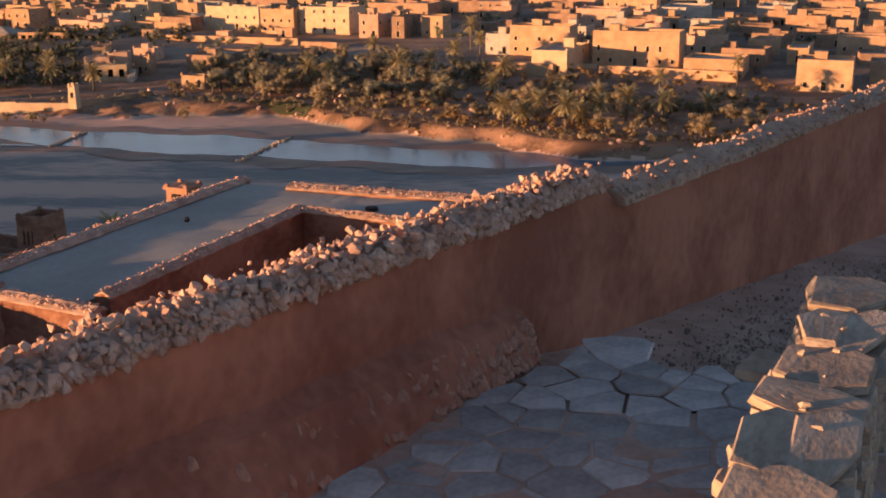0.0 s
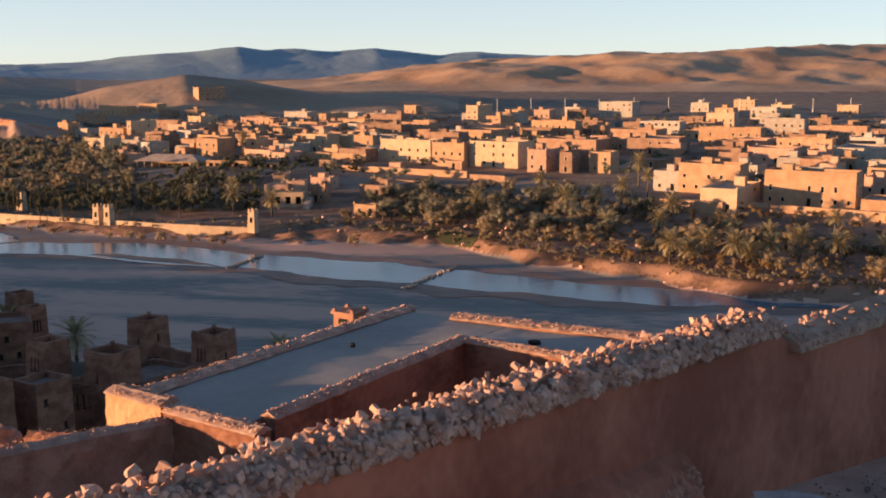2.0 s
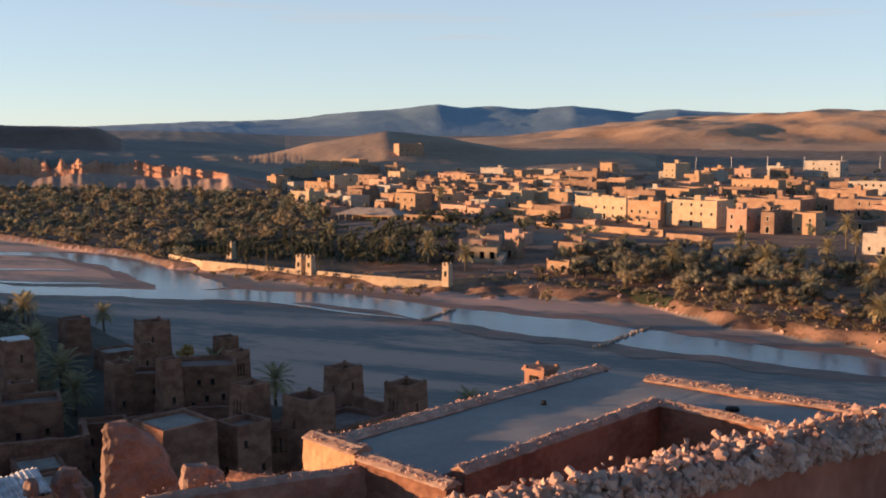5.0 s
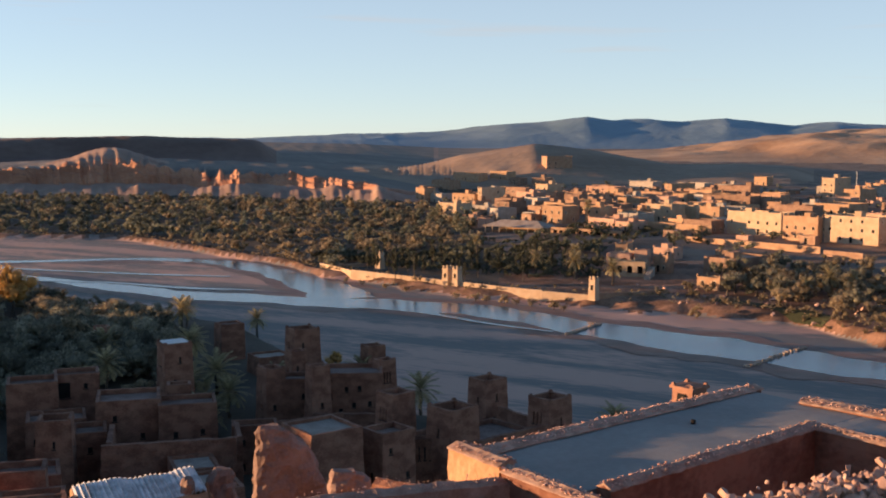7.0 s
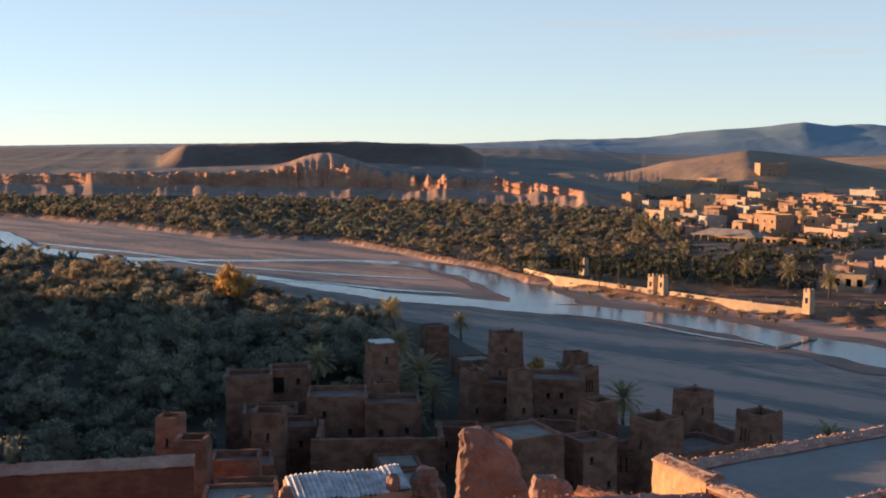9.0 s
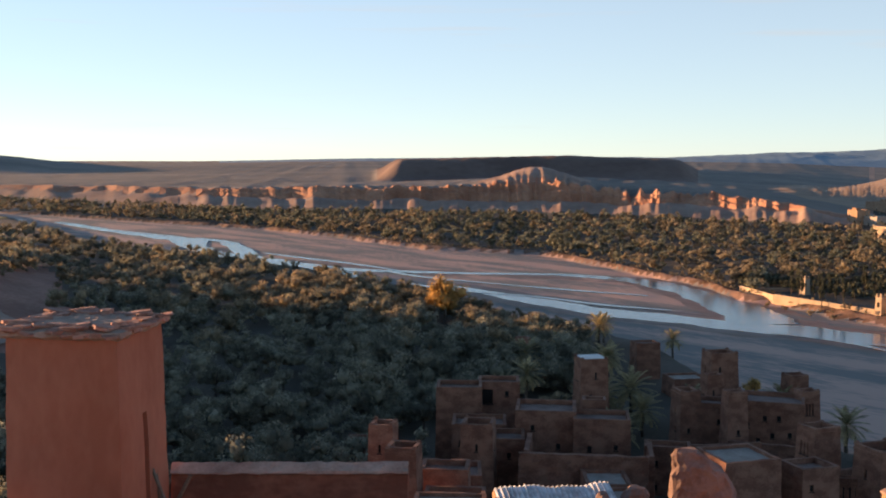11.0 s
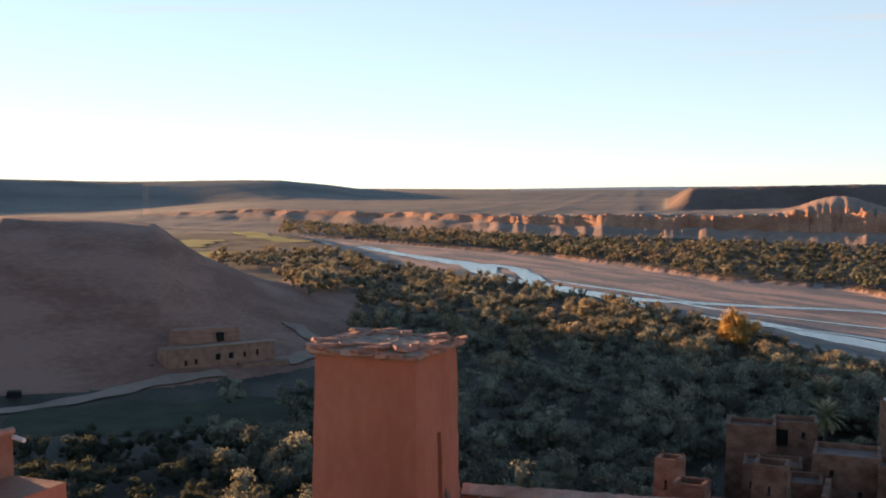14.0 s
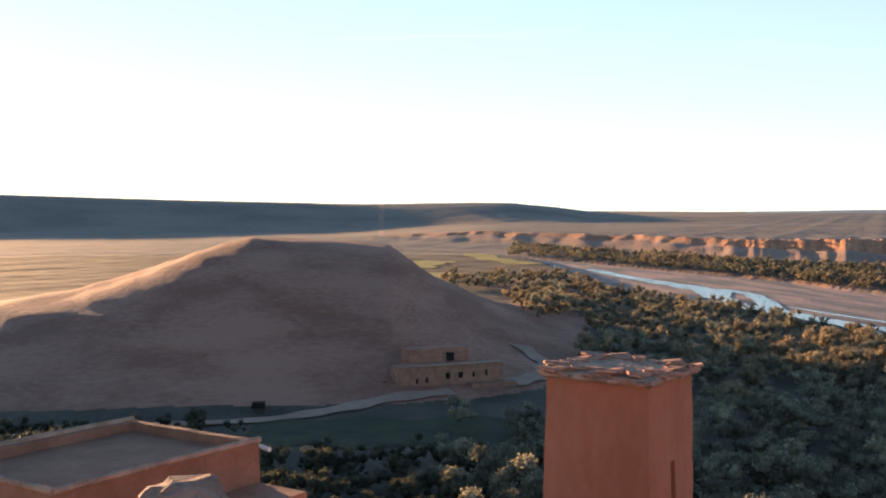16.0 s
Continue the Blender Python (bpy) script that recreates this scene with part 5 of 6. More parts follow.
house(-161.2, 429.0, 6.8, 8.5, 7.4, 7.7, "ochre")
house(-176.9, 437.8, 7.2, 7.4, 2.1, 6.6, "ochre")
house(-174.9, 419.7, 6.8, 11.5, 9.0, 7.8, "ochre")
house(-193.0, 440.6, 6.8, 8.2, 6.6, 6.1, "adobe")
house(-231.6, 434.3, 5.0, 12.0, 9.5, 8.4, "cream")
house(-218.2, 464.1, 6.3, 9.8, 11.5, 6.7, "brown")
house(-250.8, 510.4, 6.0, 2.9, 17.1, 10.8, "cream")
house(-264.2, 511.3, 5.8, 17.3, 9.0, 7.6, "ochre")
house(-297.3, 539.5, 5.4, 12.5, 9.0, 6.0, "pale")
house(-305.9, 537.9, 6.2, 7.7, 8.4, 8.3, "ochre")
house(-248.0, 580.4, 8.6, 9.4, 13.9, 7.8, "cream")
house(-328.0, 685.0, 13.4, 16.3, 9.0, 6.3, "ochre")
house(-350.9, 680.0, 11.9, 25.8, 9.0, 6.6, "ochre")
house(-351.1, 644.8, 7.8, 19.5, 9.0, 6.7, "adobe")
house(-213.8, 579.2, 8.9, 20.7, 9.0, 6.8, "pink")
house(-202.6, 561.1, 8.7, 8.5, 2.7, 6.7, "ochre")
house(-185.6, 626.9, 9.1, 5.4, 22.5, 7.2, "ochre")
house(-216.3, 656.8, 10.0, 18.1, 9.0, 6.0, "pale")
house(-183.4, 651.3, 9.7, 19.5, 9.0, 6.2, "pale")
house(-142.8, 591.4, 8.5, 20.2, 9.0, 8.7, "brown")
house(-159.7, 727.3, 11.6, 9.3, 7.4, 6.1, "ochre")
house(-99.5, 632.4, 9.1, 7.7, 17.2, 12.0, "cream")
house(-83.8, 609.9, 9.0, 9.2, 17.7, 7.2, "ochre")
house(-46.9, 547.0, 8.4, 23.8, 9.0, 8.1, "ochre")
house(-21.3, 716.7, 10.7, 22.2, 13.5, 10.1, "pale")
house(4.6, 556.1, 9.2, 20.7, 9.0, 6.8, "pale")
house(35.8, 594.1, 9.6, 14.8, 9.0, 9.2, "cream")
house(33.9, 493.5, 8.2, 27.1, 8.1, 8.4, "ochre")
house(78.4, 706.6, 10.5, 12.5, 7.2, 8.8, "cream")
house(64.2, 559.9, 8.9, 19.1, 9.0, 8.6, "pale")
house(66.6, 690.9, 10.6, 15.8, 9.0, 7.9, "pale")
house(32.7, 780.4, 11.8, 12.7, 9.0, 6.6, "pale")
house(64.6, 810.9, 11.9, 14.9, 9.0, 7.6, "cream")
house(58.6, 443.3, 7.7, 21.0, 9.0, 7.4, "ochre")
house(80.6, 506.7, 8.3, 24.6, 9.0, 8.3, "adobe")
house(107.6, 497.5, 8.5, 15.4, 9.0, 5.7, "pale")
house(125.1, 753.1, 11.5, 13.2, 9.0, 6.3, "cream")
house(163.5, 737.5, 11.4, 9.1, 7.3, 5.4, "ochre")
house(17.5, 323.1, 6.2, 17.9, 9.0, 8.9, "ochre")
house(5.2, 326.1, 6.0, 7.8, 6.2, 6.5, "pale")
house(20.7, 297.2, 4.7, 9.6, 21.9, 6.8, "cream")
house(41.7, 299.1, 5.6, 23.2, 9.0, 9.9, "ochre")
house(59.5, 283.8, 4.7, 14.7, 12.7, 5.4, "ochre")
house(-92.2, 490.0, 7.8, 18.3, 9.3, 6.0, "brown")
house(-78.5, 514.9, 8.0, 16.6, 17.1, 5.7, "ochre")
house(-32.4, 457.7, 7.5, 26.7, 14.8, 5.9, "adobe")
house(2.5, 451.3, 7.4, 19.1, 20.5, 7.1, "brown")
house(-117.4, 550.8, 8.5, 16.8, 9.0, 6.7, "adobe")
house(-178.5, 524.7, 7.6, 13.9, 9.2, 5.4, "ochre")
house(43.2, 408.7, 7.5, 16.4, 11.9, 6.4, "pink")
house(-133.7, 539.1, 8.2, 27.0, 9.0, 6.5, "brown")
house(-6.3, 510.3, 8.2, 21.9, 14.7, 6.5, "adobe")
house(76.2, 424.6, 7.3, 16.1, 23.5, 6.1, "pale")
house(-253.3, 548.8, 7.9, 15.6, 4.6, 7.5, "brown")
house(-209.6, 525.3, 8.3, 10.7, 4.6, 6.6, "adobe")
house(-54.6, 535.5, 8.1, 16.8, 9.0, 5.3, "brown")
house(-181.2, 563.9, 8.6, 18.5, 9.0, 5.8, "adobe")
house(28.1, 386.6, 7.0, 10.1, 6.3, 6.6, "brown")
house(81.8, 266.0, 3.6, 12.6, 11.1, 8.0, "ochre")
house(107.0, 317.7, 6.2, 12.9, 9.0, 6.0, "adobe")
house(85.6, 301.8, 6.0, 5.5, 16.8, 5.0, "ochre")
house(87.3, 338.1, 6.4, 11.7, 9.0, 4.7, "brown")
house(123.3, 393.9, 7.3, 15.3, 9.0, 6.2, "ochre")
house(98.3, 271.6, 4.6, 8.1, 9.0, 5.8, "adobe")
house(153.1, 448.1, 8.0, 8.7, 9.0, 4.6, "cream")
house(113.7, 437.3, 7.5, 12.7, 21.4, 5.1, "pale")
house(-76.0, 315.1, 3.2, 10.9, 17.3, 5.4, "brown")
house(-75.4, 287.0, 1.9, 7.3, 4.5, 3.8, "ochre")
house(-103.2, 302.8, 2.4, 4.7, 3.9, 5.0, "cream")
house(-95.9, 308.2, 2.8, 3.3, 4.3, 5.4, "adobe")

# ---- trees, palms and undergrowth ----
_bm = bmesh.new()
bmesh.ops.create_icosphere(_bm, subdivisions=1, radius=1)
ICO_V = np.array([v.co[:] for v in _bm.verts])
_bm.verts.index_update()
ICO_F = np.array([[v.index for v in f.verts] for f in _bm.faces])
_bm.free()


def crown_cards(seed, count, radius, height, leaf, lobes=7, squat=0.8):
    """One crown: uneven leafy lobes and loose sprays round them. Returns corners, core triangles and spray triangles; foot at z = 0."""
    g = np.random.default_rng(seed)
    c = g.normal(0, 1, (lobes, 3)) * np.array([radius * 0.44, radius * 0.44, height * 0.16]) + np.array([0, 0, height * 0.56])
    rad = g.uniform(0.26, 0.44, lobes) * radius
    tall = squat * height / (radius * 1.75)
    verts, tris = [], []
    for q in range(lobes):
        lump = 1 + 0.26 * g.normal(0, 1, len(ICO_V))[:, None].clip(-1.6, 1.6)
        v = c[q] + ICO_V * rad[q] * 0.7 * lump * np.array([1, 1, tall])
        v[:, 2] = np.maximum(v[:, 2], 0.1 * height * g.uniform(0.5, 1, len(v)))
        tris.append(ICO_F + len(ICO_V) * q)
        verts.append(v)
    k = g.integers(0, lobes, count)
    d = g.normal(0, 1, (count, 3))
    d /= np.linalg.norm(d, axis=1)[:, None]
    d[:, 2] = np.where(d[:, 2] < -0.3, -d[:, 2], d[:, 2])
    p = c[k] + d * (rad[k] * g.uniform(0.72, 1.28, count))[:, None] * np.array([1, 1, tall])
    p[:, 2] = np.maximum(p[:, 2], 0.1 * height)
    nrm = d + g.normal(0, 0.7, (count, 3))
    nrm /= np.linalg.norm(nrm, axis=1)[:, None]
    a = np.cross(nrm, g.normal(0, 1, (count, 3)))
    a /= np.linalg.norm(a, axis=1)[:, None]
    b = np.cross(nrm, a)
    s = leaf * g.uniform(0.5, 1.2, count)[:, None]
    t = s * g.uniform(0.4, 0.8, count)[:, None]
    cards = np.stack([p - a * s, p + a * s * 0.8, p + b * t * 1.7], 1).reshape(-1, 3)
    base = lobes * len(ICO_V)
    return np.concatenate(verts + [cards]), np.concatenate(tris), base + np.arange(3 * count).reshape(-1, 3)


def cards_mesh(name, crown, material):
    """A mesh from crowns, quickly."""
    v, t, q = crown
    me = bpy.data.meshes.new(name)
    me.vertices.add(len(v))
    me.vertices.foreach_set("co", np.ascontiguousarray(v, dtype=np.float32).ravel())
    me.loops.add(3 * len(t) + 3 * len(q))
    me.loops.foreach_set("vertex_index", np.concatenate([t.ravel(), q.ravel()]).astype(np.int32))
    me.polygons.add(len(t) + len(q))
    me.polygons.foreach_set("loop_start", np.concatenate([np.arange(len(t)) * 3, 3 * len(t) + np.arange(len(q)) * 3]).astype(np.int32))
    me.polygons.foreach_set("use_smooth", np.concatenate([np.ones(len(t), bool), np.zeros(len(q), bool)]))
    me.update(calc_edges=True)
    me.materials.append(material)
    return me


def trunk_shape(seed, h, r):
    q = random.Random(seed)
    s = Shape()
    s.tube([(0, 0, -0.3), (0.1 * r, 0.05, h * 0.2), (q.uniform(-0.2, 0.2), q.uniform(-0.2, 0.2), h * 0.42)], [r * 0.13, r * 0.09, r * 0.07])
    for k in range(4):
        a = 1.6 * k + q.uniform(-0.4, 0.4)
        s.tube([(0, 0, h * 0.35), (math.cos(a) * r * 0.3, math.sin(a) * r * 0.3, h * 0.55), (math.cos(a) * r * 0.6, math.sin(a) * r * 0.6, h * 0.78)], [r * 0.05, r * 0.035, r * 0.015], 5)
    return s


def palm_parts(seed, height, reach=3.2, fronds=46):
    """Trunk and crown of a date palm."""
    q = random.Random(seed)
    t = Shape()
    pts = [(0.05 * math.sin(k), 0.05 * math.cos(k * 1.3), height * k / 8 - (0.3 if k == 0 else 0)) for k in range(9)]
    t.tube(pts, [0.26 - 0.008 * k + 0.025 * (k % 2) for k in range(9)], 8)
    s = Shape()
    for k in range(fronds):
        az = k * 2.399 + q.uniform(-0.2, 0.2)
        lift = math.radians(82 - 118 * (k / fronds) ** 1.1)
        length = reach * q.uniform(0.85, 1.1)
        p, ang = Vector((0, 0, height)), lift
        rib = [p.copy()]
        for j in range(9):
            p = p + Vector((math.cos(az) * math.cos(ang), math.sin(az) * math.cos(ang), math.sin(ang))) * length / 9
            ang -= 0.10
            rib.append(p.copy())
        side = Vector((-math.sin(az), math.cos(az), 0))
        for j in range(1, 9):
            way = (rib[j + 1] - rib[j]).normalized()
            wide = length * 0.15 * math.sin(math.pi * (j + 0.6) / 10.5) + 0.05
            for sg in (-1, 1):
                for half in (0.0, 0.5):
                    root = rib[j].lerp(rib[j + 1], half)
                    tip = root + side * sg * wide + way * wide * 0.9 + Vector((0, 0, -0.05 * q.random() - 0.08))
                    s.quad(root, root + way * 0.2, tip)
        for j in range(9):
            s.quad(rib[j] - side * 0.03, rib[j] + side * 0.03, rib[j + 1] + side * 0.02, rib[j + 1] - side * 0.02)
    return t, s


def tree_kind(name, label, category, crown, trunk, group, bark=M_TRUNK):
    """A tree of trunk and crown; the first planting moves it into place, later ones copy it."""
    e = thing(name, Matrix.Identity(4), label, category, group)
    part("trunk", trunk, bark, e)
    part("crown", crown, None, e)
    return e


OLIVES = [tree_kind("olive_tree", "rounded grey-green olive tree in the shaded grove", "tree",
                    cards_mesh("crown", crown_cards(k, 1500, 2.5, 4.8, 0.15, 12), M_OLIVE_TREE), trunk_shape(k, 5.2, 2.5), "grove trees") for k in range(4)]
TAMS = [tree_kind("tamarisk_bush", "golden-green tamarisk bush on the river bank", "bush",
                  cards_mesh("crown", crown_cards(20 + k, 1250, 2.2, 3.6, 0.15, 11), M_BUSH), trunk_shape(9 + k, 4.0, 2.2), "bank bushes") for k in range(3)]
CYPRESS = [tree_kind("cypress", "slim dark green cypress in the walled garden", "tree",
                     cards_mesh("crown", crown_cards(30 + k, 600, 0.9, 8.0, 0.2, 14, 0.4), M_CYPRESS), trunk_shape(14 + k, 8.5, 1.2), "garden cypresses") for k in range(2)]
GOLD = tree_kind("poplar", "golden autumn poplar at the grove edge", "tree", cards_mesh("crown", crown_cards(44, 3000, 3.2, 7.6, 0.2, 24, 0.8), M_GOLD), trunk_shape(18, 9.0, 2.6), "")
PALMS = []
for _k, (_h, _r) in enumerate(((6.5, 3.3), (8.5, 3.0), (4.5, 3.0), (2.2, 2.8), (3.9, 3.7))):
    _t, _s = palm_parts(60 + _k, _h, _r, 44)
    _e = thing("date_palm", Matrix.Identity(4), "date palm with a shaggy grey-green crown", "palm", "date palms")
    part("trunk", _t, M_TRUNK, _e)
    part("crown", _s, M_PALM, _e)
    PALMS.append(_e)

USED = set()


def plant(kind, x, y, size=1.0, turn=0.0, z=None):
    m = pose(x, y, ground_at(x, y) if z is None else z, 0, 0, turn) @ Matrix.Scale(size, 4)
    if kind not in USED:
        USED.add(kind)
        kind.matrix_world = m
        return kind
    return copy_thing_scaled(kind, m)


def copy_thing_scaled(kind, m):
    ob = copy_thing(kind, m)
    ob.matrix_basis = m
    return ob


def polar(az, r):
    a = radians(az)
    return -r * math.sin(a), r * math.cos(a)


def free(x, y, gap=1.5):
    return all((x - a) ** 2 + (y - b) ** 2 > (c + gap) ** 2 for a, b, c in HOUSES)


FORT = [(-57.5, 112, 14), (-88, 124, 18), (-92, 93, 16), (-105, 95, 11), (-83, 67, 12), (-65, 90, 7), (-127.5, 151.5, 4), (-142.5, 135.5, 2.5), (-114, 144, 6), (-40, 146, 4), (-75, 85, 9), (-104, 112, 4)]
HOUSES += FORT
HOUSES += [(-217, 45, 17), (-176, 385, 20), (-102, 300, 8)]
tg = random.Random(77)

# palms
for x, y, k, s in ((-81.8, 142.3, 4, 1.0), (-111.5, 107.5, 1, 1.0), (-115, 128.5, 1, 0.95), (-100, 119.3, 4, 0.95), (-96.8, 110, 3, 1.3), (-134.9, 129.7, 2, 1.2), (-123.5, 137.7, 2, 1.2), (-104.5, 122, 2, 1.25), (-108, 119, 3, 1.5), (-112, 124, 3, 1.4), (39, 244.5, 1, 0.85), (-3.8, 334, 0, 1.15),
                   (4.1, 224, 2, 1.1), (8, 228, 3, 1.2), (16.7, 222, 2, 1.15), (20, 226, 3, 1.2), (37.3, 229, 2, 1.0), (-159.1, 411, 1, 1.0), (-113.9, 285, 2, 1.2), (-101.2, 281, 2, 1.1),
                   (-7.7, 297, 0, 1.0), (-1, 306, 1, 0.9), (-45, 282, 2, 1.2), (-40, 285, 2, 1.0), (-50, 280, 3, 1.2), (-139.9, 176, 2, 0.9), (-150, 165, 2, 1.1), (-155, 172, 2, 0.9), (-147, 150, 3, 1.3),
                   (-160, 158, 3, 1.2), (60, 262, 1, 0.8), (26, 250, 3, 1.2), (12, 240, 3, 1.3), (31, 236, 2, 1.0), (48, 236, 3, 1.2), (-14, 290, 2, 1.1), (-22, 286, 2, 1.2), (5, 276, 2, 1.1), (-10, 262, 3, 1.3), (2, 258, 2, 1.0), (-30, 300, 1, 0.9), (24, 226, 2, 1.0), (-128, 290, 2, 1.1), (-160, 315, 1, 0.8), (-92, 142, 3, 1.2), (-98, 128, 2, 0.9), (-120, 300, 0, 0.9), (-52, 146, 3, 1.0), (-128, 118, 3, 1.1)):
    plant(PALMS[k], x, y, s, tg.uniform(0, 360))
plant(GOLD, -199, 164.5, 1.4, 20)
HOUSES += [(-197, 163, 5), (-190, 157, 4), (-182, 150, 4)]
plant(GOLD, -111.5, 163, 0.42, 70)

# single trees of the grove, nearest the houses
spots = []
while len(spots) < 130:
    az, r = tg.uniform(49, 78), tg.uniform(96, 185)
    x, y = polar(az, r)
    if free(x, y) and all((x - a) ** 2 + (y - b) ** 2 > 18 for a, b in spots) and not (az > 72 and r > 150):
        spots.append((x, y))
        plant(OLIVES[tg.randrange(4)], x, y, tg.uniform(0.7, 1.2), tg.uniform(0, 360))
bank = []
while len(bank) < 95:
    az = tg.uniform(-14, 14)
    far = float(np.interp(az, FAR_AZ, FAR_R))
    r = far + 8 + 62 * tg.random() ** 1.2
    x, y = polar(az, r)
    if az < 1.5 and tg.random() < 0.8:
        continue
    if az > 2 and r < far + 18 and tg.random() < 0.8:
        continue
    if free(x, y) and all((x - a) ** 2 + (y - b) ** 2 > 14 for a, b in bank):
        bank.append((x, y))
        kind = OLIVES if (az > 1 and tg.random() < 0.5) else TAMS
        plant(kind[tg.randrange(len(kind))], x, y, tg.uniform(0.8, 1.4), tg.uniform(0, 360))
for x, y, s in ((-113.5, 114, 1.1), (-116, 117.7, 1.0), (-109, 116.5, 0.9), (-103.5, 106, 0.8), (-134, 252, 0.5), (-128, 251.5, 0.65), (-124.5, 250.5, 0.55), (-119, 250, 0.7), (-115.5, 249.5, 0.5), (-111, 249, 0.62), (-104.5, 248, 0.66), (-101.5, 247, 0.45), (-152, 257, 0.45), (-160, 259, 0.5),
                (-170, 262, 0.45), (-70, 252, 0.8), (-66, 262, 0.6), (-84, 268, 0.7), (-80, 280, 0.8), (-178, 266, 0.45), (-76, 270, 0.6)):
    plant(TAMS[tg.randrange(3)], x, y, s, tg.uniform(0, 360))
for k in range(34):
    az, r = tg.uniform(21.5, 33), tg.uniform(300, 350)
    x, y = polar(az, r)
    plant(CYPRESS[k % 2], x, y, tg.uniform(0.8, 1.2), tg.uniform(0, 360))


def thicket(name, label, material, places, cards):
    """Many bushes as one mesh: places of (x, y, z, size), variants of leaf clumps."""
    vs, ts, qs = [], [], []
    g = np.random.default_rng(len(places))
    n = 0
    for k, (x, y, z, s) in enumerate(places):
        a = g.uniform(0, 6.28)
        c, q = math.cos(a) * s, math.sin(a) * s
        v, t, f = cards[k % len(cards)]
        vs.append(np.stack([v[:, 0] * c - v[:, 1] * q + x, v[:, 0] * q + v[:, 1] * c + y, v[:, 2] * s * g.uniform(0.8, 1.25) + z], -1))
        ts.append(t + n)
        qs.append(f + n)
        n += len(v)
    ob = new(name, cards_mesh(name, (np.concatenate(vs), np.concatenate(ts), np.concatenate(qs)), material))
    return tagged(ob, label, "trees", kind="stuff")


def scatter(count, az0, az1, lo, hi, keep, size, seed):
    q = random.Random(seed)
    out = []
    tries = 0
    while len(out) < count and tries < count * 30:
        tries += 1
        az = q.uniform(az0, az1)
        a, b = lo(az), hi(az)
        if b <= a:
            continue
        r = math.sqrt(q.uniform(a * a, b * b))
        x, y = polar(az, r)
        if keep(az, r, x, y, q) and free(x, y, 1.0):
            out.append((x, y, ground_at(x, y) - 0.1, q.uniform(*size)))
    return out


near_r = lambda az: float(np.interp(az, NEAR_AZ, NEAR_R))
far_r = lambda az: float(np.interp(az, FAR_AZ, FAR_R))
cliff_r = lambda az: float(np.interp(az, (25, 31, 42, 50, 60, 68, 80), (600, 640, 730, 760, 830, 980, 1300)))
MID = [crown_cards(100 + k, 600, 2.3, 4.2, 0.17, 8) for k in range(8)]
LOWB = [crown_cards(120 + k, 150, 2.4, 3.7, 0.3, 4) for k in range(8)]

grove = scatter(1000, 43, 77.5, lambda az: 120 if az > 49 else 175, lambda az: near_r(az) - 10 if az < 69 else min(near_r(az), 600), lambda az, r, x, y, q: not (az > 70.5 and 195 < r < 330) and not (az > 74 and 330 < r < 520) and wave(x, y, 31, 4) > -0.75, (0.95, 1.75), 1)
def low_by_water(places):
    out = []
    for x, y, z, s in places:
        gap = near_r(math.degrees(math.atan2(-x, y))) - math.hypot(x, y)
        out.append((x, y, z, s * (0.42 + 0.58 * min(1.0, max(0.0, gap - 5) / 55))))
    return out


grove = low_by_water(grove)
mixer = random.Random(6)
cut = [p for p in grove if wave(p[0], p[1], 45, 2) + mixer.uniform(-0.8, 0.8) > 0.35 and math.hypot(p[0], p[1]) > 200]
dark = [p for p in grove if p not in set(cut)]
thicket("olive_grove", "dense grey-green olive grove on the near bank", M_OLIVE_TREE, dark, MID)
thicket("tamarisk_thicket", "golden-green tamarisk thicket in the near grove", M_BUSH, cut, MID)
wood = scatter(2000, 27.0, 74, lambda az: max(far_r(az) + 1.5, 372 if az < 34 else 0), lambda az: min(cliff_r(az) - 62, far_r(az) + 330), lambda az, r, x, y, q: not (az < 29.5 and r > 520) and wave(x, y, 46, 7) > -0.7, (0.9, 1.65), 2)
wood_a = [p for p in wood if wave(p[0], p[1], 50, 1) + mixer.uniform(-0.8, 0.8) < 0.15]
thicket("olive_wood", "wide olive groves along the far bank", M_OLIVE, wood_a, LOWB)
thicket("bush_wood", "sunlit golden bushes along the far bank", M_BUSH, [p for p in wood if p not in set(wood_a)], LOWB)
garden = scatter(330, 20.5, 36, lambda az: far_r(az) + 30, lambda az: 372, lambda az, r, x, y, q: True, (0.5, 0.95), 3)
garden += scatter(130, 15, 27, lambda az: 372, lambda az: 440, lambda az, r, x, y, q: True, (0.4, 0.9), 13)
garden += scatter(230, 20.5, 35, lambda az: far_r(az) + 27, lambda az: far_r(az) + 50, lambda az, r, x, y, q: True, (0.22, 0.5), 14)
thicket("garden_trees", "garden trees darkened for shade behind the river wall", M_GARDEN, garden, MID[:2] + LOWB[:4])
slope = scatter(150, -14, 15, lambda az: far_r(az) + 6, lambda az: min(far_r(az) + 95, 335), lambda az, r, x, y, q: not (12.5 < az and r < 285) and (az > 2.0 or wave(x, y, 12) > 0.35), (0.6, 1.25), 4)
thicket("bank_shrubs", "golden and green shrubs on the sunlit bank", M_BUSH, [p for k, p in enumerate(slope) if k % 5 < 4], MID)
thicket("bank_trees", "grey-green olive trees on the sunlit bank", M_OLIVE, [p for k, p in enumerate(slope) if k % 5 >= 4], MID)
strip = scatter(520, 13, 62, lambda az: far_r(az) - 1, lambda az: far_r(az) + 13, lambda az, r, x, y, q: az > 30 or q.random() < 0.5, (0.16, 0.42), 5)
thicket("shore_bushes", "low bushes along the garden wall and shore", M_BUSH, strip, LOWB)
yard = scatter(420, -18, 30, lambda az: 345, lambda az: 720, lambda az, r, x, y, q: True, (0.5, 1.3), 6)
thicket("village_trees", "small dark trees between the village houses", M_OLIVE, yard, LOWB)
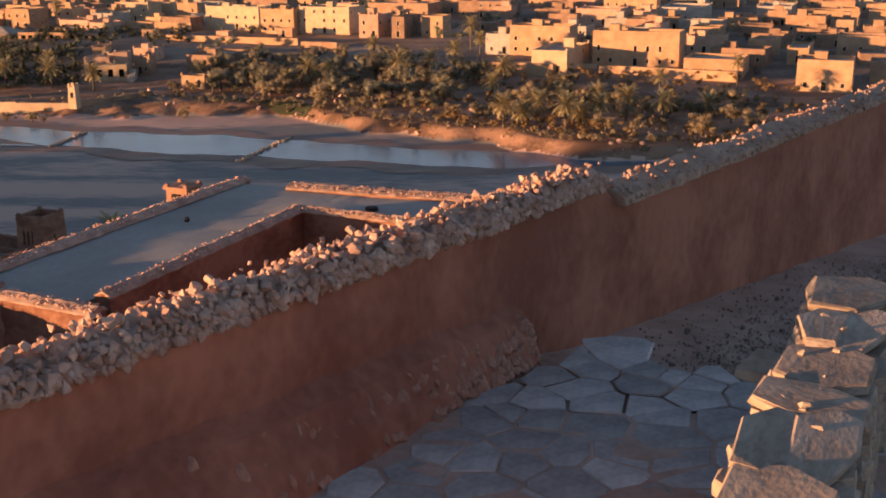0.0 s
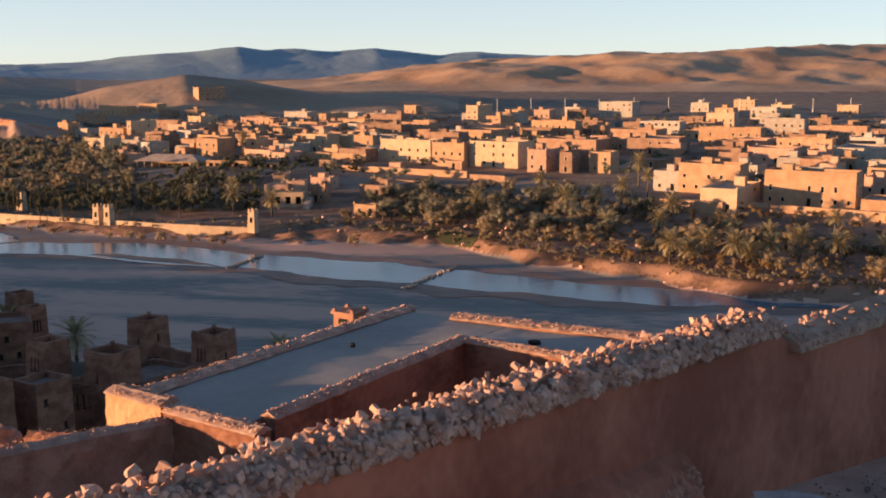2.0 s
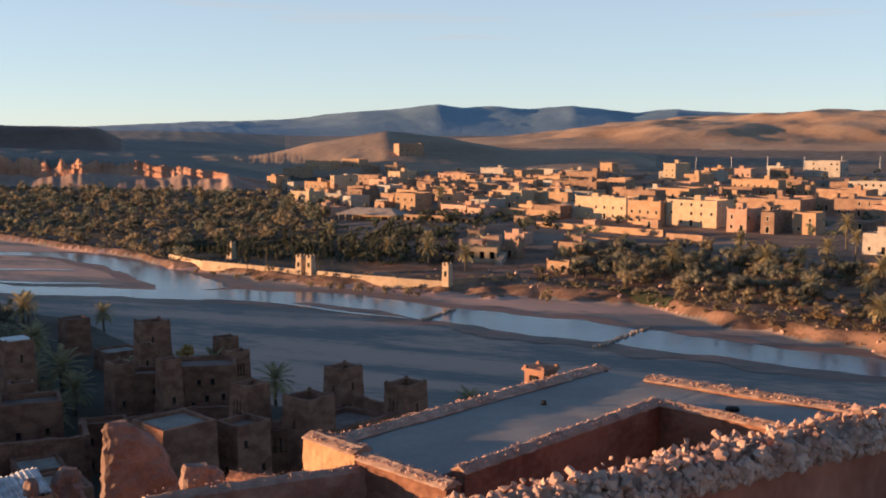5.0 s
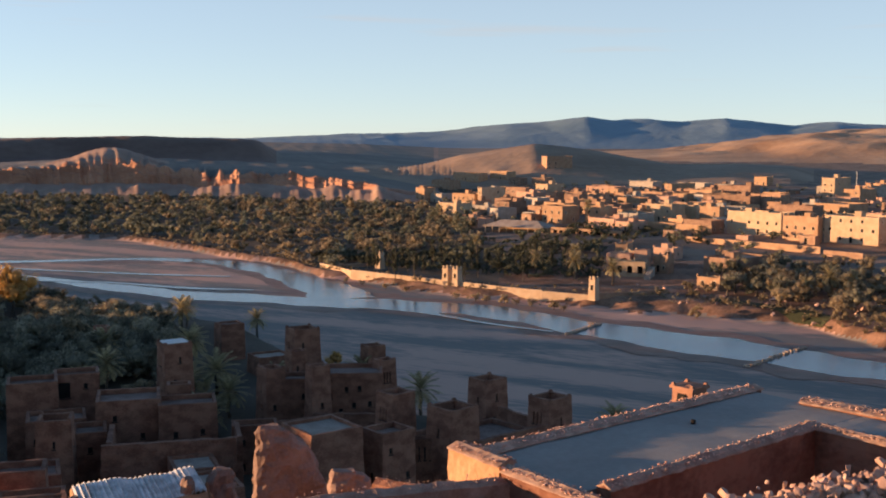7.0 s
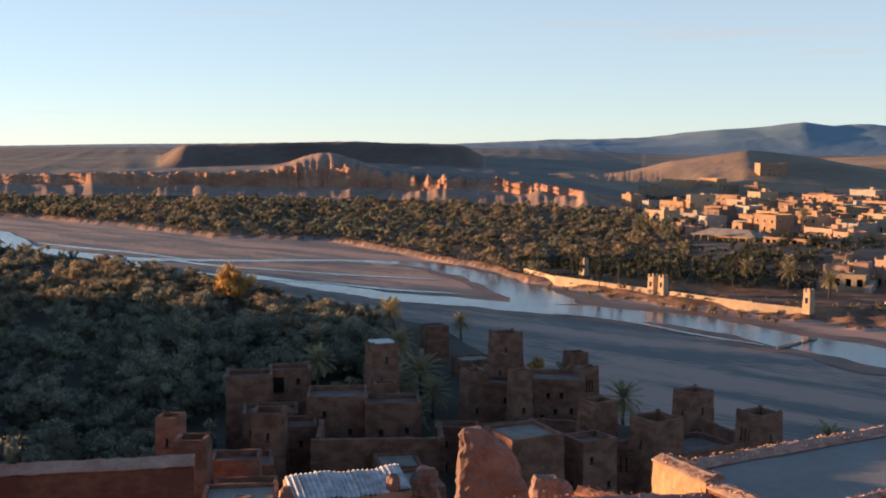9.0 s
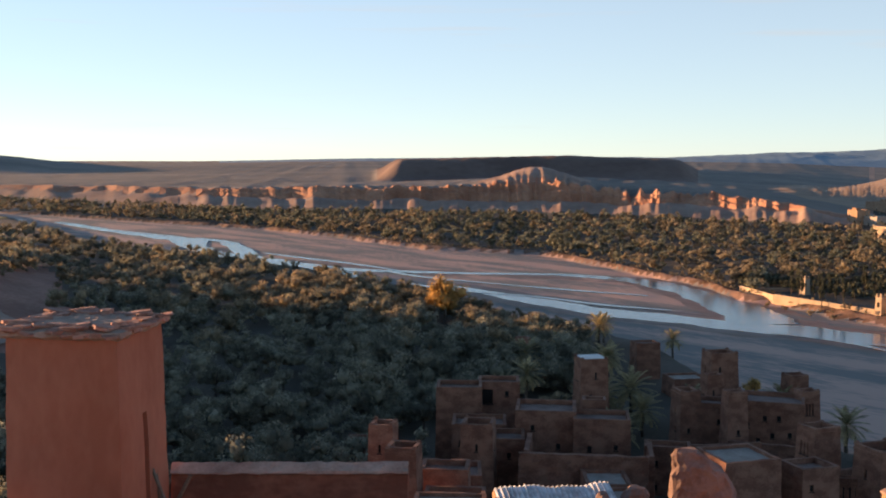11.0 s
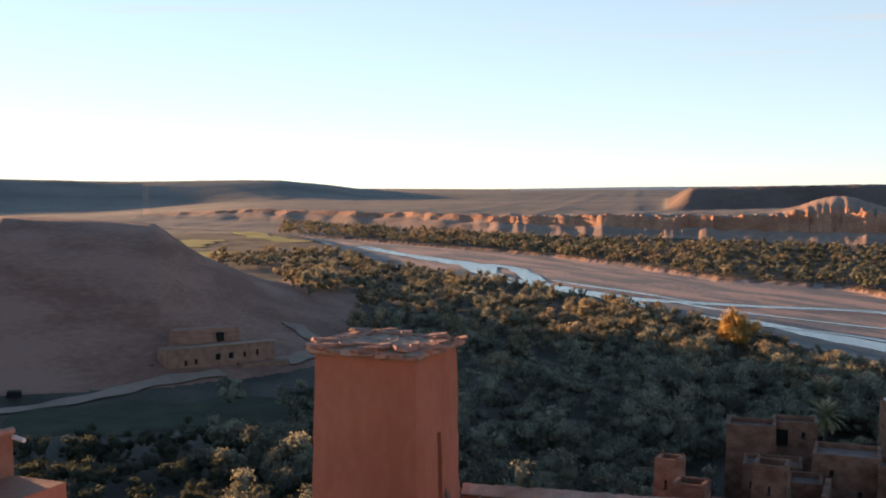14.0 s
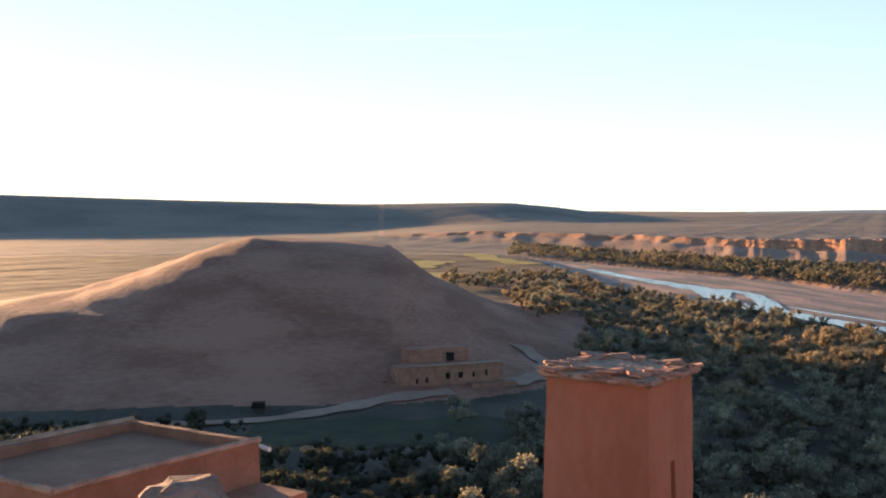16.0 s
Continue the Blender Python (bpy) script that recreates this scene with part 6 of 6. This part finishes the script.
patch = scatter(330, 71, 101, lambda az: 100, lambda az: 198, lambda az, r, x, y, q: not (74 < az < 88 and r > 168), (0.5, 1.1), 7)
# dark cypress leaf colour puts shade into these bushes
thicket("field_bushes", "bushes darkened for shade round the meadow", M_CYPRESS, patch, MID[:4])
shore = scatter(160, 44, 50, lambda az: near_r(az) - 40, lambda az: near_r(az), lambda az, r, x, y, q: True, (0.4, 0.8), 8)
thicket("shore_scrub", "dry scrub at the edge of the river bed", M_BUSH, shore, LOWB)
dry = scatter(230, -16, 3.5, lambda az: far_r(az) + 3, lambda az: far_r(az) + 78, lambda az, r, x, y, q: True, (0.25, 0.85), 9)
thicket("dry_shrubs", "tan and golden dry shrubs on the sunlit red bank", M_DRY, dry, LOWB)
reeds = scatter(260, -16, 14, lambda az: far_r(az) + 1, lambda az: far_r(az) + 8, lambda az, r, x, y, q: True, (0.2, 0.5), 10)
thicket("reeds", "low green-gold reeds at the water edge", M_BUSH, reeds, LOWB)

# ---- garden wall, crossings, and single things across the valley ----
garden_wall = thing("garden_wall", Matrix.Identity(4), "long low whitewashed mud wall along the river garden", "wall")
GW = [(-200, 284), (-180, 272), (-164, 268.5), (-144.5, 264.5)], [(-138.5, 262.5), (-125, 259.5), (-112, 258), (-98.5, 257)], [(-97, 257.5), (-90, 264), (-84, 275)], [(-200, 284), (-188, 296), (-176, 305)]
for k, run in enumerate(GW):
    for (x0, y0), (x1, y1) in zip(run[:-1], run[1:]):
        z = max(ground_at(x0 + (x1 - x0) * u, y0 + (y1 - y0) * u) for u in (0, 0.25, 0.5, 0.75, 1))
        part("wall_panel", ragged("wall_panel", x0, y0, x1, y1, z - 2.5, z + 1.0, 0.5, ADOBE["cream"] if k < 2 else ADOBE["adobe"], 200 + k, 2.0, 0.06, 1.5), None, garden_wall)


def gate_tower(x, y, h, w):
    e = thing("gate_tower", pose(x, y, ground_at(x, y) - 0.3, 0, 0, -14), "slender pale garden gate tower with stepped merlons", "tower", "garden gate towers")
    s = Shape()
    s.box(-w / 2, -w / 2, 0, w / 2, w / 2, h - 0.9, w * 0.1, w * 0.1)
    part("shaft", s, ADOBE["cream"], e)
    s = Shape()
    t = w * 0.42
    s.box(-t, -t, h - 0.898, t, t, h - 0.55)
    part("cornice", s, ADOBE["cream"], e)
    for a in (-1, 1):
        for b in (-1, 1):
            s = Shape()
            s.box(a * t * 0.72 - 0.28, b * t * 0.72 - 0.28, h - 0.552, a * t * 0.72 + 0.28, b * t * 0.72 + 0.28, h + 0.3, 0.12, 0.12)
            part("merlon", s, ADOBE["cream"], e)
    # dark block painted as the shade of a recess
    s = Shape()
    s.box(-0.25, -w / 2 - 0.02, h * 0.45, 0.25, -w / 2 + 0.12, h * 0.68)
    part("niche", s, M_DARK, e)


gate_tower(-142.9, 263.4, 5.6, 2.3)
gate_tower(-139.4, 262.6, 5.5, 2.2)
gate_tower(-97.6, 257.2, 5.8, 2.2)
gate_tower(-180.5, 288.5, 5.6, 2.3)

st = random.Random(31)
for (x0, y0), (x1, y1) in (((-88, 216), (-86.5, 233)), ((-46.5, 201), (-40.5, 227))):
    n = 15
    for k in range(n):
        u = (k + 0.5) / n
        me = SLABS[k % 8]
        ob = new("stepping_stone", me)
        s = st.uniform(1.0, 1.5)
        ob.matrix_world = Matrix.LocRotScale((x0 + (x1 - x0) * u + st.uniform(-0.3, 0.3), y0 + (y1 - y0) * u, 0.18), Euler((0, 0, st.uniform(0, 6))), (s, s * 0.8, 1.2))
        tagged(ob, "flat pale stepping stone set across the shallow river", "stone", "stepping stones")

# rocks on the banks and bed
for k in range(70):
    az = st.uniform(-13, 22)
    r = far_r(az) + st.uniform(-1, 30)
    x, y = polar(az, r)
    if not free(x, y):
        continue
    ob = new("boulder", ROCKS[k % 12])
    s = st.uniform(0.5, 1.8)
    ob.matrix_world = Matrix.LocRotScale((x, y, ground_at(x, y) + 0.1 * s), Euler((st.uniform(0, 6), st.uniform(0, 6), 0)), (s, s * 0.9, s * 0.6))
    tagged(ob, "tan boulder lying on the sandy river bank", "boulder", "bank boulders")

# restaurant with a wide hipped roof
inn = thing("restaurant", pose(-177, 386, 5.6, 0, 0, -6), "open garden restaurant under a wide hipped pale roof", "building")
s = Shape()
s.box(-13.5, -6, 2.7, 13.5, 6, 4.9, 5.5, 5.2)
s.box(-13.8, -6.3, 2.5, 13.8, 6.3, 2.698)
part("roof", s, M_ROOF, inn, "hipped pale dusty roof")
s = Shape()
s.box(-12, 4.5, -0.5, 12, 5.5, 2.6)
part("back_wall", s, ADOBE["ochre"], inn)
for k in range(9):
    s = Shape()
    s.box(-12.8 + 3.2 * k - 0.18, -5.6, -0.5, -12.8 + 3.2 * k + 0.18, -5.25, 2.52)
    part("post", s, ADOBE["cream"], inn)
terrace = thing("garden_terrace", pose(-147, 378, 5.6, 0, 0, -8), "arcaded terrace wall with a row of dark arches", "terrace")
s = Shape()
at = s.facade((-15, 0, 0), (1, 0), 30, 3.3, [(2 + 2.6 * k, 0.3, 1.7, 2.0) for k in range(11)], depth=0.8)
s.quad(at(0, 3.3), at(30, 3.3), at(30, 3.3, 1.0), at(0, 3.3, 1.0))
part("arcade", s, ADOBE["ochre"], terrace)
# near-black block fills the arches with painted shade
s = Shape()
s.box(-15, 0.8, -0.5, 15, 6, 3.28)
part("room", s, M_DARK, terrace)
for k, (x, y, w, d, h, tone, tr_a) in enumerate(((-104.5, 313, 5, 4, 5.2, "cream", -15), (-113, 325, 3.4, 9, 3.0, "cream", -5), (-118, 338, 4, 10, 3.2, "ochre", 8), (-94, 306, 3, 3, 5.8, "adobe", -20), (-101, 330, 7, 6, 4.0, "pink", -12))):
    house(x, y, ground_at(x, y) - 0.4, w, d, h, tone, tr_a)

# garden villa with arched terraces stepping down to the river wall
villa = thing("villa", pose(-101.5, 297.0, 3.6, 0, 0, 4), "cream-rendered villa with arched terrace and stepped roofs", "house")
for _x0, _y0, _w, _d, _h, _arches in ((-5, 0, 9, 4, 3.7, 3), (-8.5, 3.98, 7, 5, 5.4, 2), (-1, 6, 4, 4, 6.4, 0)):
    s = Shape()
    for _o, _u, _n, _k in (((_x0, _y0), (1, 0), _w, _arches), ((_x0 + _w, _y0), (0, 1), _d, 0), ((_x0 + _w, _y0 + _d), (-1, 0), _w, 0), ((_x0, _y0 + _d), (0, -1), _d, 0)):
        holes = [(_n * (q + 0.5) / _k, _h - 2.4, 1.5, 2.1) for q in range(_k)]
        at = s.facade((*_o, -1), _u, _n, _h + 1, holes, depth=0.6)
        s.quad(at(0, _h + 1), at(_n, _h + 1), at(_n - 0.3, _h + 1, 0.3), at(0.3, _h + 1, 0.3))
        s.quad(at(0.3, _h + 1, 0.3), at(_n - 0.3, _h + 1, 0.3), at(_n - 0.3, _h + 0.4, 0.3), at(0.3, _h + 0.4, 0.3))
    part("wall", s, ADOBE["cream" if _arches == 3 else "pink"], villa)
    s = Shape()
    s.box(_x0 + 0.3, _y0 + 0.3, _h - 0.8, _x0 + _w - 0.3, _y0 + _d - 0.3, _h - 0.58)
    part("roof", s, M_ROOF, villa)
    if _arches:
        # the arcade's inner shade is put into this wall's near-black colour
        s = Shape()
        s.box(_x0 + 0.4, _y0 + 1.2, -0.8, _x0 + _w - 0.4, _y0 + 1.4, _h - 0.85)
        part("back_wall", s, M_DARK, villa, "back of the arcade, coloured near black for shade")
for k in range(6):
    s = Shape()
    s.box(4.3, -2.5 + 0.9 * k, -1, 6.1, -1.6 + 0.9 * k, 0.2 + 0.4 * k)
    part("step", s, ADOBE["pale"], villa)

# walls before the right-hand houses and the orchard
for k, (x0, y0, x1, y1, h, tone) in enumerate(((30, 287, 62, 272, 2.6, "ochre"), (-108, 372, -60, 356, 2.2, "ochre"), (-142, 408, -105, 396, 3.8, "ochre"), (-58, 350, -46, 346, 2.0, "adobe"), (2, 292, 18, 286, 3.2, "ochre"), (-90, 345, -70, 338, 1.6, "adobe"), (8, 300, 30, 293, 1.6, "cream"))):
    e = thing("yard_wall", Matrix.Identity(4), "long ochre mud yard wall below the houses", "wall", "yard walls")
    z = min(ground_at(x0, y0), ground_at(x1, y1))
    part("wall_panel", ragged("wall_panel", x0, y0, x1, y1, z - 1.5, z + h, 0.5, ADOBE[tone], 220 + k, 2.5, 0.06, 1.5), None, e)

# fort on the hill
fort = thing("hilltop_fort", pose(-305, 726, 19.5, 0, 0, 40), "square sunlit fort house on the bare hill", "building")
body(fort, 19, 13, 10.2, "adobe", (openings(13, 9, rng), [], [], []), lean=0.2, horns=True)

# farmhouse cut into the foot of the rock hill
farm = thing("farmhouse", pose(-223.5, 50.6, 3.4, 0, 0, 102), "long low brown farmhouse built against the rock hill", "house")
s = Shape()
FARM_HOLES = [(4.0, 2.7, 0.7, 1.1), (6.2, 2.8, 0.7, 1.1), (11.0, 3.3, 1.1, 1.3), (14.0, 3.3, 1.1, 1.3), (17.0, 3.4, 0.6, 1.1), (20.0, 3.5, 0.6, 1.3)]
at = s.facade((-12, -2.5, -0.5), (1, 0), 24, 6.2, FARM_HOLES, depth=0.4, lean=0.15)
s.quad(at(0, 6.2), at(24, 6.2), at(24, 6.2, 5.0), at(0, 6.2, 5.0))
s.quad(at(24, 0), at(24, 0, 5.0), at(24, 6.2, 5.0), at(24, 6.2))
s.quad(at(0, 0, 5.0), at(0, 0), at(0, 6.2), at(0, 6.2, 5.0))
part("wall", rough_mesh("wall", s, M_WESTWALL, 1.5, 0.12, 3.0, 2), None, farm)
for c, sill, w, h in FARM_HOLES:
    q = Shape()
    q.box(c - 12 - w / 2, -2.05, sill - 0.5, c - 12 + w / 2, -1.9, sill - 0.5 + h)
    part("window", q, M_DARK, farm)
s = Shape()
s.box(-10.5, -2.75, 5.72, 12.3, -1.2, 5.98, 0.1, 0.1)
part("roof_edge", rough_mesh("roof_edge", s, LAND[10], 1.2, 0.08, 1.6, 4), None, farm, "pale dusty roof edge")
s = Shape()
s.box(-8, 2.52, 0, 7, 8, 8.6, 0.6, 0.8)
part("rear_room", rough_mesh("rear_room", s, LAND[3], 1.4, 0.3, 2.6, 5), None, farm, "rock-cut rear wall stepping up the slope")
# black block stands for the dark inside the doorway
s = Shape()
s.box(1.2, 2.3, 5.9, 2.6, 3.4, 7.6)
part("door", s, M_DARK, farm, "dark doorway onto the roof")
s = Shape()
s.box(3, -5.4, -2.5, 14, -2.52, 1.9, 0.2, 0.2)
part("annex", rough_mesh("annex", s, M_WESTWALL, 1.4, 0.12, 2.0, 6), None, farm, "lower mud terrace before the house")
s = Shape()
s.box(-12, -3.6, -1.5, 3, -3.2, 0.6)
part("yard_wall", rough_mesh("yard_wall", s, M_WESTWALL, 1.5, 0.12, 2.0, 7), None, farm)
# solid block coloured near black as the shade under a shelter
s = Shape()
s.box(-14.6, 0.0, 0, -12.2, 3, 2.6, 0.3, 0.3)
part("shelter", rough_mesh("shelter", s, M_DARK, 1.4, 0.1, 2.0, 8), None, farm, "near-black block for an open shelter's shade at the house end")


def lane(name, pts, width, material, label, category, lift=0.12):
    """A strip that follows the ground."""
    s = Shape()
    fine = []
    for (x0, y0), (x1, y1) in zip(pts[:-1], pts[1:]):
        for u in np.linspace(0, 1, 10, endpoint=False):
            fine.append((x0 + (x1 - x0) * u, y0 + (y1 - y0) * u))
    fine.append(pts[-1])
    for k, (x, y) in enumerate(fine):
        ax, ay = fine[max(k - 1, 0)]
        bx, by = fine[min(k + 1, len(fine) - 1)]
        q = math.hypot(bx - ax, by - ay)
        nx, ny = -(by - ay) / q, (bx - ax) / q
        w = width * (1 + 0.2 * math.sin(k * 0.9))
        for o in (-0.5, -0.25, 0, 0.25, 0.5):
            px, py = x + nx * w * o, y + ny * w * o
            s.v.append((px, py, ground_at(px, py) + lift))
        if k:
            i = 5 * k
            s.f += [(i - 5 + q, i + q, i + q + 1, i - 4 + q) for q in range(4)]
    return tagged(new(name, s.mesh(name, material)), label, category, kind="structure")


lane("road", [(-197, -45), (-199, -20), (-201, 5), (-206, 20), (-212, 34), (-216, 50)], 4.0, LAND[10], "pale dusty track along the hill foot", "road", 0.3)
lane("track", [(-222, 64), (-232, 74), (-246, 80), (-262, 78)], 5.0, LAND[10], "pale dusty track rounding the hill", "road", 0.3)
lane("meadow", [(-192, 8), (-188, 30), (-184, 58)], 26.0, M_GRASS, "dark green meadow with shade in its grass colour", "field", 0.15)
lane("crop_field", [(-560, 112), (-600, 128), (-640, 140)], 26.0, M_FIELD, "yellow-green crop field lit by the sun", "field", 0.3)
lane("crop_field", [(-690, 130), (-740, 150), (-780, 170)], 30.0, M_FIELD, "yellow-green crop field lit by the sun", "field", 0.3)
lane("crop_field", [(-720, 220), (-800, 215), (-900, 225)], 22.0, M_FIELD, "yellow-green crop strip by the river", "field", 0.3)
lane("crop_field", [(-455, 40), (-500, 30), (-540, 25)], 30.0, M_FIELD, "yellow-green crop field behind the rock hill", "field", 0.3)
lane("grass_bank", [(-70, 268), (-55, 263), (-40, 252)], 5.0, M_GRASS, "narrow strip of green grass under the bushes", "field", 0.15)

# fallen lintel cave openings on the hill face: near-black blocks for their inner dark
for x, y, z, w, h in ((-209.0, 10.5, 3.7, 2.6, 1.1),):
    s = Shape()
    s.box(-w / 2, -0.6, 0, w / 2, 1.6, h, 0.15, 0.1)
    e = new("cave_opening", s.mesh("cave_opening", M_DARK))
    e.matrix_world = pose(x, y, z, 0, 0, 82)
    tagged(e, "dark cave opening in the red rock foot", "cave", "cave openings")

# poles along the road behind the village
for k in range(13):
    az = -13 + 1.75 * k
    x, y = polar(az, 790 + 12 * math.sin(k))
    e = thing("power_pole", pose(x, y, ground_at(x, y) - 0.3), "thin pale power pole behind the village", "pole", "power poles")
    s = Shape()
    s.tube([(0, 0, 0), (0, 0, 9.5)], [0.2, 0.14], 6)
    part("mast", s, M_WHITE, e)
    s = Shape()
    s.box(-0.8, -0.06, 8.8, 0.8, 0.06, 8.92)
    part("crossarm", s, M_WHITE, e)

# parked van in the village
van = thing("van", pose(-14, 520, ground_at(-14, 520), 0, 0, -15), "white minibus parked among the houses", "van")
s = Shape()
s.box(-2.8, -1.0, 0.5, 2.8, 1.0, 1.4, 0.03, 0.03)
s.box(-2.78, -0.95, 1.398, 2.3, 0.95, 2.4, 0.15, 0.12)
part("body", s, M_WHITE, van)
s = Shape()
s.box(-2.5, -1.02, 1.5, 2.1, -0.9, 2.1)
part("windows", s, M_DARK, van)
for x in (-1.8, 1.8):
    for y in (-0.9, 0.9):
        s = Shape()
        s.tube([(x, y - 0.12, 0.4), (x, y + 0.12, 0.4)], [0.4, 0.4], 12)
        part("wheel", s, M_DARK, van)

# more of the village, where roofs crowd together
fill = random.Random(404)
added = 0
tries = 0
while added < 175 and tries < 6000:
    tries += 1
    az = fill.uniform(-20, 27) if added < 85 else fill.uniform(-20, -3) if added < 120 else fill.uniform(13, 27)
    r = fill.uniform(400, 740) if added < 85 else fill.uniform(300, 470) if added < 120 else fill.uniform(410, 640)
    x, y = polar(az, r)
    w, d, h = fill.uniform(6, 15), fill.uniform(6, 12), fill.uniform(3.6, 6.6)
    if all((x - a) ** 2 + (y - b) ** 2 > (c + w / 2 + 1) ** 2 for a, b, c in HOUSES):
        house(x, y, ground_at(x, y) - 0.5, w, d, h, fill.choice(("adobe", "brown", "brown", "ochre", "pale", "pink", "adobe")), TURN + fill.uniform(-9, 9))
        added += 1

# low sheds and walled yards that crowd between the houses
small = random.Random(91)
added = 0
tries = 0
while added < 90 and tries < 6000:
    tries += 1
    x, y = polar(small.uniform(-18, 26), small.uniform(380, 680))
    w, d, h = small.uniform(4, 9), small.uniform(3, 7), small.uniform(2.2, 3.4)
    if all((x - a) ** 2 + (y - b) ** 2 > (c + w / 2) ** 2 for a, b, c in HOUSES):
        HOUSES.append((x, y, w / 2))
        e = thing("shed", pose(x, y, ground_at(x, y) - 0.4, 0, 0, TURN + small.uniform(-12, 12)), "low mud-walled shed between village houses", "shed", "village sheds")
        body(e, w, d, h, small.choice(("adobe", "brown", "brown", "pink")), ([(w * 0.4, 0.45, 1.1, 2.1)] if h > 2.9 else [], [], [], []), lean=0.05, parapet=0.25)
        added += 1
